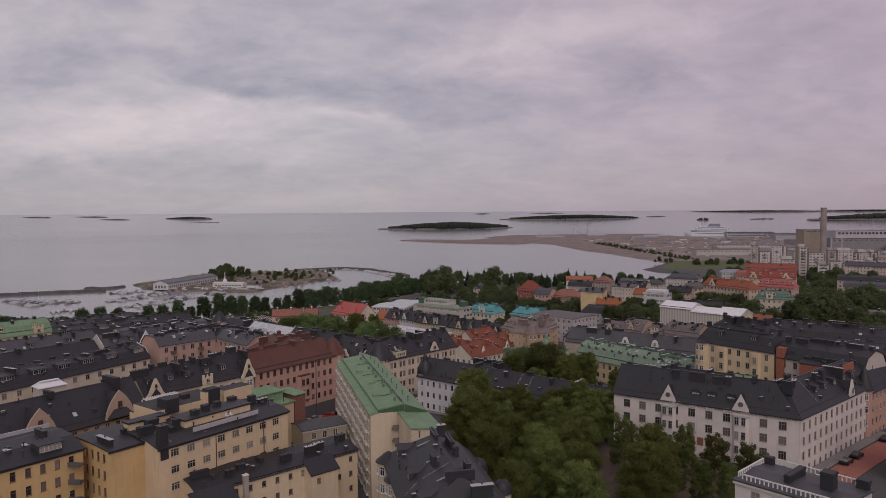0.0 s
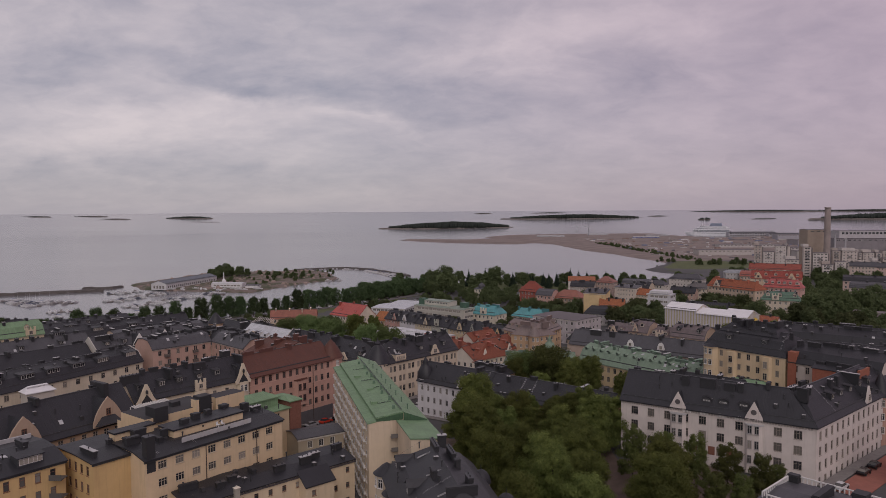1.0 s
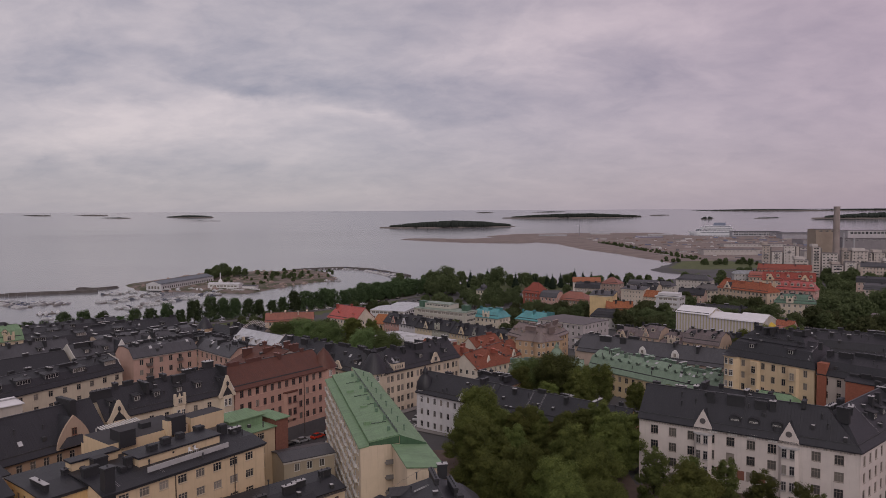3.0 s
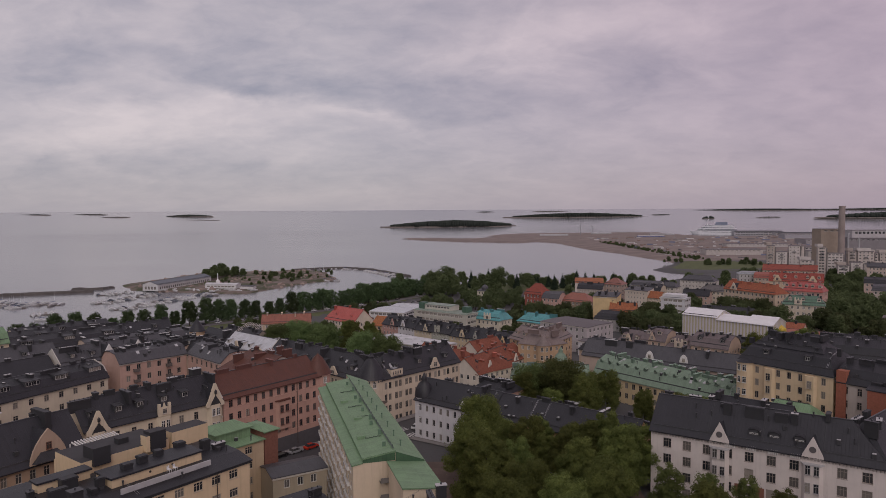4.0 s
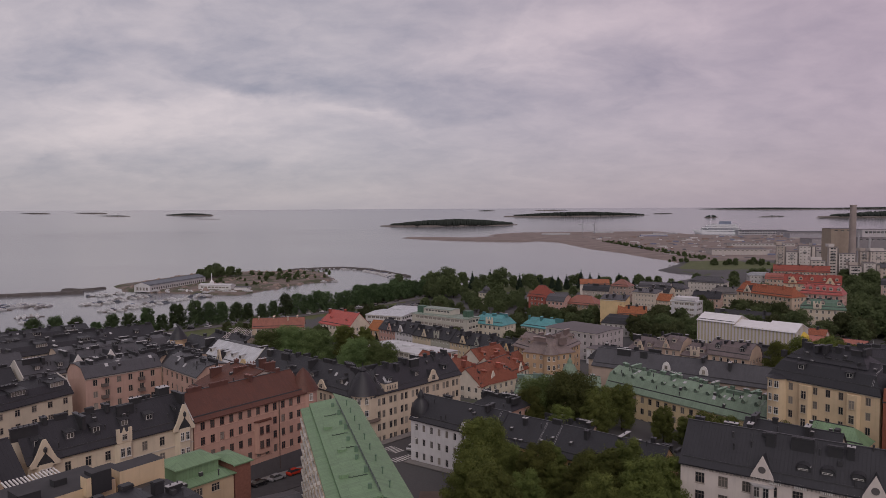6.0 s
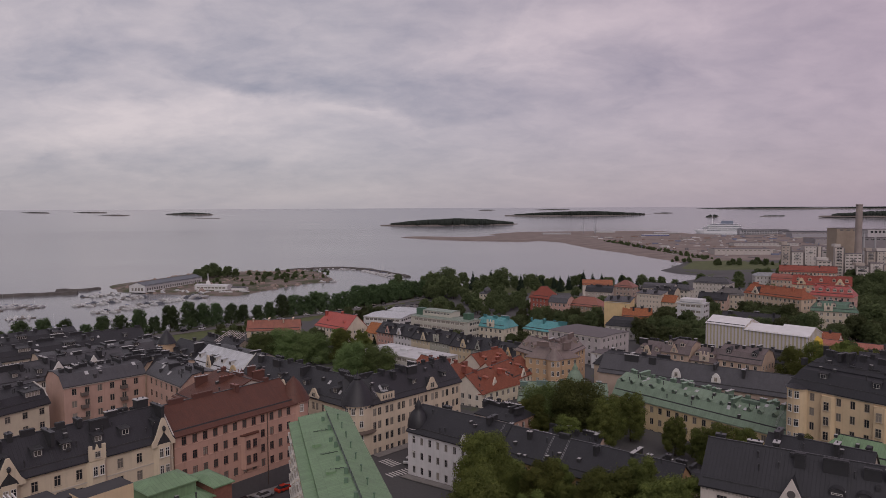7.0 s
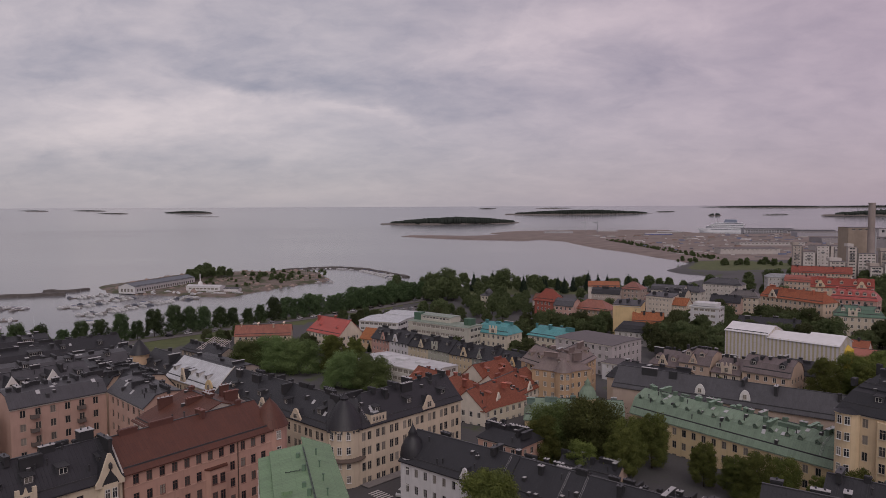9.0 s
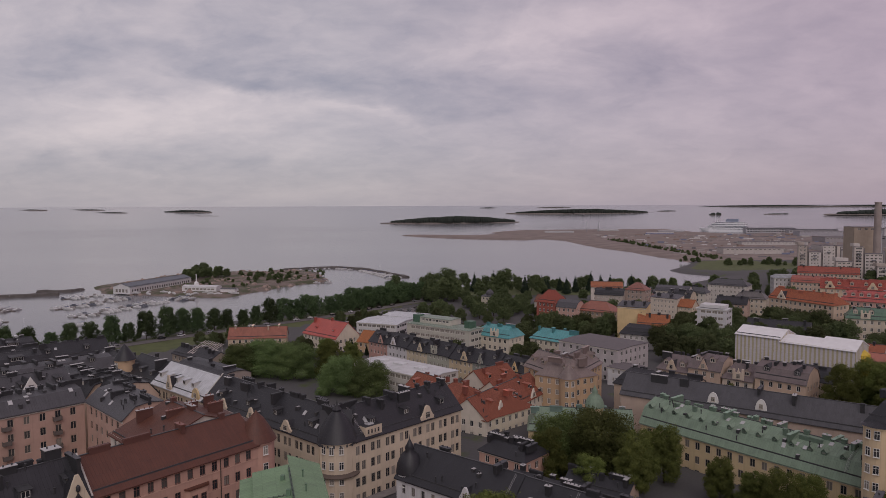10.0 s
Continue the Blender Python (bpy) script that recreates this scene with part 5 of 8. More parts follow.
# white house with an onion turret at the crossing
h = H("white house with black roof and onion-shaped corner turret", 15, 212)
W_WH = dict(w=1.0, h=1.9, gap=2.6, floor=3.8, first=1.3, frame=(0.35, 0.33, 0.32), bars=1)
at, d, n, ang, rf = wing(h, (-9.3, 236.3), (12, 219.2), 12, 24.0, 5.2, plaster((0.62, 0.61, 0.62)), dark_roof, "gable", front=W_WH, left=W_WH, chimneys=2, seed=61, zb=10, trim_c=(0.62, 0.61, 0.62))
gable_front(h, at, ang, 18, 2.6, 24.0, 2.8, plaster((0.62, 0.61, 0.62)), "curve")
turret(h, -6.6, 237.6, 2.5, 10, 24.6, 32.6, plaster((0.62, 0.61, 0.62)), dark_roof, True, win=(215, 245))
h = H("ochre terraced house with long black roof beside the park", 30, 202)
wing(h, (12.3, 219.0), (44.0, 193.6), 12, 23.8, 5.2, plaster((0.48, 0.30, 0.16)), dark_roof, "gable", front=W_WH, chimneys=4, seed=62, zb=10)
# crowded small houses behind it
h = H("small pink house with black roofs and many chimneys", 16, 258)
at, d, n, ang, rf = wing(h, (9, 262), (19, 253), 10, 20.5, 2.6, plaster((0.46, 0.28, 0.22)), dark_roof, "low", front=W_FAR, right=W_FAR, chimneys=9, seed=63, zb=9, hip=(2.6, 2.6))
h = H("low black-roofed back houses with chimneys", 28, 238)
wing(h, (14, 246), (44, 222), 8, 18, 2.5, plaster((0.40, 0.30, 0.24)), dark_roof, "low", chimneys=10, seed=64, zb=9)
h = H("low black-roofed courtyard wing with many chimneys", 54, 216)
wing(h, (45, 221.5), (66, 204), 8, 18.5, 2.5, plaster((0.40, 0.30, 0.24)), dark_roof, "low", chimneys=8, seed=65, zb=9)
h = H("small black-roofed yard houses between courtyards", 36, 248)
wing(h, (28, 252), (40, 243), 7, 16.5, 2.2, plaster((0.42, 0.31, 0.25)), dark_roof, "gable", front=W_FAR, chimneys=6, seed=66, zb=9)

# beige corner house with the cone
h = H("beige corner apartment house with long black roof and conical corner turret", -24, 255)
BE = plaster(BEIGE)
W_C = dict(w=1.25, h=2.2, gap=4.5, floor=3.75, first=1.5, frame=(0.38, 0.33, 0.28), bars=1, pair=1.75)
at, d, n, ang, rf = wing(h, (-66.5, 284.5), (-28.0, 250.5), 13, 26.3, 6.2, BE, dark_roof, "gable", front=W_C, chimneys=9, fire=(0,), seed=71, dormers=(("box", 4, 1.8),), skylights=3, zb=9, hip=(0, 6))
gable_front(h, at, ang, 39.0, 4.4, 26.3, 3.1, BE, "curve")
gable_front(h, at, ang, 24.0, 3.4, 26.3, 3.2, BE, "curve")
gable_front(h, at, ang, 11.0, 3.4, 26.3, 3.2, BE, "curve")
at, d, n, ang, rf = wing(h, (-20.3, 251.0), (4.8, 277.0), 13, 26.3, 6.2, BE, dark_roof, "gable", front=W_C, chimneys=7, seed=72, dormers=(("box", 3, 1.8),), skylights=2, right=None, zb=9, hip=(6, 0))
gable_front(h, at, ang, 23.5, 4.4, 26.3, 3.9, BE, "curve")
part("wall_dormer", Shape().prism([at(3.6, -0.12, 0)[:2], at(8.6, -0.12, 0)[:2], at(8.6, 3.2, 0)[:2], at(3.6, 3.2, 0)[:2]], 26.0, 28.6, 0, 1), [BE, dark_roof], h, "beige wall dormer with flat dark roof")
for du in (4.5, 5.5, 6.5, 7.5):
    add_window(h, (*at(du, -0.14, 0)[:2], 26.9), ang, 0.6, 1.1, (0.38, 0.33, 0.28), 0)
part("roof_hatch", Shape().prism([at(5.2, 0.8, 0)[:2], at(7.0, 0.8, 0)[:2], at(7.0, 2.2, 0)[:2], at(5.2, 2.2, 0)[:2]], 28.604, 28.8), plain("skylight_pane", (0.45, 0.45, 0.46), 0.12), h, "pale glazed roof hatch")
wing(h, (-27.6, 249.8), (-20.8, 250.6), 12, 26.1, 6.0, BE, dark_roof, "gable", front=None, zb=9, cornice=False)
turret(h, -24.2, 253.2, 4.5, 9, 26.4, 33.8, BE, dark_roof, win=(236, 262, 290))
corbel = Shape()
for i in range(20):
    a = radians(i * 18)
    x, y = -24.2 + 4.75 * math.cos(a), 253.2 + 4.75 * math.sin(a)
    corbel.box((x - 0.16, y - 0.16, 25.5), (x + 0.16, y + 0.16, 26.1))
tagged(part("corbel_ring", corbel, plain("dark_corbel", (0.05, 0.05, 0.055), 0.7), h, "dark toothed corbels under the cone"), "dark toothed corbels under the cone", kind="stuff")
part("finial", Shape().tube([(0.9, 32.4), (1.1, 33.1), (0.5, 33.7), (0.16, 34.4), (0.0, 35.4)], 12, 0, -24.2, 253.2), dark_roof, h)
part("bay_roof", Shape().tube([(4.55, 18.6), (5.4, 18.5), (5.4, 18.75), (4.55, 19.3)], 20, 0, -24.2, 253.2), plain("brown_sheet", (0.10, 0.075, 0.06), 0.6), h, "brown sheet roof round the oriel")
h = H("beige house with bare metal roof under repair", -73, 290)
at, d, n, ang, rf = wing(h, (-89.0, 304.4), (-66.8, 284.8), 13, 26.3, 5.6, BE, zinc_roof, "gable", front=W_C, seed=73, dormers=(("box", 5, 1.8, 0.0, 0.8),), dwall=(0.50, 0.48, 0.46), roof_c=(0.42, 0.43, 0.45), zb=9)
gable_front(h, at, ang, 11.0, 3.0, 26.3, 4.6, BE, "curve")
gable_front(h, at, ang, 26.5, 4.2, 26.3, 3.4, plaster((0.55, 0.42, 0.24)), "arch")
h = H("beige house with dark roof and round end turret", -98, 312)
at, d, n, ang, rf = wing(h, (-104.6, 318.3), (-89.3, 304.7), 13, 25.8, 5.6, plaster((0.48, 0.34, 0.22)), dark_roof, "gable", front=W_C, seed=74, dormers=(("box", 3, 1.6),), zb=9, chimneys=2)
turret(h, -103.5, 318.0, 3.0, 9, 30.6, 35.6, plaster((0.48, 0.34, 0.22)), dark_roof, win=(200, 240))
h = H("flat white tarpaulin shed roof in the yard", -116, 330, "shed", "yard_shed")
wing(h, (-127, 349), (-111, 334), 12, 20.5, 0.8, plaster((0.5, 0.47, 0.45)), tarp_white, "flat", cornice=False, zb=9)

# rose brick house with rust-coloured roofs
h = H("rose plaster apartment house with rust-brown sheet roof and corner cone", -48, 222)
RO = plaster((0.47, 0.285, 0.225))
W_R = dict(w=1.15, h=1.85, gap=2.55, floor=3.55, first=0.75, frame=(0.13, 0.06, 0.05), bars=1)
at, d, n, ang, rf = wing(h, (-57.2, 207.6), (-37.0, 233.0), 13, 32.0, 5.2, RO, rust_roof, "gable", front=W_R, chimneys=3, seed=81, chim_c=(0.11, 0.045, 0.035), band=(2.9, 6.4, 13.4), zb=13, trim_c=(0.50, 0.32, 0.25), roof_c=RUST, fittings=False)
for f in range(2):
    b = Shape()
    b.prism([at(16.3, 0.003, 0)[:2], at(16.9, -0.9, 0)[:2], at(20.5, -0.9, 0)[:2], at(21.1, 0.003, 0)[:2]], 19.8, 27.6)
bay = part("bay", b, RO, h)
part("bay_roof", Shape().prism([at(16.1, 0.004, 0)[:2], at(16.7, -1.1, 0)[:2], at(20.7, -1.1, 0)[:2], at(21.3, 0.004, 0)[:2]], 27.604, 27.9), rust_roof, bay)
for f in range(2):
    for du in (17.8, 19.6):
        add_window(bay, (*at(du, -0.93, 0)[:2], 24.6 - 3.55 * f), ang, 1.1, 1.9, (0.13, 0.06, 0.05), 1)
turret(h, -38.2, 236.4, 3.6, 12, 32.0, 38.0, RO, rust_roof, win=(235, 275, 315))
part("downpipe", Shape().tube([(0.10, 14), (0.10, 32)], 6, 0, *at(23.8, -0.15, 0)[:2]), plain("pipe_paint", (0.07, 0.05, 0.04), 0.5), h)
part("shopfront", Shape().prism([at(0.5, -0.12, 0)[:2], at(32, -0.12, 0)[:2], at(32, 0.0, 0)[:2], at(0.5, 0.0, 0)[:2]], 12.6, 17.2), plain("shopfront_stone", (0.09, 0.085, 0.09), 0.6), h, "grey stone shopfront base")
h = H("white-walled courtyard house with stepped rust-brown roofs", -60, 238)
at, d, n, ang, rf = wing(h, (-69.5, 238.5), (-57.5, 227.0), 25, 32.5, 4.6, plaster((0.55, 0.50, 0.45)), rust_roof, "gable", front=W_FAR, chimneys=2, seed=82, chim_c=(0.10, 0.042, 0.032), left=None, zb=13, roof_c=RUST)
for u, k, l in ((3, 6, 6), (9, 10, 7), (6, 15, 5), (11, 18, 6), (4, 20, 4)):
    x, y, _ = at(u, k, 0)
    chimney_at(rf, x, y, 33, 35.6 + 0.16 * l + 0.05 * k, ang + 90, l * 0.55, 0.6, (0.10, 0.042, 0.032))

# cream house with white gables
h = H("cream apartment house with black roof and white art-nouveau gables", -68, 196)
CM = plaster((0.60, 0.51, 0.385))
at, d, n, ang, rf = wing(h, (-79.4, 181.4), (-57.4, 207.2), 12, 32.0, 5.8, CM, dark_roof, "gable", front=dict(W_OLD, gap=3.9, w=1.2, first=1.6), chimneys=8, seed=91, fire=(1,), dormers=(("box", 6, 2.0),), zb=13, band=(4.6,), dwall=(0.06, 0.06, 0.065))
gable_front(h, at, ang, 31.5, 5.0, 31.4, 6.0, CM, "flare", -0.9, inset="shingle")
gable_front(h, at, ang, 2.8, 5.4, 31.4, 5.4, CM, "flare", -0.9, inset="shingle")
gable_front(h, at, ang, 18.2, 3.2, 32.0, 3.0, CM, "step", -0.7)
for u in (31.5, 18.2, 2.8):
    b = Shape().prism([at(u - 1.9, 0.003, 0)[:2], at(u - 1.2, -1.0, 0)[:2], at(u + 1.2, -1.0, 0)[:2], at(u + 1.9, 0.003, 0)[:2]], 20, 31.4)
    bay = part("bay", b, CM, h)
    for f in range(3):
        for du in (-0.62, 0.62):
            add_window(bay, (*at(u + du, -1.03, 0)[:2], 28.6 - 3.6 * f), ang, 0.9, 1.9, WHITE, 1)
chimney_at(h, *at(30.5, 7, 0)[:2], 36, 39.6, ang, 2.4, 2.0)
# black-roofed house with brown pointed gables
h = H("brown house with huge steep black roof and pointed arch gables", -92, 155)
BRN = plaster((0.36, 0.25, 0.17))
at, d, n, ang, rf = wing(h, (-112, 122), (-76.3, 176.2), 15, 30.0, 7.4, BRN, dark_roof, "gable", front=W_OLD, chimneys=4, seed=95, zb=13, skylights=2)
for u in (38.0, 57.0):
    gable_front(h, at, ang, u, 7.4, 30.4, 6.8, plaster((0.42, 0.31, 0.23)), "ogive", -0.6, inset="bay")
chimney_at(h, *at(59.6, 7.5, 0)[:2], 33, 38.6, ang, 1.2, 6.0, CHIMNEY_C, False)
wing(h, at(8, -9, 0)[:2], at(40, -9, 0)[:2], 8, 31.0, 0.8, BRN, dark_roof, "flat", chimneys=4, seed=96)
# green stair tower roofs in the yard
h = H("yard building with stacked green copper roofs", -44, 176, "yard building", "yard_building")
wing(h, (-47.6, 172.6), (-42.2, 179.0), 6.6, 34.0, 1.1, copper_roof, copper_roof, "low", hip=(2, 2), front=None, cornice=False, zb=30.2)
wing(h, (-46.4, 170.6), (-39.4, 179.0), 9, 31.2, 0.8, plaster((0.50, 0.38, 0.25)), copper_roof, "low", hip=(2, 2), front=W_YEL, right=None, cornice=False, zb=14)
wing(h, (-39.2, 179.2), (-37.0, 181.8), 8, 32.6, 0.7, plain("brick_brown", (0.20, 0.085, 0.06), 0.9, 0, 0.25, 2.0), copper_roof, "low", hip=(1, 1), front=None, cornice=False, zb=14)

# pink inner-court house
h = H("salmon-pink courtyard apartment house with grey sheet roof and balconies", -86, 262)
PK = plaster(PINK)
W_P = dict(w=1.35, h=1.9, gap=3.3, floor=3.35, first=0.9, frame=(0.42, 0.33, 0.27), bars=1)
at, d, n, ang, rf = wing(h, (-101.2, 244.5), (-86.5, 260.5), 14, 33.0, 3.2, PK, grey_roof, "low", front=W_P, chimneys=7, seed=101, skylights=4, zb=12)
for u in (5.0, 15.5):
    for f in range(5):
        x, y, _ = at(u, 0, 0)
        part("balcony", Shape().box((-0.9, -1.0, 0), (0.9, 0.0, 0.12)).box((-0.9, -1.0, 0.12), (0.9, -0.95, 1.0)).box((-0.9, -0.95, 0.12), (-0.85, 0, 1.0)).box((0.85, -0.95, 0.12), (0.9, 0, 1.0)), plain("balcony_iron", (0.12, 0.10, 0.09), 0.6), h, m=pose(x, y, 29.8 - 3.35 * f, 0, 0, ang))
wing(h, (-86.0, 260.6), (-70.0, 245.0), 12, 33.0, 3.2, PK, grey_roof, "low", front=W_P, chimneys=5, seed=102, skylights=4, zb=12)
# cream house with box dormers
h = H("cream apartment house with dark roof and a row of box dormers", -114, 222)
at, d, n, ang, rf = wing(h, (-131, 187), (-103.5, 241.5), 13, 29.8, 4.6, plaster(CREAM), dark_roof, "mansard", front=dict(W_OLD, w=1.4, h=1.7, gap=4.4), chimneys=9, seed=103, dormers=(("wide", 7, 1.3),), zb=11, left=None, fire=(1,))
h = H("small yard house with white domed tarpaulin", -112, 190, "yard building", "yard_building")
wing(h, (-116.4, 197.0), (-111.8, 202.6), 4.5, 30.2, 1.6, plaster((0.5, 0.45, 0.4)), tarp_white, "low", hip=(1.2, 1.2), cornice=False)
# house with two white peaks
h = H("apartment house with dark roof and two white pointed gables", -116, 274)
at, d, n, ang, rf = wing(h, (-127.3, 258.6), (-104, 288), 13, 29.5, 4.6, plaster((0.52, 0.47, 0.40)), grey_roof, "gable", front=W_FAR, chimneys=5, seed=104, zb=10, fire=(0,), dormers=(("box", 5, 1.8),))
for u in (15.8, 26.3):
    gable_front(h, at, ang, u, 5.2, 30.2, 4.6, plaster((0.66, 0.64, 0.61)), "point", -0.5)
h = H("old apartment house with plain dark roof and few chimneys", -143, 246)
wing(h, (-152, 227), (-128.2, 257.4), 13, 27.6, 4.8, plaster((0.50, 0.43, 0.35)), dark_roof, "gable", front=W_FAR, chimneys=4, seed=105, zb=10)
# rows of dark-roofed houses towards the bay
rows = [((-178, 245), (-143, 285), 27.0, "gable", CREAM), ((-205, 230), (-180, 262), 26.5, "mansard", CREAM), ((-172, 300), (-140, 335), 25, "mansard", (0.55, 0.48, 0.40)),
        ((-140, 300), (-112, 328), 25, "low", (0.50, 0.40, 0.32)), ((-205, 305), (-172, 340), 23.5, "mansard", CREAM), ((-165, 345), (-135, 372), 22, "gable", (0.5, 0.42, 0.34)),
        ((-240, 290), (-210, 325), 24, "gable", (0.5, 0.44, 0.36)), ((-200, 350), (-170, 380), 21, "mansard", (0.55, 0.48, 0.40)), ((-245, 235), (-215, 272), 26, "gable", CREAM),
        ((-170, 212), (-148, 240), 27.5, "low", (0.5, 0.42, 0.33)), ((-260, 345), (-225, 375), 19, "gable", (0.5, 0.44, 0.36)), ((-135, 355), (-112, 335), 21, "gable", (0.5, 0.42, 0.34)),
        ((-160, 165), (-135, 200), 31, "low", (0.5, 0.42, 0.33)), ((-120, 300), (-98, 282), 27, "low", (0.48, 0.36, 0.28)), ((-104, 292), (-88, 276), 28, "low", (0.48, 0.36, 0.28))]
for i, (a, b, e, kind, c) in enumerate(rows):
    h = H("old apartment house with dark sheet roof and tall chimneys", (a[0] + b[0]) / 2 - 5, (a[1] + b[1]) / 2 + 4)
    wing(h, a, b, 13, e, 4.6, plaster(c), dark_roof if i % 3 else grey_roof, kind, front=W_FAR, chimneys=7, seed=110 + i, dormers=(("wide", 3, 1.3),) if kind == "mansard" else (("box", 3, 2.0),), skylights=3)
h = H("cream house with green copper mansard roof near the harbour", -182, 284)
at, d, n, ang, rf = wing(h, (-204, 262), (-172, 302), 13, 29, 5.6, plaster((0.56, 0.47, 0.33)), copper_roof, "mansard", front=W_FAR, chimneys=4, seed=130, dormers=(("gable", 4, 1.2),), dwall=(0.56, 0.47, 0.33), roof_c=COPPER)
gable_front(h, at, ang, 46, 4.0, 29, 4.0, plaster((0.56, 0.47, 0.33)), "step")
pole = thing("spire", None, None, "slender pale green spire with a swelling foot over the roofs", "spire", pose(143, 283, land(143, 283)))
part("mast", Shape().tube([(0.45, 0), (0.45, 13.5), (1.0, 14.2), (0.42, 16.0), (0.22, 20.5), (0.10, 22.8), (0.0, 23.4)], 8), plain("spire_paint", (0.42, 0.47, 0.44), 0.5), pole)
part("foot", Shape().tube([(0.5, 0), (0.5, 0.8), (0.3, 1.2)], 8), plain("vent_paint", (0.12, 0.20, 0.14), 0.6), pole)

# ---- the quarter towards the bay ----
def simple(label, p, q, depth, ze, rise, wall_c, roof_m, kind="gable", spec=W_FAR, sides=True, **more):
    h = H(label, (p[0] + q[0]) / 2, (p[1] + q[1]) / 2, "house", "house")
    return h, wing(h, p, q, depth, ze, rise, plaster(wall_c), roof_m, kind, front=spec, left=spec if sides else None, right=spec if sides else None, **more)


W_BAND = dict(w=2.6, h=1.5, gap=3.0, floor=3.2, first=0.8, two=False)
W_SMALL = dict(w=1.0, h=1.5, gap=2.4, floor=3.1, first=0.8, two=False)

# red-tiled white house beside the beige corner house
h, (at, d, n, ang, rf) = simple("white house with red tiled roofs, dormers and stepped gables", (12.5, 296.5), (34.5, 329), 13, 16.8, 5.6, (0.60, 0.54, 0.46), red_roof, chimneys=2, seed=201, chim_c=(0.20, 0.065, 0.045), roof_c=REDTILE, zb=5, dormers=(("box", 3, 2.4),), dwall=(0.30, 0.09, 0.06))
gable_front(h, at, ang, 8.5, 5.0, 16.8, 4.6, plaster((0.60, 0.54, 0.46)), "point", -0.3, cover=red_roof)
gable_front(h, at, ang, 30, 4.0, 16.8, 3.6, plaster((0.60, 0.54, 0.46)), "point", -0.3, cover=red_roof)
wing(h, (3.5, 306.5), (12.2, 297), 22, 16.8, 5.6, plaster((0.60, 0.54, 0.42)), red_roof, "gable", hip=(4, 4), front=dict(W_FAR, gap=2.4), left=W_FAR, right=W_FAR, zb=5, chimneys=2, seed=202, chim_c=(0.30, 0.08, 0.05), dormers=(("box", 1, 2.4),), dwall=(0.30, 0.09, 0.06), roof_c=REDTILE)
wing(h, (-6, 318), (3, 308), 18, 17.2, 5.0, plaster((0.60, 0.54, 0.46)), red_roof, "gable", hip=(4, 4), front=dict(W_FAR, gap=2.4), left=W_FAR, zb=5, chimneys=4, seed=203, chim_c=(0.20, 0.065, 0.045), roof_c=REDTILE)
for p_, q_, z_, sd in (((-14, 330), (-5, 319), 17.5, 207), ((14.5, 333), (27, 345), 17.0, 208), ((20, 322), (27.5, 331), 16.0, 209)):
    wing(h, p_, q_, 12, z_, 5.0, plaster((0.60, 0.54, 0.46)), red_roof, "gable", front=W_FAR, right=W_FAR, left=W_FAR, zb=5, chimneys=2, seed=sd, chim_c=(0.20, 0.065, 0.045), dormers=(("box", 2, 2.2),), dwall=(0.34, 0.10, 0.06), roof_c=REDTILE)
# ochre corner house with grey roof
h, (at, d, n, ang, rf) = simple("ochre corner house with brown-grey roof and rounded corner", (28.5, 341), (40.0, 320.5), 13, 23.0, 5.0, (0.47, 0.325, 0.20), sheet_roof((0.16, 0.125, 0.115)), "gable", chim_c=(0.16, 0.12, 0.11), chimneys=3, seed=205, hip=(0, 5), dormers=(("gable", 4, 2.0),), zb=7, dwall=(0.30, 0.24, 0.2), roof_c=(0.16, 0.125, 0.115))
wing(h, (41.8, 321.0), (57, 345), 13, 23.0, 5.0, plaster((0.47, 0.325, 0.20)), sheet_roof((0.16, 0.125, 0.115)), "gable", front=W_FAR, left=W_FAR, chim_c=(0.16, 0.12, 0.11), chimneys=3, seed=206, hip=(5, 0), dormers=(("gable", 4, 2.0),), zb=7, dwall=(0.30, 0.24, 0.2), roof_c=(0.16, 0.125, 0.115))
turret(h, 41.0, 322.0, 2.8, 7, 23.2, 27.6, plaster((0.47, 0.325, 0.20)), sheet_roof((0.16, 0.125, 0.115)), win=(250, 290))
# row of small town houses with varied gables
ROW = [((0.44, 0.26, 0.22), "point"), ((0.54, 0.52, 0.53), "curve"), ((0.52, 0.44, 0.32), "point"), ((0.36, 0.36, 0.30), "step"), ((0.50, 0.40, 0.27), "curve"), ((0.24, 0.25, 0.22), "point"), ((0.54, 0.38, 0.20), "point")]
a0, a1 = Vector((-36, 420)), Vector((30, 355))
for i, (c, g) in enumerate(ROW):
    p, q = a0.lerp(a1, i / 7), a0.lerp(a1, (i + 1) / 7)
    h = H("narrow town house in a row with dark roof and small gable", p.x + 4, p.y - 3, "town house", "town_house", "row of town houses")
    at, d, n, ang, rf = wing(h, p, q, 10, 16.6 + 0.4 * (i % 2), 4.6, plaster(c), dark_roof, "gable", front=W_SMALL, chimneys=2, seed=210 + i, dormers=(("box", 2, 2.0),), zb=6, roof_c=SLATE)
    gable_front(h, at, ang, 4.2 if i % 2 else 8.6, 3.6, 16.6, 4.2, plaster(c), g, -0.3)
# white-roofed school
h, (at, d, n, ang, rf) = simple("long low building with pale flat roof and ribbon windows", (-36, 369), (-6, 343), 17, 17.6, 0.6, (0.52, 0.49, 0.45), plain("pale_roof_felt", (0.50, 0.50, 0.51), 0.7, 0.0, 0.2, 0.3), "flat", W_BAND, zb=7)
for u in (8, 18, 29):
    x, y, _ = at(u, 8, 0)
    part("roof_light", Shape().box((-2.5, -1.6, 0), (2.5, 1.6, 0.9)), plain("roof_light_shell", (0.55, 0.55, 0.56), 0.5), h, m=pose(x, y, 18.0, 0, 0, ang))
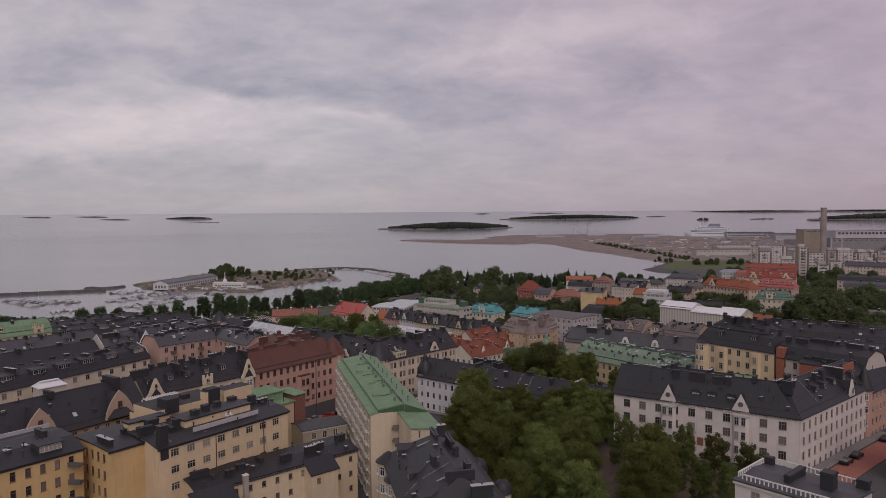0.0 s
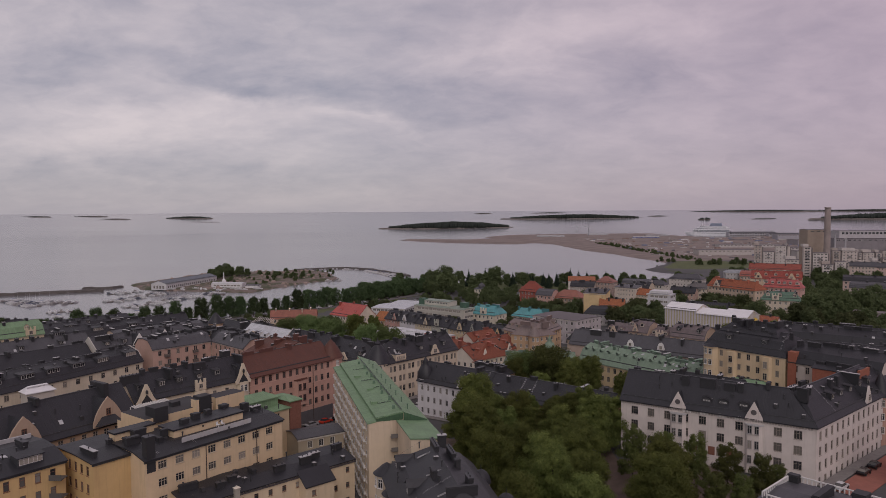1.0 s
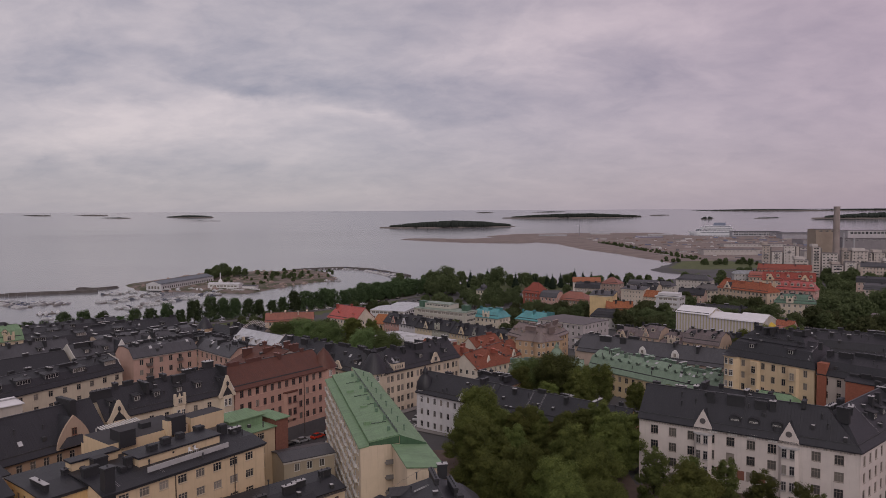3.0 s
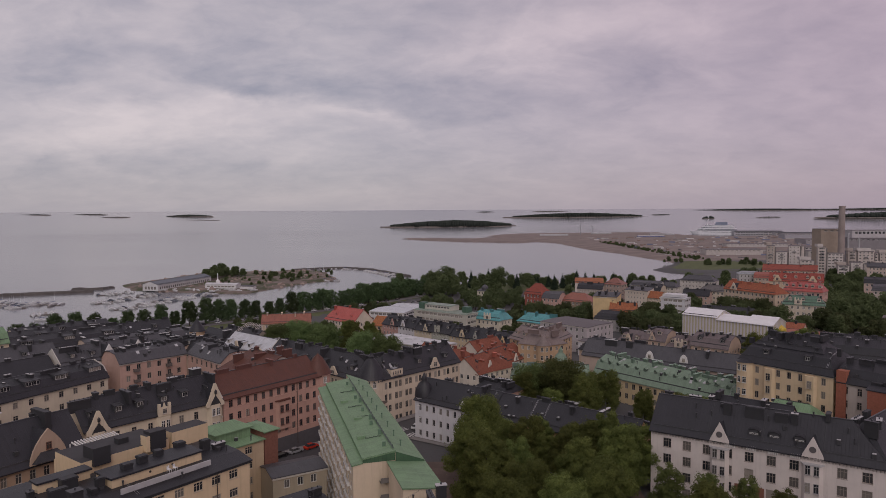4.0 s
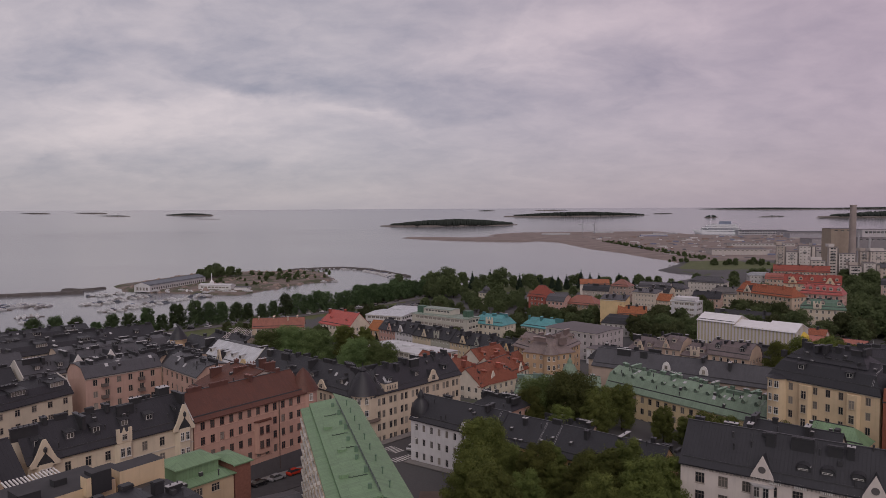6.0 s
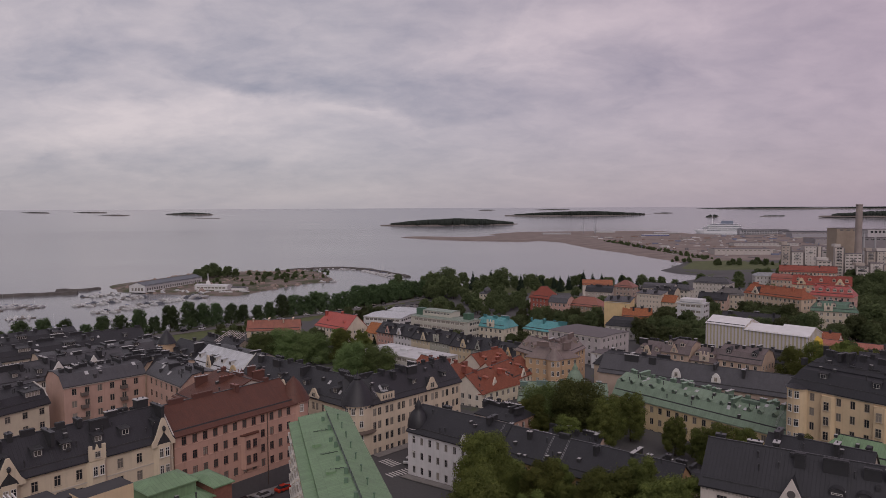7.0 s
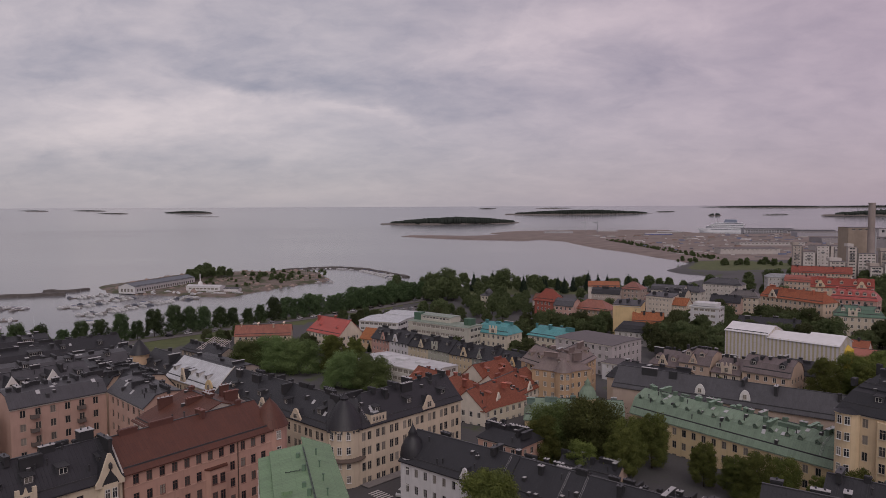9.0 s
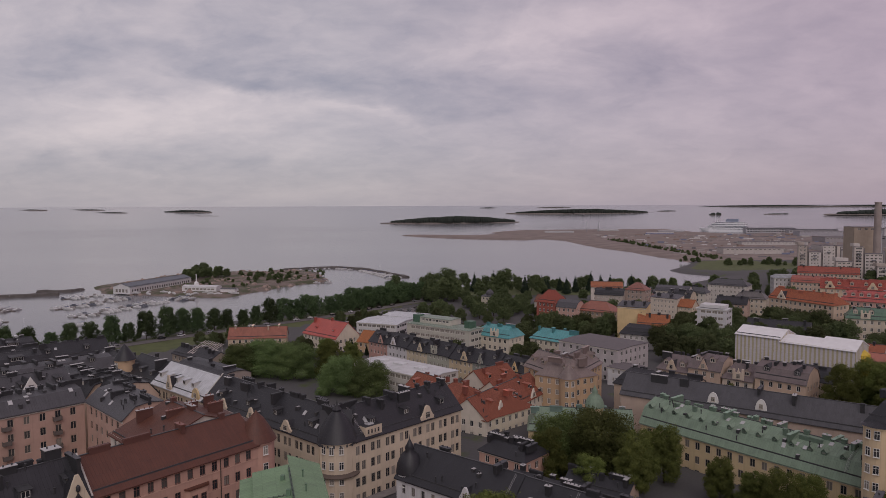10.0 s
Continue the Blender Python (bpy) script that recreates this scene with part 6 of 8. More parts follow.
# red house with a white gable by the shore avenue
REDSHEET = (0.34, 0.075, 0.060)
h, (at, d, n, ang, rf) = simple("white house with steep red roof and broad gable", (-74, 453), (-54, 434.5), 15, 14.5, 7.2, (0.60, 0.53, 0.43), sheet_roof(REDSHEET), "gable", chimneys=3, seed=221, hip=(3, 0), zb=5, chim_c=(0.30, 0.07, 0.05), dormers=(("tiny", 2, 2.6),), dwall=REDSHEET, roof_c=REDSHEET)
simple("small house with orange tiled roof", (-43.5, 435), (-35, 430), 11, 13.5, 4.6, (0.5, 0.35, 0.22), tile_roof((0.40, 0.15, 0.06)), seed=222, zb=5)
simple("long low house with brick-red sheet roof and pale gable", (-112, 449), (-83, 453), 12, 12, 4.8, (0.50, 0.40, 0.30), sheet_roof((0.22, 0.085, 0.058)), seed=223, chimneys=4, zb=5, chim_c=(0.42, 0.32, 0.24))
sc = thing("scaffold", None, None, "white scaffold poles leaning over a roof under repair", "scaffold", pose(-100, 391, 17))
for i in range(9):
    part("pole", Shape().box((-0.09, -5.0, -0.09), (0.09, 5.0, 0.09)), plain("scaffold_paint", (0.55, 0.50, 0.48), 0.5), sc, m=pose(-6 + i * 1.1, -2 - i * 0.5, 3.2 - i * 0.12, 24, 0, -38))
for k in (-3.6, 0.0, 3.6):
    part("ledger", Shape().box((-6.5, -0.08, -0.08), (6.5, 0.08, 0.08)), plain("scaffold_paint", (0.55, 0.50, 0.48), 0.5), sc, m=pose(-1.6, -4 + k, 2.6 + k * 0.42, 0, 3, -22))
for x, y in ((-7, -4), (3.0, -8), (-4, 2), (5, -3)):
    part("standard", Shape().box((-0.08, -0.08, -3.0), (0.08, 0.08, 3.0)), plain("scaffold_paint", (0.55, 0.50, 0.48), 0.5), sc, m=pose(x, y, 0.6))
simple("low building with dark roof and pale parapet", (-102, 356), (-78, 335), 12, 20, 1.6, (0.30, 0.25, 0.22), dark_roof, "low", seed=224, chimneys=3)
simple("dark-roofed house with scaffolded gable", (-118, 392), (-96, 374), 11, 17, 3.0, (0.30, 0.25, 0.21), dark_roof, seed=225, chimneys=5)
simple("low white hall with flat pale roof and window band", (-52, 496), (-28, 486), 26, 12.5, 0.8, (0.55, 0.54, 0.53), zinc_roof, "flat", W_BAND, seed=226, zb=4)
simple("long low white shed with pale roof along the shore road", (-40, 528), (-18, 517), 18, 11.5, 0.8, (0.52, 0.51, 0.50), zinc_roof, "flat", W_BAND, seed=227, zb=3)
# long flat school with a set-back upper storey
h, (at, d, n, ang, rf) = simple("long flat pale school with green roof edge and window bands", (-18.9, 434), (11.0, 411.0), 12, 22.5, 0.5, (0.46, 0.44, 0.38), sheet_roof((0.20, 0.24, 0.20)), "flat", W_BAND, zb=5)
wing(h, at(5, 4.0, 0)[:2], at(24, 4.0, 0)[:2], 8, 25.6, 0.4, plaster((0.48, 0.46, 0.40)), sheet_roof((0.20, 0.24, 0.20)), "flat", front=dict(w=1.5, h=1.1, gap=2.1, floor=9, first=0.6, two=False), zb=22.8, cornice=False)
for u, k, z in ((3.0, 5.5, 26.4), (34.0, 6.0, 26.0)):
    x, y, _ = at(u, k, 0)
    part("roof_hut", Shape().prism([at(u - 2, k - 2, 0)[:2], at(u + 2, k - 2, 0)[:2], at(u + 2, k + 2, 0)[:2], at(u - 2, k + 2, 0)[:2]], 22.6, z), sheet_roof((0.055, 0.11, 0.075)), h, "dark green sheet-clad roof hut")
# villas with turquoise roofs
h, (at, d, n, ang, rf) = simple("cream villa with turquoise sheet roof", (14.3, 421), (29, 408.5), 12, 19.5, 4.6, (0.58, 0.52, 0.42), teal_roof, "mansard", hip=(3, 3), chimneys=3, seed=231, zb=5, chim_c=(0.06, 0.19, 0.20))
gable_front(h, at, ang, 11, 4.6, 19.5, 4.2, plaster((0.58, 0.52, 0.42)), "step", -0.3)
simple("cream villa with turquoise roof among trees", (40, 420), (57, 404), 12, 18.0, 4.2, (0.58, 0.52, 0.42), teal_roof, "gable", hip=(3, 3), chimneys=4, seed=232, zb=5, chim_c=(0.06, 0.19, 0.20))
# grey flat office house
h, (at, d, n, ang, rf) = simple("grey concrete apartment house with flat dark roof", (49, 391.5), (69, 370.5), 23, 22, 0.4, (0.44, 0.40, 0.40), plain("roof_felt", (0.13, 0.115, 0.12), 0.9), "flat", dict(W_FAR, gap=3.4), zb=6)
wing(h, (64, 366), (71, 359), 11, 16.5, 0.4, plaster((0.58, 0.57, 0.58)), plain("roof_felt", (0.13, 0.115, 0.12), 0.9), "flat", front=W_SMALL, right=W_SMALL, zb=6)
# brown terraces in front of the sheeted hall
for p_, q_, z_, c_, k_, g_, sd in (((80, 354), (88, 346), 19.0, (0.52, 0.42, 0.32), "gable", "curve", 241), ((88.5, 345.5), (97, 337.5), 21.2, (0.48, 0.36, 0.28), "mansard", "point", 245), ((97.5, 337), (105, 330), 19.6, (0.54, 0.45, 0.36), "gable", "step", 246)):
    h, (at, d, n, ang, rf) = simple("narrow beige house with brown-grey roof, gable and dormers", p_, q_, 13, z_, 4.6, c_, sheet_roof((0.12, 0.095, 0.095)), k_, chimneys=4, seed=sd, dormers=(("gable", 2, 1.6),), dwall=(0.40, 0.33, 0.28), zb=7, roof_c=(0.12, 0.095, 0.095), hip=(2, 0))
    gable_front(h, at, ang, 5.5, 3.8, z_, 4.2, plaster(c_), g_, -0.3)
simple("beige house with tall pointed roof", (105.5, 329.5), (117, 318), 13, 21.5, 5.0, (0.50, 0.37, 0.28), sheet_roof((0.12, 0.095, 0.095)), "mansard", chimneys=4, seed=242, dormers=(("gable", 2, 1.3),), zb=7)
simple("beige house with black roof", (119, 336), (130, 325), 12, 20.0, 4.0, (0.48, 0.40, 0.31), dark_roof, "mansard", chimneys=4, seed=243, zb=7)
simple("dark round-roofed house behind the green-roofed house", (56, 322), (76, 305), 12, 21.5, 4.5, (0.46, 0.36, 0.28), dark_roof, "mansard", hip=(3, 0), chimneys=4, seed=244, zb=7)
# the hall wrapped in sheeting
h = H("large building wrapped in striped sheeting under a white tarpaulin roof", 132, 362, "building", "wrapped_building")
STRIPE = striped_tarp()
for k0, k1, ze, rise in ((0.0, 0.40, 28.6, 2.6), (0.40, 0.72, 27.6, 1.9), (0.72, 1.0, 27.6, 2.8)):
    P, Q = Vector((116.5, 372.5)), Vector((146.5, 341.5))
    wing(h, P.lerp(Q, k0), P.lerp(Q, k1), 15, ze, rise, STRIPE, tarp_white, "gable", zb=7, cornice=False, over=0.2)
part("end_sheet", Shape().tube([(4.6, 15), (5.0, 21), (4.6, 25), (2.4, 26.8), (0, 27.1)], 14, 0, 151.5, 350), plain("yellow_sheeting", (0.52, 0.36, 0.04), 0.6), h, "yellow sheeting round the end")
# further houses towards the bay
simple("dark-roofed house with white ground floor", (88.5, 446), (103, 437.5), 11, 15, 4.4, (0.5, 0.47, 0.45), dark_roof, "mansard", hip=(3, 3), seed=251, zb=5)
simple("yellow house with a blind gable wall and low roof", (93, 470), (106, 462), 9, 25.0, 2.4, (0.62, 0.46, 0.25), grey_roof, [(-0.2, 0.3), (8.8, 2.4)], None, seed=252, chimneys=3, zb=4)
simple("orange-tiled house leaning on the yellow gable wall", (101, 459.5), (116, 454), 10, 17.0, 5.2, (0.54, 0.40, 0.26), tile_roof((0.36, 0.125, 0.055)), "gable", seed=290, chimneys=4, zb=4)
simple("pink plaster house with brown roof", (134, 553), (144, 546), 12, 17, 4, (0.50, 0.36, 0.30), sheet_roof((0.16, 0.09, 0.075)), "gable", seed=253, chimneys=4, zb=4)
simple("red brick tower house with red hipped roof", (56, 523), (66, 513), 12, 21, 7, (0.30, 0.09, 0.065), tile_roof((0.30, 0.075, 0.05)), "gable", hip=(4.5, 4.5), seed=254, zb=4)
simple("pink town house with stepped gable", (66.5, 512.5), (77, 505), 12, 19, 4, (0.50, 0.32, 0.27), grey_roof, "mansard", seed=255, zb=4)
simple("brown block with red-brown hipped roof", (77.5, 512), (96, 497), 15, 17.5, 5, (0.33, 0.25, 0.18), sheet_roof((0.22, 0.085, 0.06)), "gable", hip=(7, 7), seed=256, zb=4)
h, (at, d, n, ang, rf) = simple("small pale plaster pavilion with a grey dome", (26, 612), (34, 606), 8, 12.5, 1.6, (0.54, 0.49, 0.39), grey_roof, "low", hip=(2, 2), seed=257, zb=3)
part("dome", Shape().tube([(2.9, 13.2), (2.9, 14.6), (2.6, 15.6), (1.7, 16.6), (0.6, 17.1), (0.2, 17.8), (0.0, 18.4)], 16, 0, *at(5, 4, 0)[:2]), grey_roof, h, "grey sheet-metal dome")
h, (at, d, n, ang, rf) = simple("white modern apartment block with flat roof and balconies", (135, 467), (147, 458), 11, 24.5, 0.5, (0.58, 0.57, 0.58), plain("pale_roof_felt", (0.50, 0.50, 0.51), 0.7, 0.0, 0.2, 0.3), "flat", W_BAND, zb=5)
part("roof_edge", Shape().prism([at(1, 1, 0)[:2], at(13.5, 1, 0)[:2], at(13.5, 9.5, 0)[:2], at(1, 9.5, 0)[:2]], 25.0, 26.6), plaster((0.58, 0.57, 0.58)), h, "white set-back roof storey")
for f in range(6):
    x, y, _ = at(-0.8, 5.5, 0)
    part("balcony", Shape().box((-0.7, -4, 0), (0.7, 4, 0.9)), plain("balcony_paint", (0.60, 0.58, 0.55), 0.7), h, m=pose(x, y, 8 + 3.1 * f, 0, 0, ang))
simple("dark-roofed villa beside the white block", (152, 446), (176, 430), 14, 17.5, 4.2, (0.40, 0.36, 0.33), dark_roof, "gable", seed=258, chimneys=4, zb=5)
simple("pale house with white-edged roofs near the shore", (152, 600), (172, 588), 13, 18, 3.4, (0.50, 0.46, 0.42), grey_roof, "mansard", seed=259, zb=3)
simple("red-tiled long house behind dark roofs", (110, 622), (133, 618), 13, 18, 3.4, (0.56, 0.50, 0.45), tile_roof((0.38, 0.14, 0.07)), "gable", seed=260, zb=3)
h, (at, d, n, ang, rf) = simple("white house with blind gable and orange lean-to roof", (130, 536), (143, 524), 10, 21.0, 2.2, (0.58, 0.50, 0.42), grey_roof, [(-0.2, 0.6), (10.2, 2.2)], W_SMALL, seed=261, zb=3, chimneys=2)
wing(h, (143.4, 523.6), (150, 517.5), 9, 17.5, 4.0, plaster((0.56, 0.46, 0.36)), tile_roof((0.36, 0.125, 0.055)), "gable", front=W_SMALL, right=W_SMALL, zb=3)
simple("small pale house with grey roof by the bay", (173, 597), (184, 588), 11, 17, 3.6, (0.54, 0.50, 0.44), grey_roof, "gable", hip=(3, 3), seed=291, chimneys=2, zb=3)
simple("grey house with brown tiled roof over an old garden", (60, 566), (76, 556), 11, 15, 4.0, (0.42, 0.38, 0.34), tile_roof((0.20, 0.085, 0.055)), "gable", seed=292, chimneys=2, zb=3)
simple("cream house with black mansard roof", (150, 566), (162, 556), 12, 18, 4.2, (0.52, 0.44, 0.34), dark_roof, "mansard", seed=293, chimneys=4, zb=3, dormers=(("gable", 2, 1.3),))
simple("rose house with dark roof in the gardens", (176, 548), (192, 538), 12, 16, 4.0, (0.48, 0.34, 0.28), dark_roof, "gable", seed=294, chimneys=3, zb=3)
simple("cream house with grey hipped roof and bay", (191, 556), (207, 545), 12, 18.5, 4.0, (0.54, 0.47, 0.38), sheet_roof((0.10, 0.092, 0.09)), "gable", hip=(4, 4), seed=295, chimneys=3, zb=3)
simple("pale grey-roofed hall behind the orange roofs", (259, 645), (280, 640), 14, 22, 2.4, (0.46, 0.44, 0.43), sheet_roof((0.22, 0.23, 0.24)), "low", hip=(4, 4), seed=296, zb=3)
simple("dark-roofed house among the trees", (105, 586), (123, 577), 12, 17, 4, (0.42, 0.36, 0.32), dark_roof, "mansard", seed=262, chimneys=3, zb=3)
simple("grey tower house with a hipped red-brown roof", (125.5, 583), (137, 574), 11, 21, 4.6, (0.36, 0.28, 0.24), sheet_roof((0.20, 0.085, 0.065)), "gable", hip=(6, 6), seed=263, zb=3)
# red roofs on the eastern rise
h, (at, d, n, ang, rf) = simple("pale house with long orange tiled roof and white gable", (182, 486), (199, 451), 12, 28.0, 5.0, (0.54, 0.42, 0.32), tile_roof((0.34, 0.105, 0.052)), "gable", seed=271, chimneys=6, zb=5, hip=(0, 4), chim_c=(0.36, 0.12, 0.07))
gable_front(h, at, ang, 8, 6.0, 28.0, 5.0, plaster((0.60, 0.50, 0.40)), "point", -0.4)
h, (at, d, n, ang, rf) = simple("cream house with red roof, stepped gables and dormers", (218, 500), (246, 484), 12, 31.5, 5.0, (0.56, 0.44, 0.32), tile_roof((0.34, 0.075, 0.055)), "gable", seed=272, chimneys=7, zb=5, dormers=(("gable", 5, 2.0),), dwall=(0.5, 0.36, 0.28), roof_c=(0.30, 0.07, 0.05), chim_c=(0.34, 0.09, 0.07))
gable_front(h, at, ang, 5, 5.0, 31.5, 4.5, plaster((0.58, 0.46, 0.32)), "curve", -0.4)
gable_front(h, at, ang, 26, 5.0, 31.5, 4.5, plaster((0.58, 0.46, 0.32)), "curve", -0.4)
simple("rose house with red mansard roof and white dormers", (213, 470), (230, 455), 12, 28.5, 5, (0.54, 0.34, 0.29), sheet_roof((0.32, 0.075, 0.065)), "mansard", seed=273, dormers=(("gable", 6, 1.3),), roof_c=(0.30, 0.07, 0.06), dwall=(0.56, 0.40, 0.35), chimneys=4, zb=5, hip=(3, 3), chim_c=(0.32, 0.08, 0.07))
h, (at, d, n, ang, rf) = simple("cream house with dark green sheet roof and small gables", (194, 431), (213, 421), 12, 25.0, 4.6, (0.56, 0.48, 0.38), sheet_roof((0.075, 0.135, 0.095)), "mansard", seed=275, chimneys=4, zb=6, dormers=(("gable", 3, 1.3),), dwall=(0.5, 0.42, 0.34), hip=(3, 3))
gable_front(h, at, ang, 8, 4.0, 25.5, 4.0, plaster((0.58, 0.50, 0.40)), "step", -0.4)
simple("small orange-roofed house beside the sheeted building", (158, 384), (174, 370), 11, 19, 4, (0.56, 0.46, 0.40), tile_roof((0.34, 0.11, 0.06)), "gable", seed=283, zb=6, chimneys=2)
simple("cream house with dark hipped roof on the rise", (412, 712), (432, 700), 14, 22, 4, (0.54, 0.44, 0.38), grey_roof, "gable", seed=284, zb=4, chimneys=3)
simple("rose house with grey roof on the rise", (436, 706), (462, 690), 14, 21, 4, (0.52, 0.38, 0.33), grey_roof, "gable", seed=285, zb=4, chimneys=3)
simple("long red-brown roofed house below the white blocks", (300, 690), (340, 668), 14, 22, 5, (0.52, 0.38, 0.30), tile_roof((0.32, 0.085, 0.06)), "gable", seed=286, zb=4, chimneys=5)
simple("grey-brown house under trees", (232, 400), (262, 376), 14, 19, 3.0, (0.40, 0.32, 0.26), sheet_roof((0.12, 0.10, 0.095)), "low", seed=276, chimneys=3, zb=6)
simple("low house with red roof behind the sheeted building", (158, 372), (182, 352), 12, 18, 3, (0.40, 0.30, 0.24), sheet_roof((0.30, 0.11, 0.08)), "gable", seed=277, zb=6)
simple("pale house with dark roof on the rise", (300, 520), (335, 492), 14, 22, 4, (0.50, 0.42, 0.37), grey_roof, "mansard", seed=278, chimneys=3, zb=5)
simple("rose house with dark roof on the rise", (318, 560), (352, 535), 14, 23, 4, (0.48, 0.36, 0.31), dark_roof, "mansard", seed=279, chimneys=3, zb=5)
simple("cream house with grey hipped roof", (205, 640), (228, 622), 14, 18, 4, (0.50, 0.46, 0.42), grey_roof, "gable", hip=(5, 5), seed=280, zb=3)
simple("red-roofed long house by the bay", (268, 636), (290, 620), 14, 20, 4.5, (0.50, 0.38, 0.30), sheet_roof((0.24, 0.075, 0.055)), "mansard", seed=281, zb=3, chimneys=3)
simple("brown-grey house beyond the hill trees", (338, 452), (372, 430), 14, 19, 3.5, (0.46, 0.38, 0.33), grey_roof, "mansard", seed=282, zb=5)
# white terraced blocks near the port


def white_block(x, y, w, z, seed):
    """A modern apartment block of unequal white towers with dark stair cores, deep balconies and roof huts."""
    rnd = random.Random(seed)
    h = H("white modern apartment block with stepped towers, dark stair cores and balconies", x, y, "apartment block", "apartment_block")
    tones = ((0.52, 0.46, 0.42), (0.42, 0.36, 0.32), (0.56, 0.51, 0.48))
    u = 0.0
    dark = plain("dark_cladding", (0.17, 0.15, 0.145), 0.7)
    while u < w - 3:
        k = min(w - u, rnd.choice((8.5, 11.0, 15.0)))
        top = z - rnd.choice((0, 3.2, 6.4, 12.8))
        a, b = Vector((x + u, y - 0.42 * u)), Vector((x + u + k - 1.6, y - 0.42 * (u + k - 1.6)))
        wing(h, a, b, 15, top, 0.4, plaster(rnd.choice(tones)), plain("roof_felt", (0.13, 0.115, 0.12), 0.9), "flat", zb=3, cornice=False, front=dict(w=rnd.choice((1.4, 2.4)), h=1.5, gap=rnd.choice((2.6, 3.6)), floor=3.1, first=0.8, two=False, edge=0.6), left=dict(w=1.6, h=1.5, gap=4.2, floor=3.1, first=0.8, two=False))
        part("stair_core", Shape().prism([(b.x, b.y + 0.8), (b.x + 1.6, b.y + 0.1), (b.x + 1.6, b.y + 12), (b.x, b.y + 12)], 3, top - 1.2), dark, h, "dark recessed stair core")
        if rnd.random() < 0.8:
            part("roof_hut", Shape().prism([(a.x + 1.5, a.y + 4), (b.x - 1.0, b.y + 4), (b.x - 1.0, b.y + 10), (a.x + 1.5, a.y + 10)], top + 0.3, top + 3.2), plaster(rnd.choice(tones)), h)
        f = top - 3.6
        while f > 12:
            if rnd.random() < 0.5:
                part("balcony", Shape().box((-1.7, -1.3, 0), (1.7, 0, 1.0)), plain("balcony_glass", (0.20, 0.20, 0.21), 0.2), h, m=pose((a.x + b.x) / 2, (a.y + b.y) / 2 - 0.02, f, 0, 0, -22.8))
            f -= 3.1
        u += k


for x, y, w, z, sd in ((343, 775, 34, 40, 1), (350, 745, 24, 30, 11), (398, 776, 26, 38, 2), (405, 750, 24, 27, 12), (428, 772, 24, 37, 3), (453, 775, 26, 38, 4), (440, 742, 30, 28, 13), (482, 770, 30, 37, 7), (476, 740, 30, 29, 14), (514, 772, 34, 35, 5), (555, 780, 36, 36, 6)):
    white_block(x, y, w, z, sd)

# ---- trees ----
DARKG, LIGHTG = (0.022, 0.030, 0.009), (0.125, 0.145, 0.036)


def tree(label, height, radius, clumps, leaf, seed, dark=DARKG, light=LIGHTG, base=0.25, cone=False, low=0.22):
    """A tapered trunk with limbs, and a crown of lobes made of many small leaf sprays."""
    rnd = random.Random(seed)
    ob = tagged(new("tree"), label, "tree")
    t = Shape().tube([(0.035 * height * 0.6, 0), (0.022 * height * 0.6, height * base), (0.012 * height * 0.6, height * 0.72)], 7)
    for i in range(6):
        a, z = i * 1.05 + rnd.random(), height * (base + 0.10 * (i % 3))
        e = (math.cos(a) * radius * 0.55, math.sin(a) * radius * 0.55, z + height * 0.22)
        r = 0.011 * height * 0.6
        for k in range(3):
            b0, b1 = 2.1 * k, 2.1 * (k + 1)
            t.face([(math.cos(b0) * r, math.sin(b0) * r, z), (math.cos(b1) * r, math.sin(b1) * r, z), e])
    part("trunk", t, plain("bark", (0.055, 0.042, 0.033), 0.95), ob)
    lobes = []
    if cone:
        for i in range(14):
            f = i / 13
            lobes.append(((0, 0, height * (0.12 + 0.84 * f)), radius * (1 - f) + 0.32, height * 0.06))
    else:
        for i in range(34):
            f = (i + rnd.random()) / 34
            z = height * (base + (1 - base) * (low + (0.90 - low) * f))
            wide = math.sqrt(max(0.08, 1.0 - ((f - 0.34) / 0.72) ** 2))
            a, k = i * 2.4 + rnd.uniform(-0.5, 0.5), rnd.uniform(0.50, 0.90) * radius * wide
            s = radius * rnd.uniform(0.17, 0.36)
            lobes.append(((math.cos(a) * k, math.sin(a) * k, z), s, s * rnd.uniform(0.65, 0.9)))
        lobes.append(((0, 0, height * (base + (1 - base) * 0.62)), radius * 0.50, height * (1 - base) * 0.28))
        lobes.append(((0, 0, height * (base + (1 - base) * 0.36)), radius * 0.62, height * (1 - base) * 0.26))
    weight = [l[1] ** 2 for l in lobes]
    crown = Shape()
    for _ in range(clumps):
        (cx, cy, cz), s, sz = rnd.choices(lobes, weight)[0]
        u, v = rnd.uniform(-1, 1), rnd.uniform(0, 6.283)
        w = math.sqrt(1 - u * u)
        nrm = Vector((w * math.cos(v), w * math.sin(v), u))
        k = rnd.uniform(0.50, 1.10) + max(0.0, rnd.gauss(0, 0.18))
        c = Vector((cx + nrm.x * s * k, cy + nrm.y * s * k, cz + nrm.z * sz * k))
        face_dir = (nrm + Vector((rnd.gauss(0, 0.45), rnd.gauss(0, 0.45), rnd.gauss(0.35, 0.40)))).normalized()
        side = face_dir.orthogonal().normalized()
        side.rotate(Matrix.Rotation(rnd.uniform(0, 6.28), 3, face_dir))
        other = face_dir.cross(side)
        a, b = leaf * rnd.uniform(0.5, 1.0), leaf * rnd.uniform(0.35, 0.7)
        crown.face([c - side * a, c + side * a * 0.8 - other * b, c + side * a * 0.4 + other * b])
    part("crown", crown, leaves("foliage", dark, light), ob)
    return ob


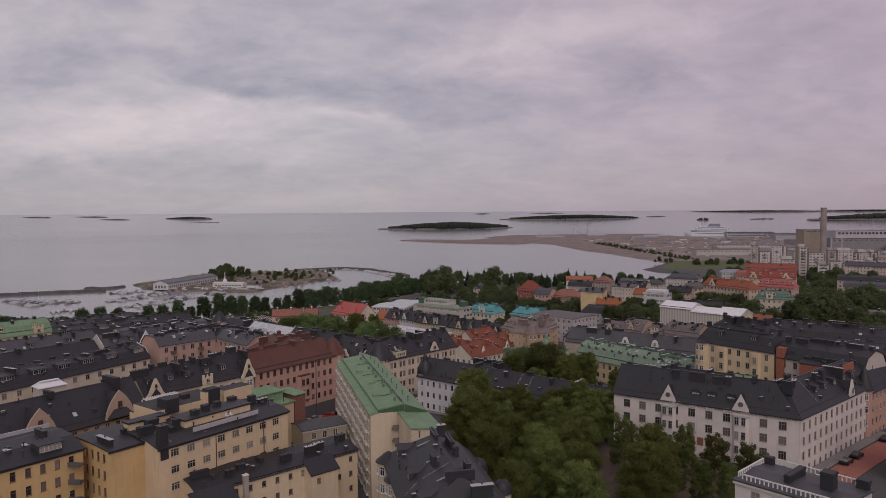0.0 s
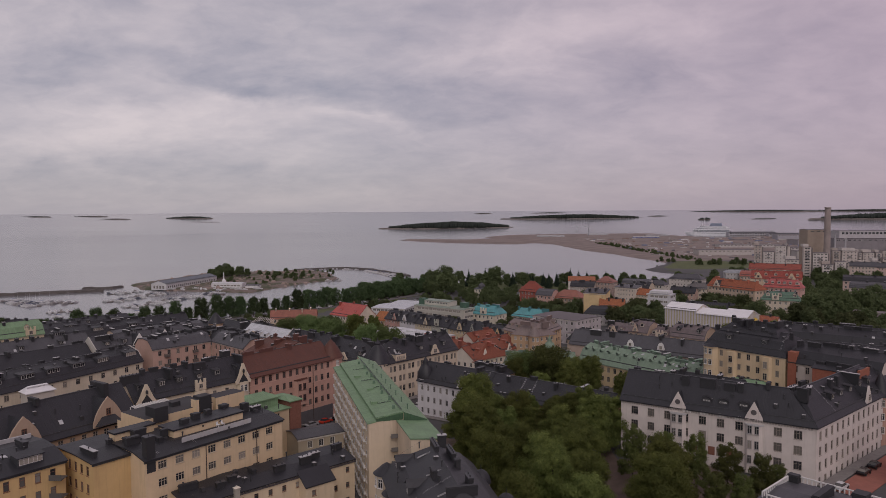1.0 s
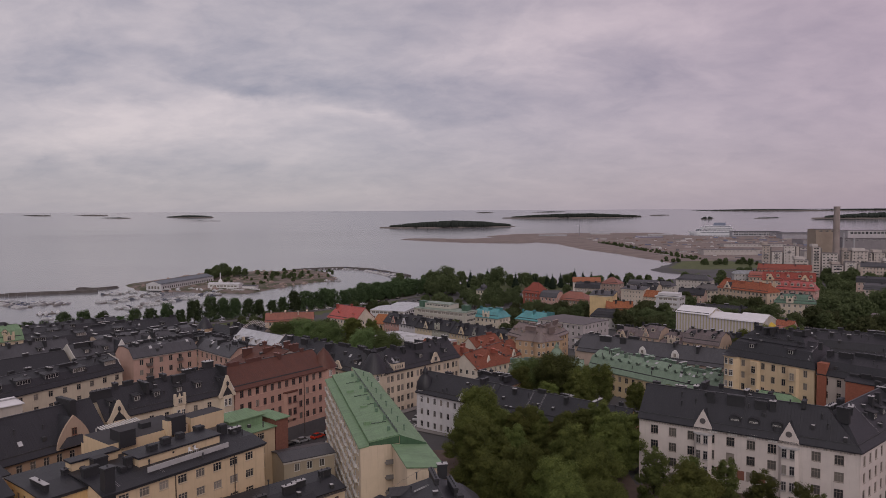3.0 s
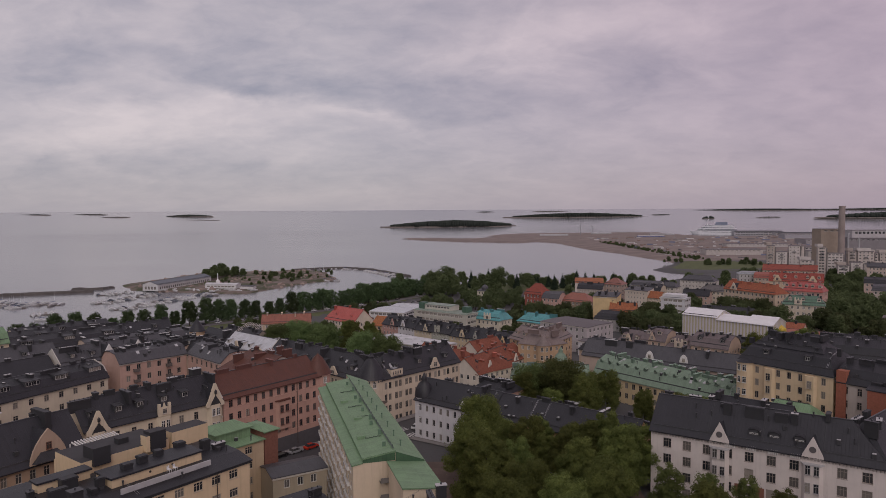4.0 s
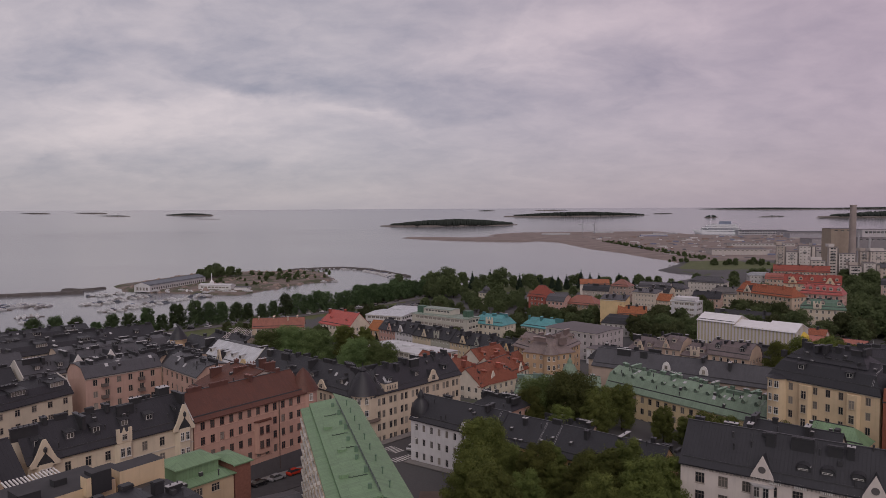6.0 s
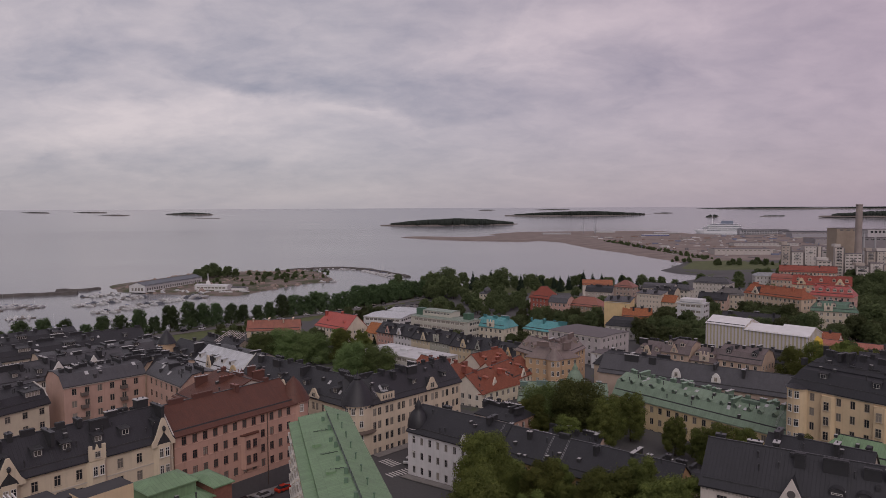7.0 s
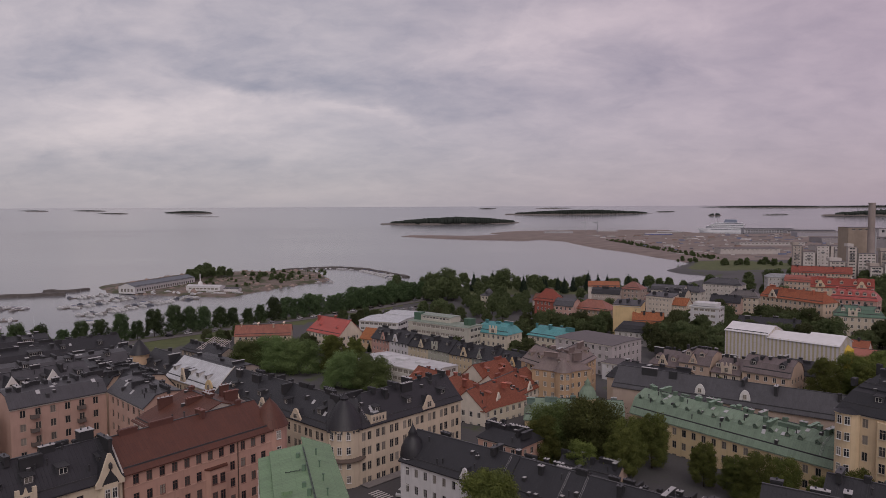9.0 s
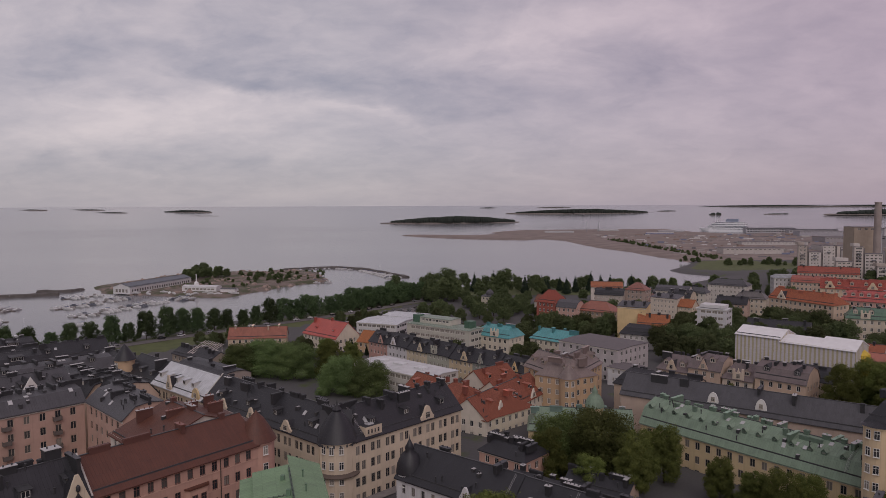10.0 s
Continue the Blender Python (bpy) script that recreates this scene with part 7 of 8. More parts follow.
def clear_of_houses(x, y, margin):
    for p, d, n, L, depth in FOOT:
        rx, ry = x - p.x, y - p.y
        u, k = rx * d.x + ry * d.y, -(rx * n.x + ry * n.y)
        if -margin < u < L + margin and -margin < k < depth + margin:
            return False
    return True


NEAR = [tree("broad green park tree with a lumpy open crown", 14 + i, 4.4 + 0.45 * i, 30000, 0.235, 300 + i, (0.074, 0.096, 0.034), (0.272, 0.300, 0.088), 0.16, False, 0.02) for i in range(4)]
MID = [tree("leafy green town tree with a rounded crown", 11 + i, 4.2 + 0.5 * i, 4800, 0.52, 310 + i, (0.058, 0.074, 0.038), (0.195, 0.225, 0.102), 0.2, False, 0.06) for i in range(4)]
LIME = [tree("avenue tree with a dense rounded crown", 15, 5.7, 7000, 0.48, 320 + i, (0.055, 0.082, 0.042), (0.150, 0.205, 0.092), 0.13, False, 0.0) for i in range(2)]
WILLOW = [tree("huge soft-leaved courtyard tree", 15, 8.4, 34000, 0.30, 330, (0.110, 0.150, 0.062), (0.260, 0.340, 0.135), 0.10, False, 0.0)]
SLIM = [tree("slender young park tree with an open ragged crown", 12.5, 3.3, 10000, 0.24, 350 + i, (0.060, 0.074, 0.028), (0.240, 0.268, 0.090), 0.13, False, 0.04) for i in range(2)]
BROAD = [tree("great spreading courtyard tree", 15, 8.0, 30000, 0.30, 335, (0.055, 0.068, 0.027), (0.225, 0.262, 0.092), 0.10, False, 0.0)]
SPRUCE = [tree("dark narrow spruce with drooping branches", 15, 3.0, 1800, 0.7, 340, (0.024, 0.036, 0.026), (0.060, 0.080, 0.050), 0.1, True)]
planted, FARTREES = [], []


def plant(kinds, x, y, rnd, lo=0.85, hi=1.2, z=None):
    src = rnd.choice(kinds)
    k = rnd.uniform(lo, hi)
    m = pose(x, y, land(x, y) - 0.3 if z is None else z, 0, 0, rnd.uniform(0, 360)) @ Matrix.Diagonal((k * rnd.uniform(0.92, 1.08), k * rnd.uniform(0.92, 1.08), k * rnd.uniform(0.9, 1.1), 1))
    planted.append((x, y))
    if y > 545 or x > 215:
        FARTREES.append((src, m))
        return None
    if src.name not in used:
        used.add(src.name)
        src.matrix_basis = m
        return src
    return copy_thing(src, m)


used = set()


def grove(kinds, cx, cy, rx, ry, count, seed, lo=0.85, hi=1.2, turn=0.0, gap=4.0, margin=1.5, z=None):
    rnd = random.Random(seed)
    c, s = math.cos(radians(turn)), math.sin(radians(turn))
    tries = 0
    while count and tries < 4000:
        tries += 1
        a, r = rnd.uniform(0, 6.283), math.sqrt(rnd.random())
        u, v = rx * r * math.cos(a), ry * r * math.sin(a)
        x, y = cx + u * c - v * s, cy + u * s + v * c
        if not clear_of_houses(x, y, margin) or (y < 226 and x < 3.5 + max(0.0, 212 - y) * 0.075) or (0.205 < x / y < 0.295 and 100 < y < 174) or any(abs(x - p) + abs(y - q) < gap * 1.2 for p, q in planted[-90:]):
            continue
        plant(kinds, x, y, rnd, lo, hi, z)
        count -= 1


# the park between the slab block and the white gabled house
grove(NEAR, 13, 186, 38, 17, 17, 401, 0.85, 1.22, -40, 10.6, 2.0)
grove(NEAR, 22, 150, 26, 18, 12, 402, 0.9, 1.22, -40, 10.8, 2.5)
grove(NEAR, 20, 203, 24, 5, 8, 426, 0.72, 0.92, -38, 5, 1.0)
rnd = random.Random(19)
for x, y, k in ((43, 164, 1.05), (49.2, 159.5, 1.0), (54.5, 155, 0.95), (61, 154.5, 0.92), (65, 147, 0.85), (46.5, 146, 0.95), (52.5, 139, 0.9), (58, 140, 0.8), (70, 150, 0.7)):
    k *= 0.97
    plant(SLIM, x, y, rnd, k, k)
# courtyard trees, trees before the green-roofed house
rnd = random.Random(9)
for x, y, k in ((-86, 384, 1.0), (-75, 386, 1.2), (-62, 380, 1.12), (-40, 351, 0.95), (-28, 348, 1.0)):
    plant(WILLOW, x, y, rnd, k, k)
for x, y, k in ((-47, 379, 1.0), (-38, 376, 0.95), (-52, 394, 0.8), (-4, 333, 0.55)):
    plant(NEAR, x, y, rnd, k, k)
for x, y, k in ((30, 270, 1.0), (38.5, 264, 1.22)):
    plant(BROAD, x, y, rnd, k, k)
for x, y, k in ((54, 262, 0.95), (63, 250, 0.7), (76, 237, 0.72), (80, 229, 0.6), (68, 243, 0.72), (86, 222, 0.6)):
    plant(NEAR, x, y, rnd, k, k)
for x, y, k in ((46, 257, 0.85), (70, 236, 0.75), (43, 251, 0.85), (83, 221, 0.7), (34, 253, 0.8), (26, 262, 0.85), (39.5, 187, 0.95), (37, 196, 0.8), (42.8, 184.5, 1.05)):
    plant(NEAR, x, y, rnd, k, k)
for x, y, k in ((33, 407, 0.95), (38, 400, 1.0), (30, 397, 0.8), (47, 396, 0.9), (58, 395, 0.8), (5, 401, 1.0), (2, 396, 0.8), (63, 404, 0.85)):
    plant(MID, x, y, rnd, k, k)
# avenue along the shore
rnd = random.Random(12)
for i in range(42):
    f = i / 41
    plant(LIME, -262 + 252 * f + rnd.uniform(-1.2, 1.2), 340 + 342 * f + rnd.uniform(-1.2, 1.2), rnd, 0.84, 1.12)
grove(LIME, -50, 640, 34, 12, 12, 405, 0.8, 1.1, 50, 8)
# woods and gardens towards the bay
grove(MID, 40, 728, 100, 16, 24, 406, 0.7, 1.15)
grove(MID, 165, 722, 60, 18, 13, 407, 0.7, 1.1)
grove(SPRUCE, 120, 706, 110, 14, 16, 408, 0.8, 1.35)
grove(MID, 36, 640, 66, 45, 22, 409, 0.7, 1.05)
for x_, y_, k_ in ((-14, 655, 1.6), (-4, 648, 1.8), (6, 652, 1.7), (1, 664, 1.75), (-10, 668, 1.5), (42, 692, 1.45), (50, 690, 1.6), (80, 690, 1.5)):
    plant(MID, x_, y_, random.Random(int(x_ + 60)), k_, k_)
grove(MID, 25, 560, 45, 45, 24, 410, 0.7, 1.05)
grove(MID, 40, 470, 45, 30, 18, 411, 0.7, 1.0)
grove(MID, 36, 430, 26, 10, 10, 412, 0.9, 1.2)
grove(MID, 116, 425, 18, 36, 14, 413, 0.8, 1.1, -10, 6)
grove(MID, 165, 485, 30, 34, 16, 414, 0.7, 1.05)
grove(MID, 190, 425, 30, 40, 22, 415, 0.9, 1.35)
grove(NEAR, 150, 318, 14, 14, 8, 416, 0.75, 1.0, 0, 5)
grove(MID, 185, 330, 26, 30, 22, 417, 0.9, 1.35)
grove(MID, 250, 350, 50, 50, 34, 418, 1.0, 1.5)
grove(MID, 300, 440, 50, 50, 26, 419, 1.0, 1.4)
grove(MID, 150, 650, 50, 30, 14, 420, 0.7, 1.0)
grove(MID, 240, 690, 40, 40, 14, 421, 0.8, 1.1)
grove(MID, 300, 600, 60, 50, 18, 422, 0.9, 1.2)
grove(MID, 350, 760, 60, 30, 12, 423, 0.9, 1.2)
grove(SPRUCE, -38, 440, 10, 14, 6, 424, 0.5, 0.8)
grove(MID, -68, 432, 10, 8, 4, 425, 0.7, 0.9)


grove(MID, 232, 535, 60, 36, 26, 428, 0.8, 1.2)
grove(MID, 180, 452, 24, 12, 12, 431, 0.9, 1.2, -30)
grove(MID, 226, 432, 30, 20, 16, 432, 1.0, 1.5)
grove(MID, 150, 430, 20, 14, 12, 433, 0.9, 1.2)
grove(MID, 270, 480, 30, 20, 14, 434, 1.0, 1.4)
grove(MID, 330, 640, 60, 30, 24, 435, 0.9, 1.3)
grove(MID, 390, 700, 60, 20, 20, 436, 0.9, 1.3)
grove(MID, 90, 540, 40, 30, 12, 437, 0.6, 0.9)
grove(MID, 72, 486, 30, 8, 16, 442, 0.75, 1.0, -30, 4)
grove(MID, 100, 512, 14, 16, 8, 459, 0.7, 0.95, 0, 4)
grove(MID, 70, 592, 50, 12, 10, 443, 0.6, 0.85)
grove(MID, 186, 466, 16, 8, 10, 457, 1.05, 1.35, -50, 5)
grove(MID, 204, 446, 12, 8, 6, 458, 0.8, 1.1, 0, 5)
grove(MID, 108, 556, 44, 8, 14, 460, 0.65, 0.9, -20, 4)
grove(MID, 150, 500, 22, 10, 8, 461, 0.8, 1.05, -20, 4)
grove(MID, 116, 486, 12, 22, 9, 451, 0.7, 0.95, 0, 5)
grove(MID, 84, 478, 10, 14, 6, 452, 0.75, 1.0, 0, 5)
grove(MID, 124, 452, 14, 10, 8, 453, 0.9, 1.2, 0, 5)
grove(MID, 152, 512, 10, 14, 6, 454, 0.7, 0.95, 0, 5)
grove(MID, 206, 470, 16, 14, 10, 455, 0.9, 1.25, 0, 5)
grove(MID, 160, 580, 30, 8, 7, 456, 0.55, 0.8, 0, 5)
grove(MID, 92, 366, 14, 8, 8, 438, 0.7, 1.0, -40)
grove(MID, -45, 530, 26, 30, 12, 439, 0.5, 0.8)
grove(NEAR, 142, 305, 22, 8, 8, 440, 0.8, 1.1, -30)
grove(NEAR, 92, 322, 12, 3, 4, 441, 0.45, 0.6, -40)
grove(MID, -120, 452, 24, 6, 6, 429, 0.6, 0.8, 45)


def far_wood():
    """All distant trees as one mass of trunks and leaf sprays."""
    for name, idx, label in (("far_crowns", 1, "distant garden and shore trees seen as a green mass"), ("far_trunks", 0, "trunks of the distant trees")):
        vs, fs, k, mats, mi = [], [], 0, [], []
        for src, m in FARTREES:
            data = src.children[idx].data if src.children[idx].name.startswith(("crown", "trunk")[1 - idx]) else src.children[1 - idx].data
            co = np.zeros(len(data.vertices) * 3)
            data.vertices.foreach_get("co", co)
            co = co.reshape(-1, 3) @ np.array(m.to_3x3()).T + np.array(m.translation)
            faces = [tuple(p.vertices) for p in data.polygons]
            if idx and len(faces) > 1300:
                # further off, fewer and larger sprays
                sprays = co[np.array(faces[::2])]
                mid = sprays.mean(1, keepdims=True)
                co = (mid + (sprays - mid) * 1.35).reshape(-1, 3)
                faces = [(q, q + 1, q + 2) for q in range(0, len(co), 3)]
            vs.append(co)
            fs += [[v + k for v in p] for p in faces]
            k += len(co)
            if data.materials[0] not in mats:
                mats.append(data.materials[0])
            mi += [mats.index(data.materials[0])] * len(faces)
        me = bpy.data.meshes.new(name)
        me.from_pydata(np.concatenate(vs).tolist(), [], fs)
        for mt in mats:
            me.materials.append(mt)
        me.polygons.foreach_set("material_index", mi)
        tagged(new("woodland" if idx else "tree_trunks", me), label, "trees", "", "stuff")

# ---- the bay: marina, island, port ----
CONC = plain("concrete_pier", (0.15, 0.13, 0.118), 0.9, 0.0, 0.25, 0.3)


def breakwater(points, width, top, label):
    rnd = random.Random(len(points))
    s = Shape()
    pts = [Vector(p) for p in points]
    fine = []
    for a, b in zip(pts, pts[1:]):
        for k in range(max(1, int((b - a).length / 6))):
            fine.append(a.lerp(b, k / max(1, int((b - a).length / 6))))
    fine.append(pts[-1])
    prev = None
    for i, c in enumerate(fine):
        e = (fine[min(i + 1, len(fine) - 1)] - fine[max(i - 1, 0)]).normalized()
        o = Vector((-e.y, e.x))
        w = width * rnd.uniform(0.85, 1.15)
        ring = [(*(c + o * w), -1.5), (*(c + o * w * 0.45), top * rnd.uniform(0.75, 1.1)), (*(c - o * w * 0.45), top * rnd.uniform(0.75, 1.1)), (*(c - o * w), -1.5)]
        if prev:
            for k in range(3):
                s.face([prev[k], ring[k], ring[k + 1], prev[k + 1]])
        else:
            s.face(ring)
        prev = ring
    s.face(prev[::-1])
    tagged(new("breakwater", s.mesh("breakwater", [plain("wet_rock", (0.085, 0.075, 0.070), 0.9, 0.0, 0.4, 0.25)])), label, "breakwater", "", "structure")


breakwater([(-214, 930), (-200, 962), (-172, 985), (-138, 990), (-100, 960), (-72, 912), (-45, 866)], 5, 2.4, "curved rock breakwater round the small marina")
breakwater([(-352, 760), (-356, 745), (-365, 742), (-385, 745)], 5, 2.2, "short rock breakwater by the shed")
breakwater([(-700, 585), (-520, 655), (-394, 702), (-352, 720)], 4.5, 2.6, "straight dark rock breakwater of the harbour")


def pontoon(a, b, w=2.4):
    a, b = Vector(a), Vector(b)
    e = (b - a).normalized()
    o = Vector((-e.y, e.x)) * w / 2
    s = Shape().prism([tuple(a - o), tuple(b - o), tuple(b + o), tuple(a + o)], -0.3, 0.55)
    tagged(new("jetty", s.mesh("jetty", [CONC])), "low grey floating jetty for boats", "jetty", "jetties of the marina")
    return a, b, e, o


def boat_source(kind, c=(0.60, 0.60, 0.60)):
    ob = tagged(new("boat"), "white sailing yacht with bare mast" if kind == "sail" else ("white motor boat with cabin" if c[0] > 0.3 else "dark-hulled motor boat with grey cover"), "boat", "boats in the marina")
    n, l, b = Shape(), (9.5 if kind == "sail" else 7.5), 2.7
    keel = [(-l / 2, 0.85), (-l * 0.2, 1.0), (l * 0.2, 0.92), (l / 2, 0.03)]
    for (x0, w0), (x1, w1) in zip(keel, keel[1:]):
        for sg in (1, -1):
            n.face([(x0, sg * w0 * b / 2 * 0.6, -0.1), (x1, sg * w1 * b / 2 * 0.6, -0.1), (x1, sg * w1 * b / 2, 1.0), (x0, sg * w0 * b / 2, 1.0)][::sg])
        n.face([(x0, -w0 * b / 2, 1.0), (x1, -w1 * b / 2, 1.0), (x1, w1 * b / 2, 1.0), (x0, w0 * b / 2, 1.0)])
    n.face([(-l / 2, -0.51 * b * 0.5, -0.1), (-l / 2, 0.51 * b * 0.5, -0.1), (-l / 2, 0.85 * b / 2, 1.0), (-l / 2, -0.85 * b / 2, 1.0)])
    part("hull", n, plain("boat_gelcoat", c, 0.3), ob)
    part("cabin", Shape().prism([(-l * 0.15, -0.8), (l * 0.2, -0.6), (l * 0.2, 0.6), (-l * 0.15, 0.8)], 1.0, 1.5 if kind == "sail" else 1.75), plain("boat_cabin", tuple(v * 0.85 for v in c), 0.3), ob)
    if kind == "sail":
        part("mast", Shape().tube([(0.05, 1.0), (0.03, 11.5)], 4, 0, l * 0.08, 0), plain("mast_alloy", (0.45, 0.45, 0.46), 0.4), ob)
        part("boom", Shape().box((-l * 0.38, -0.12, 2.3), (l * 0.08, 0.12, 2.6)), plain("sail_cover", (0.08, 0.10, 0.18), 0.8), ob)
    return ob


BOATS = [boat_source("sail"), boat_source("motor"), boat_source("motor", (0.14, 0.15, 0.18)), boat_source("motor", (0.36, 0.34, 0.33))]
placed = set()


def moor(kind, x, y, ang):
    src = BOATS[kind]
    if src.name not in placed:
        placed.add(src.name)
        src.matrix_basis = pose(x, y, 0.0, 0, 0, ang)
    else:
        copy_thing(src, pose(x, y, 0.0, 0, 0, ang))


rnd = random.Random(5)
for a, b in (((-332, 690.3), (-310.7, 718.6)), ((-303.1, 628.9), (-280.4, 700.8)), ((-269, 591.9), (-239.4, 676)), ((-367.3, 633.9), (-332.1, 623.3)), ((-322.1, 563.9), (-305.1, 573.8)), ((-403, 644.8), (-351.2, 605.5)), ((-240.9, 699.6), (-215.9, 683)), ((-173.9, 916.1), (-128.1, 811.1)), ((-93.6, 942.8), (-56, 856.3))):
    a, b, e, o = pontoon(a, b)
    ln = (b - a).length
    k = 2.5
    while k < ln - 2:
        for sg in (1, -1):
            if rnd.random() < 0.66:
                c = a + e * k + o * sg * 4.8
                moor(rnd.choice((1, 1, 1, 1, 1, 2, 3, 0)), c.x, c.y, math.degrees(math.atan2(o.y, o.x)) + (0 if sg > 0 else 180) + rnd.uniform(-4, 4))
        k += rnd.uniform(3.4, 4.6)
curve = [Vector(p) for p in ((-196, 950), (-170, 976), (-138, 981), (-103, 952), (-78, 910), (-54, 868))]
for a, b in zip(curve, curve[1:]):
    e = (b - a).normalized()
    for k in range(int((b - a).length / 5.5)):
        if rnd.random() < 0.75:
            c = a + e * (k + 0.5) * 5.5
            moor(rnd.choice((0, 1, 1, 0, 3)), c.x + e.y * 5, c.y - e.x * 5, math.degrees(math.atan2(-e.x, e.y)) + rnd.uniform(-5, 5))
for x, y in ((-245, 560), (-300, 540), (-262, 520), (-222, 545)):
    moor(0, x, y, rnd.uniform(0, 180))

# long boat shed and the white club house on the island
h = H("long white boat shed with grey gabled roof and arched doors", -290, 755, "boat shed", "boat_shed")
wing(h, (-287, 719), (-263, 805), 18, 7.6, 2.8, plaster((0.58, 0.57, 0.57)), sheet_roof((0.10, 0.11, 0.13)), "gable", zb=0.8, cornice=False, front=dict(w=2.0, h=2.6, gap=3.4, floor=9, first=2.6, two=False), left=dict(w=2.4, h=3.2, gap=3.6, floor=9, first=2.2, two=False))
h = H("white club house with small lantern tower", -232, 742, "club house", "club_house")
wing(h, (-246, 736), (-212, 730), 10, 6.0, 1.2, plaster((0.64, 0.63, 0.63)), plain("pale_roof_felt", (0.50, 0.50, 0.51), 0.7, 0.0, 0.2, 0.3), "flat", zb=0.5, cornice=False, front=dict(w=3, h=1.6, gap=3.8, floor=9, first=1.4, two=False))
part("tower", Shape().tube([(2.4, 6), (2.0, 9), (0.5, 10.5), (0.4, 17)], 10, 0, -234, 740), plain("white_paint", (0.64, 0.63, 0.63), 0.6), h)
wing(h, (-208, 728), (-194, 726), 8, 4.5, 0.8, plaster((0.62, 0.6, 0.6)), grey_roof, "flat", zb=0.5, cornice=False)
for i in range(14):
    x, y = -280 + i * 7 + rnd.uniform(-2, 2), 716 + rnd.uniform(-5, 14) - i * 0.6
    moor_c = copy_thing(BOATS[1], pose(x, y, 1.6, 0, 0, rnd.uniform(0, 180)))
grove(MID, -258, 835, 30, 24, 16, 501, 0.7, 1.2, z=3.0)
grove(MID, -190, 850, 40, 40, 22, 502, 0.35, 0.65, z=2.0)
grove(MID, -268, 850, 8, 8, 3, 504, 0.9, 1.2, z=4.0)

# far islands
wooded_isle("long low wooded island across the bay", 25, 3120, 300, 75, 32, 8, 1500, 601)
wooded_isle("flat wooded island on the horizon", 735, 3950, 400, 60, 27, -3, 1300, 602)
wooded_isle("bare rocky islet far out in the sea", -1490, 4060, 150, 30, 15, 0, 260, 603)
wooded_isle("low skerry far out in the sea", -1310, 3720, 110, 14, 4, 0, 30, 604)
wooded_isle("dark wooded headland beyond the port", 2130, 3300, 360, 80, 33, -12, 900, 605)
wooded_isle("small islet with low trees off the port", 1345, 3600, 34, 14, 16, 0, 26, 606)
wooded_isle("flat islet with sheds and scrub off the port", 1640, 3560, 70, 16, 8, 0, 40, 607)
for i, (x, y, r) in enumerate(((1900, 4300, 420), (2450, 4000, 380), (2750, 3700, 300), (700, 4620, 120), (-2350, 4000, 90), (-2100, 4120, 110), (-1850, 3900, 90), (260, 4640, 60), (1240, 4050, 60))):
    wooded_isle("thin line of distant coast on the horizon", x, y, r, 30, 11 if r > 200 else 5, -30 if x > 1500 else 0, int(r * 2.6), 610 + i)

# the port on the reclaimed spit
FERRY = H("large white passenger ferry with tiered decks at the quay", 815, 2160, "ferry", "ferry")
stern, bow = Vector((872, 2122)), Vector((758, 2196))
keel_d = (bow - stern).normalized()
keel_n = Vector((keel_d.y, -keel_d.x))
SHIP = plain("ship_paint", (0.70, 0.70, 0.72), 0.4)
BANDM = plain("ship_glass", (0.06, 0.07, 0.10), 0.2)


def deck(name, z0, z1, a, b, w, mat, rake=0.0, tip=0.35):
    """A storey of the ferry from a to b metres along the keel, its fore end raked."""
    def ring(z, e):
        return [(*(stern + keel_d * a - keel_n * w), z), (*(stern + keel_d * (b - 22) - keel_n * w), z), (*(stern + keel_d * (b + e) - keel_n * w * tip), z),
                (*(stern + keel_d * (b + e) + keel_n * w * tip), z), (*(stern + keel_d * (b - 22) + keel_n * w), z), (*(stern + keel_d * a + keel_n * w), z)]
    lo, hi = ring(z0, 0.0), ring(z1, rake)
    q = Shape()
    for i in range(6):
        j = (i + 1) % 6
        q.face([lo[i], lo[j], hi[j], hi[i]])
    q.face(hi)
    part(name, q, mat, FERRY)


deck("hull", -1, 11, 0, 128, 13, SHIP, 9, 0.12)
deck("superstructure", 11, 19, 2, 112, 12.8, SHIP, -3)
deck("upper_deck", 19, 25, 6, 100, 12.2, SHIP, -3)
deck("bridge_deck", 25, 29, 12, 90, 11, SHIP, -4)
for z, a, b, w in ((7.6, 4, 118, 13.15), (12.6, 1.9, 112.4, 12.95), (15.6, 1.9, 111.2, 12.95), (20.6, 5.8, 100.2, 12.35), (26.3, 11.8, 89.6, 11.15)):
    deck("window_band", z, z + 1.3, a, b, w, BANDM)
for a in (26, 36):
    deck("funnel", 29, 38, a, a + 26, 3.2, plain("funnel_paint", (0.20, 0.23, 0.30), 0.5), -3)
part("mast", Shape().tube([(0.8, 29), (0.3, 44)], 6, 0, *(stern + keel_d * 84)), SHIP, FERRY)
for x, y, l, z in ((905, 2060, 130, 12), (985, 1985, 120, 10)):
    b = H("long dark-roofed quay terminal with pale glazed front", x, y, "terminal", "quay_terminal")
    wing(b, (x - l / 2, y), (x + l / 2, y - 20), 34, z, 2.6, plaster((0.40, 0.39, 0.41)), grey_roof, "low", zb=0.5, cornice=False, front=dict(w=5, h=3, gap=7, floor=5, first=1.4, two=False))

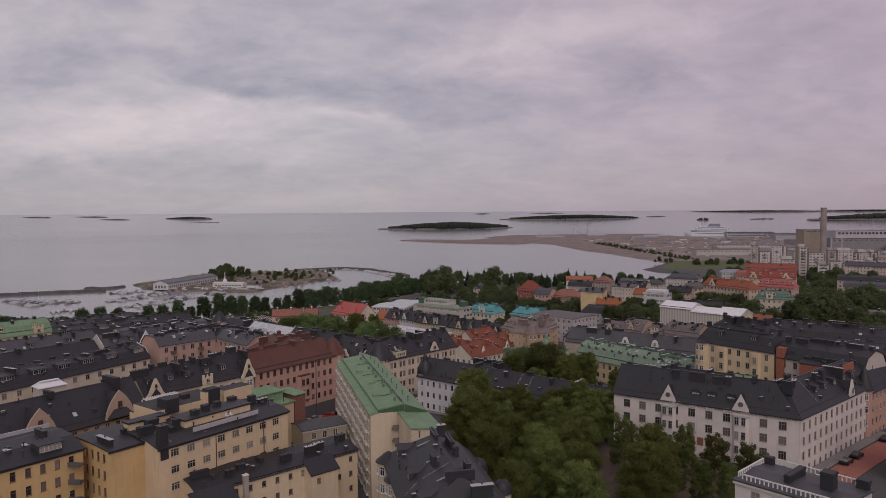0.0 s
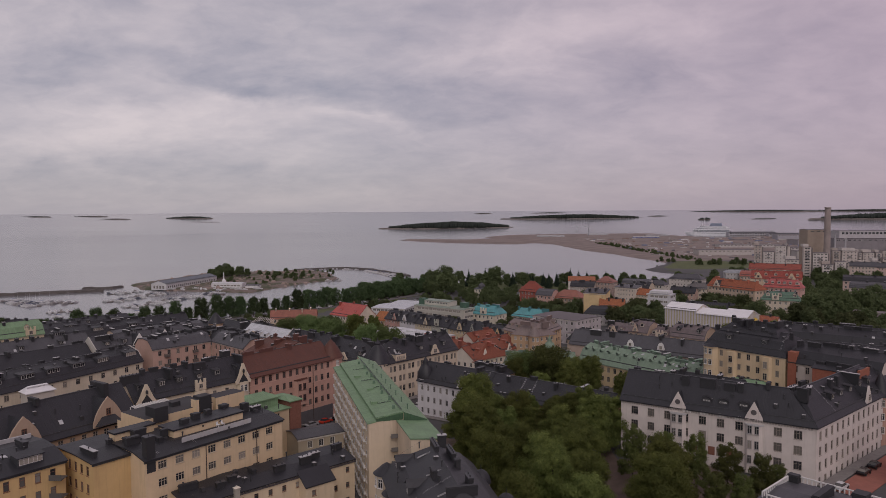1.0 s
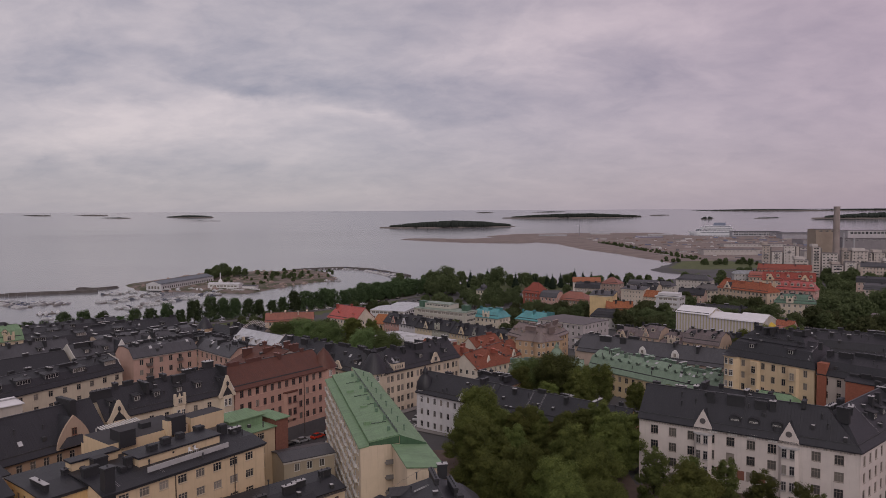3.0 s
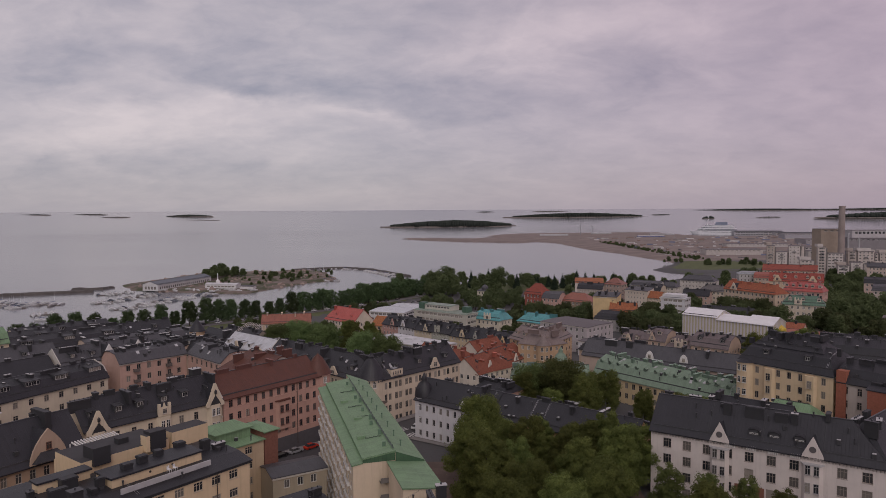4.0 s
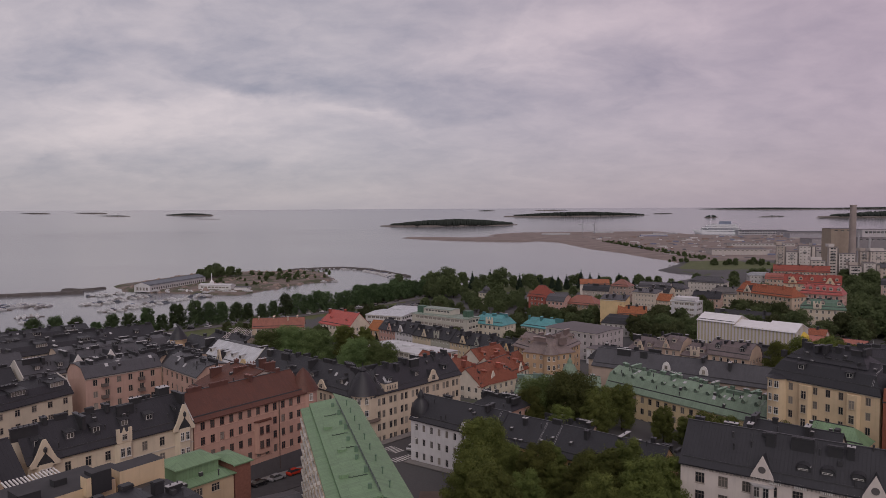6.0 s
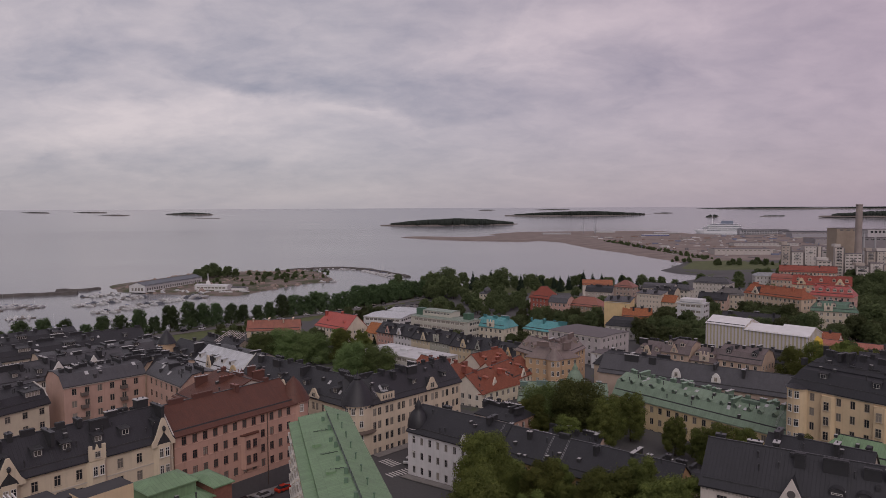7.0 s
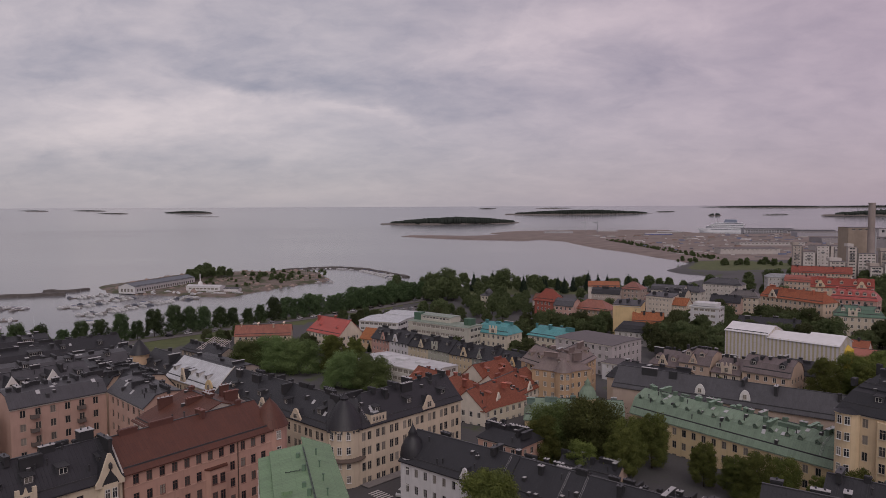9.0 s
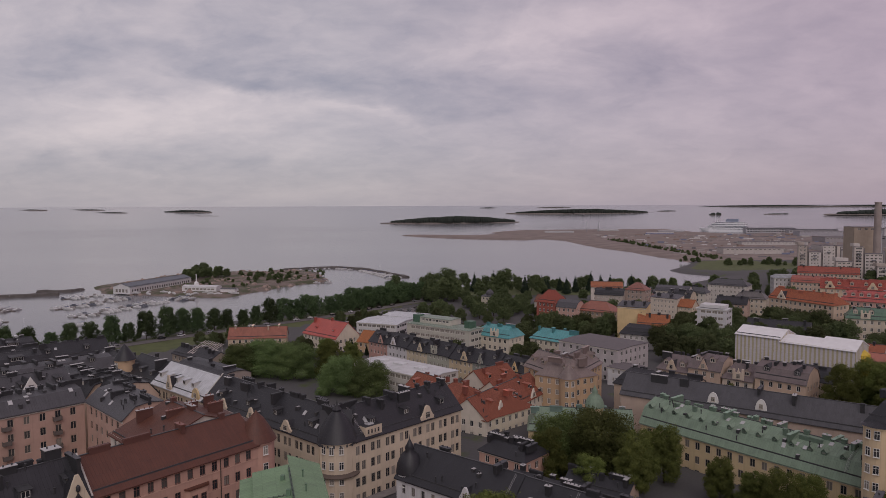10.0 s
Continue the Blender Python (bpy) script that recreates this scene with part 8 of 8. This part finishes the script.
# power plant: slender chimney, silo block, long low halls
h = H("tall slender concrete power-plant chimney", 459, 840, "chimney stack", "chimney_stack")
part("shaft", Shape().tube([(4.0, 2), (3.5, 55), (3.3, 80.6), (3.6, 80.7), (3.6, 82.0)], 20, 0, 459, 840), plain("stained_concrete", (0.30, 0.25, 0.23), 0.9, 0.0, 0.25, 0.12), h)
for x0, y0, x1, y1, z, c, lab in ((447, 862, 472, 886, 54.5, (0.36, 0.29, 0.23), "brown concrete silo block"), (535, 960, 700, 1000, 39, (0.24, 0.22, 0.23), "dark grey power plant hall"), (600, 900, 760, 950, 30, (0.36, 0.32, 0.32), "long grey industrial hall"),
                                  (620, 1250, 740, 1290, 11, (0.42, 0.39, 0.38), "long pale warehouse at the port"), (560, 1420, 680, 1450, 9, (0.46, 0.43, 0.42), "low pale port building"), (760, 1500, 980, 1560, 13, (0.30, 0.28, 0.29), "long grey terminal hall"),
                                  (860, 1800, 1100, 1840, 14, (0.34, 0.33, 0.36), "dark grey ferry terminal"), (430, 1180, 520, 1215, 12, (0.46, 0.42, 0.40), "flat pale depot building"), (700, 1120, 840, 1160, 20, (0.42, 0.38, 0.38), "flat grey office block by the port"),
                                  (520, 1030, 600, 1060, 18, (0.44, 0.40, 0.38), "pale office block near the port")):
    b = H(lab, (x0 + x1) / 2, (y0 + y1) / 2, "industrial building", "industrial_building")
    wing(b, (x0, y0), (x1, y0 + (x1 - x0) * -0.08), y1 - y0, z, 0.6, plaster(c), plain("roof_felt", (0.13, 0.115, 0.12), 0.9), "flat", zb=0.5, front=dict(w=4, h=1.6, gap=7, floor=6, first=1.2, two=False, rows=1), cornice=False)
for x, y, l, c, lab in ((315, 2060, 80, (0.45, 0.45, 0.46), "white storage tent on the spit"), (560, 1930, 70, (0.10, 0.13, 0.34), "blue and white storage hall on the spit"), (480, 2180, 60, (0.50, 0.5, 0.5), "pale shed on the spit"), (630, 2060, 70, (0.33, 0.31, 0.3), "grey shed on the spit")):
    b = H(lab, x, y, "storage hall", "storage_hall")
    wing(b, (x - l / 2, y), (x + l / 2, y - 4), 18, 5, 2.5, plain("hall_cladding", c, 0.6), plain("hall_roof_sheet", (0.36, 0.35, 0.36), 0.6), "gable", zb=1, cornice=False)
b = H("pale ribbed upper storey of the power plant", 620, 985, "industrial building", "plant_storey")
wing(b, (545, 966), (700, 954), 26, 49.5, 0.6, plaster((0.46, 0.43, 0.44)), plain("roof_felt", (0.13, 0.115, 0.12), 0.9), "flat", zb=39.6, front=dict(w=3.4, h=3.2, gap=5, floor=9, first=1.6, two=False), cornice=False)
for i in range(3):
    fl = H("thin steel flue with pale bands beside the power plant", 505 + i * 14, 930, "flue", "steel_flue")
    part("pipe", Shape().tube([(1.2, 1), (1.1, 52 - 6 * i), (1.4, 52.2 - 6 * i), (1.4, 53 - 6 * i)], 10, 0, 505 + i * 14, 930), plain("flue_steel", (0.36, 0.35, 0.36), 0.5), fl)
for x, y in ((398, 2090), (430, 2080)):
    b = thing("crane", None, None, "thin lattice crane on the spit", "crane", pose(x, y, 1.5))
    part("mast", Shape().tube([(0.9, 0), (0.7, 34)], 5), plain("crane_steel", (0.25, 0.25, 0.27), 0.6), b)
    part("jib", Shape().prism([(-1, 0), (-14, 0), (-14, 1), (-1, 1)], 30, 31), plain("crane_steel", (0.25, 0.25, 0.27), 0.6), b)
rnd = random.Random(31)
for i in range(120):
    f = i / 119
    x, y = 300 + 50 * f + rnd.uniform(-3, 5) + 30 * (1 - f), 1640 - 560 * f + rnd.uniform(-4, 4)
    plant(MID, x + 28 + (14 if i % 3 == 0 else 0), y, rnd, 0.34, 0.55, z=1.2)
PORT_COLOURS = [(0.40, 0.38, 0.37), (0.26, 0.24, 0.23), (0.52, 0.50, 0.50), (0.16, 0.15, 0.16), (0.16, 0.18, 0.26), (0.24, 0.17, 0.14)]
for k, c in enumerate(PORT_COLOURS):
    s = Shape()
    for _ in range(110):
        x, y = rnd.uniform(360, 1250), rnd.uniform(1090, 1900)
        if float(inside_by(COAST, np.array([x]), np.array([y]))[0]) < 45:
            continue
        l, w, t_, a = rnd.choice((5, 6, 6, 12, 12, 18)), rnd.choice((2.4, 2.5, 2.5, 5)), rnd.choice((1.6, 2.6, 2.6, 4)), rnd.choice((0.0, 0.35, -0.4, 1.3))
        e, o = Vector((math.cos(a), math.sin(a))) * l / 2, Vector((-math.sin(a), math.cos(a))) * w / 2
        cxy = Vector((x, y))
        s.prism([tuple(cxy - e - o), tuple(cxy + e - o), tuple(cxy + e + o), tuple(cxy - e + o)], 1.0, 1.6 + t_)
    tagged(new("port_freight", s.mesh("port_freight", [plain("freight_paint", c, 0.7)])), "scattered containers, trailers and sheds of the port", "freight", "", "stuff")
for k in range(2):
    s = Shape()
    for i in range(90):
        f = rnd.random()
        x, y = 300 + 55 * f + 34 * (1 - f) + rnd.uniform(8, 26), 1560 - 480 * f + rnd.uniform(-5, 5)
        s.box((x - 1.0, y - 2.2, 1.4), (x + 1.0, y + 2.2, 2.9))
    tagged(new("distant_cars", s.mesh("distant_cars", [plain("car_paint", ((0.55, 0.55, 0.55), (0.06, 0.06, 0.07))[k], 0.3)])), "rows of cars parked along the far shore", "cars", "", "stuff")
grove(MID, -225, 800, 60, 60, 40, 505, 0.2, 0.4, z=1.6)
crags = Shape()
for _ in range(240):
    x, y = rnd.uniform(-330, -130), rnd.uniform(705, 950)
    e = float(inside_by(SKERRY, np.array([x]), np.array([y]))[0])
    if e < -3:
        continue
    z, r = float(skerry_height(np.array([x]), np.array([y]))[0]), rnd.uniform(0.8, 3.2)
    crags.tube([(r, z - 1.0), (r * rnd.uniform(0.6, 0.9), z + r * 0.3), (r * 0.3, z + r * rnd.uniform(0.4, 0.7))], 6, 0, x, y)
tagged(new("boulders", crags.mesh("boulders", [plain("bare_granite", (0.26, 0.20, 0.17), 0.9, 0.0, 0.35, 0.3)])), "bare reddish granite boulders scattered over the island", "rocks", "", "stuff")
grove(MID, -160, 870, 30, 50, 18, 506, 0.2, 0.42, z=1.4)
grove(MID, 400, 985, 60, 18, 16, 510, 0.5, 0.9, z=1.5)
grove(MID, 330, 1040, 14, 14, 6, 511, 0.4, 0.7, z=1.5)
grove(MID, 460, 940, 60, 40, 16, 512, 0.7, 1.1, z=1.5)



far_wood()


# ---- streets, cars and crossings ----
def strip(name, p, q, o0, o1, lift, mat, label, category, high=0.14):
    """A paved band along a line, between two distances to its outer side, following the ground."""
    p, q = Vector(p), Vector(q)
    L = (q - p).length
    d = (q - p) / L
    n = Vector((d.y, -d.x))
    s, k = Shape(), max(1, int(L / 5))
    for i in range(k):
        rows = []
        for u in (L * i / k, L * (i + 1) / k):
            a, b = p + d * u + n * o0, p + d * u + n * o1
            za, zb_ = land(*a) + lift, land(*b) + lift
            rows.append(((a.x, a.y, za), (b.x, b.y, zb_), (b.x, b.y, zb_ - high), (a.x, a.y, za - high)))
        (a0, b0, c0, e0), (a1, b1, c1, e1) = rows
        s.face([a0, b0, b1, a1])
        s.face([b0, c0, c1, b1])
        s.face([e0, a0, a1, e1])
    return tagged(new(name, s.mesh(name, [mat])), label, category, "", "structure")


SLAB = plain("pavement_slabs", (0.20, 0.185, 0.175), 0.9, 0.0, 0.25, 0.8)
TAR = plain("asphalt", (0.055, 0.053, 0.055), 0.9, 0.0, 0.3, 0.5)
strip("pavement", (-57.2, 207.6), (-34, 236), 0.3, 3.0, 0.30, SLAB, "grey slab pavement along the rose house", "pavement")
strip("pavement", (-20.3, 251.0), (4.8, 277.0), 0.3, 3.2, 0.30, SLAB, "grey slab pavement along the beige corner house", "pavement")
strip("pavement", (-9.3, 236.3), (12, 219.2), 0.3, 3.0, 0.30, SLAB, "grey slab pavement along the white house", "pavement")
strip("pavement", (81.5, 157.0), (120, 189.5), 0.3, 3.0, 0.30, SLAB, "grey slab pavement along the white gabled house", "pavement")
strip("road", (81.5, 157.0), (120, 189.5), 3.4, 9.5, 0.20, plain("red_paving", (0.30, 0.115, 0.085), 0.9, 0.0, 0.2, 0.6), "street paved in worn red brick", "street")
strip("road", (-57.2, 207.6), (-30, 241), 3.2, 12, 0.16, TAR, "dark asphalt street with parked cars", "street")
strip("road", (-262, 340), (-10, 682), 4, 13, 0.25, plain("pale_asphalt", (0.13, 0.12, 0.118), 0.9, 0.0, 0.25, 0.2), "broad shore road beside the avenue", "street")
strip("road", (-66, 575), (-12, 628), 0, 26, 0.35, plain("pale_asphalt", (0.13, 0.12, 0.118), 0.9, 0.0, 0.25, 0.2), "car park beside the shore road", "car park")
for cx, cy, ang, cnt in ((-11.5, 237.0, 40, 7), (-14.5, 244.5, -45, 6)):
    c, s_ = math.cos(radians(ang)), math.sin(radians(ang))
    for i in range(cnt):
        u = (i - cnt / 2) * 1.0
        pts = [(cx + (u + a) * c - b * s_, cy + (u + a) * s_ + b * c) for a, b in ((0, -1.7), (0.5, -1.7), (0.5, 1.7), (0, 1.7))]
        m_s = Shape()
        m_s.face([(x, y, land(x, y) + 0.24) for x, y in pts])
        tagged(new("crossing_stripe", m_s.mesh("crossing_stripe", [plain("road_paint", (0.55, 0.54, 0.52), 0.8)])), "white painted stripe of a zebra crossing", "crossing", "zebra crossing", "structure")


def car_source(label, c, far=False):
    ob = tagged(new("car"), label, "car", "parked cars")
    n = Shape()
    prof = [(-2.15, 0.35), (2.15, 0.35), (2.2, 0.75), (1.2, 0.95), (-1.9, 1.0), (-2.2, 0.8)]
    cab = [(-1.75, 0.98), (1.15, 0.93), (0.45, 1.45), (-1.2, 1.48)]
    for out, w, sh, w2 in ((prof, 0.88, n, 0.88), (cab, 0.80, None, 0.64)):
        tgt = n if sh is not None else Shape()
        z0 = min(z for _, z in out)
        hh = max(z for _, z in out) - z0
        L_, R_ = [(x, -(w + (w2 - w) * (z - z0) / hh), z) for x, z in out], [(x, w + (w2 - w) * (z - z0) / hh, z) for x, z in out]
        tgt.face(L_)
        tgt.face(R_[::-1])
        for i in range(len(out)):
            j = (i + 1) % len(out)
            tgt.face([L_[j], L_[i], R_[i], R_[j]])
        if sh is None:
            glasshouse = tgt
    if far:
        n.box((-1.15, -0.62, 1.484), (0.42, 0.62, 1.52))
        for x in (-1.35, 1.35):
            for y in (-0.86, 0.86):
                n.box((x - 0.3, y - 0.1, 0.0), (x + 0.3, y + 0.1, 0.62), 1)
        part("body", n, [plain("car_paint", c, 0.25), plain("tyre", (0.02, 0.02, 0.02), 0.9)], ob)
        part("glasshouse", glasshouse, glass(), ob)
        return ob
    body = part("body", n, plain("car_paint", c, 0.25), ob)
    part("glasshouse", glasshouse, glass(), ob)
    part("car_roof", Shape().box((-1.15, -0.62, 1.484), (0.42, 0.62, 1.52)), plain("car_paint", c, 0.25), ob)
    for x in (-1.35, 1.35):
        for y in (-0.86, 0.86):
            wheel = Shape()
            pts = [(0.32 * math.cos(a), 0.32 * math.sin(a)) for a in [i * math.pi / 5 for i in range(10)]]
            for sy in (-0.1, 0.1):
                wheel.face([(px_, sy, pz_) for px_, pz_ in (pts if sy < 0 else pts[::-1])])
            for (x0, z0), (x1, z1) in zip(pts, pts[1:] + pts[:1]):
                wheel.face([(x0, -0.1, z0), (x0, 0.1, z0), (x1, 0.1, z1), (x1, -0.1, z1)])
            part("wheel", wheel, plain("tyre", (0.02, 0.02, 0.02), 0.9), ob, m=pose(x, y, 0.32))
    return ob


CARS = [car_source(l, c) for l, c in (("black parked hatchback car", (0.015, 0.015, 0.017)), ("bright red parked hatchback car", (0.45, 0.04, 0.02)), ("white parked hatchback car", (0.55, 0.55, 0.55)), ("silver grey parked hatchback car", (0.28, 0.28, 0.29)))]
FARCARS = [car_source(l, c, True) for l, c in (("black car parked by the shore road", (0.015, 0.015, 0.017)), ("white car parked by the shore road", (0.55, 0.55, 0.55)), ("grey car parked by the shore road", (0.28, 0.28, 0.29)))]
parked = set()


def park(kind, x, y, ang, lift=0.18, pool=CARS):
    src, m = pool[kind], pose(x, y, land(x, y) + lift, 0, 0, ang)
    if src.name not in parked:
        parked.add(src.name)
        src.matrix_basis = m
    else:
        copy_thing(src, m)


for kind, u in ((0, 9), (0, 14.2), (3, 19.4), (1, 25), (0, 30.5)):
    p_, d_ = Vector((-57.2, 207.6)), Vector((0.622, 0.783))
    c_ = p_ + d_ * u + Vector((0.783, -0.622)) * 4.4
    park(kind, c_.x, c_.y, 51.5, 0.17)
park(2, -9.6, 245.0, 75)
park(3, -1.0, 254.5, 46)
rnd = random.Random(14)
for i in range(20):
    park(rnd.choice((0, 1, 2, 2, 0)), -60 + i % 10 * 5.4 + rnd.uniform(-0.6, 0.6) + (i // 10) * 6, 573 + i % 10 * 5.3 - (i // 10) * 7.0, 135 + rnd.uniform(-4, 4), 0.37, FARCARS)
for i in range(24):
    f = (i + rnd.uniform(0.1, 0.9)) / 24
    park(rnd.choice((0, 1, 2)), -250 + 240 * f + 5.5, 356 + 326 * f - 4.0, 53, 0.27, FARCARS)
for i in (0, 2, 3, 6):
    park(rnd.choice((0, 2, 3)), 86 + i * 5.0, 155.0 + i * 4.2, 40, 0.2)
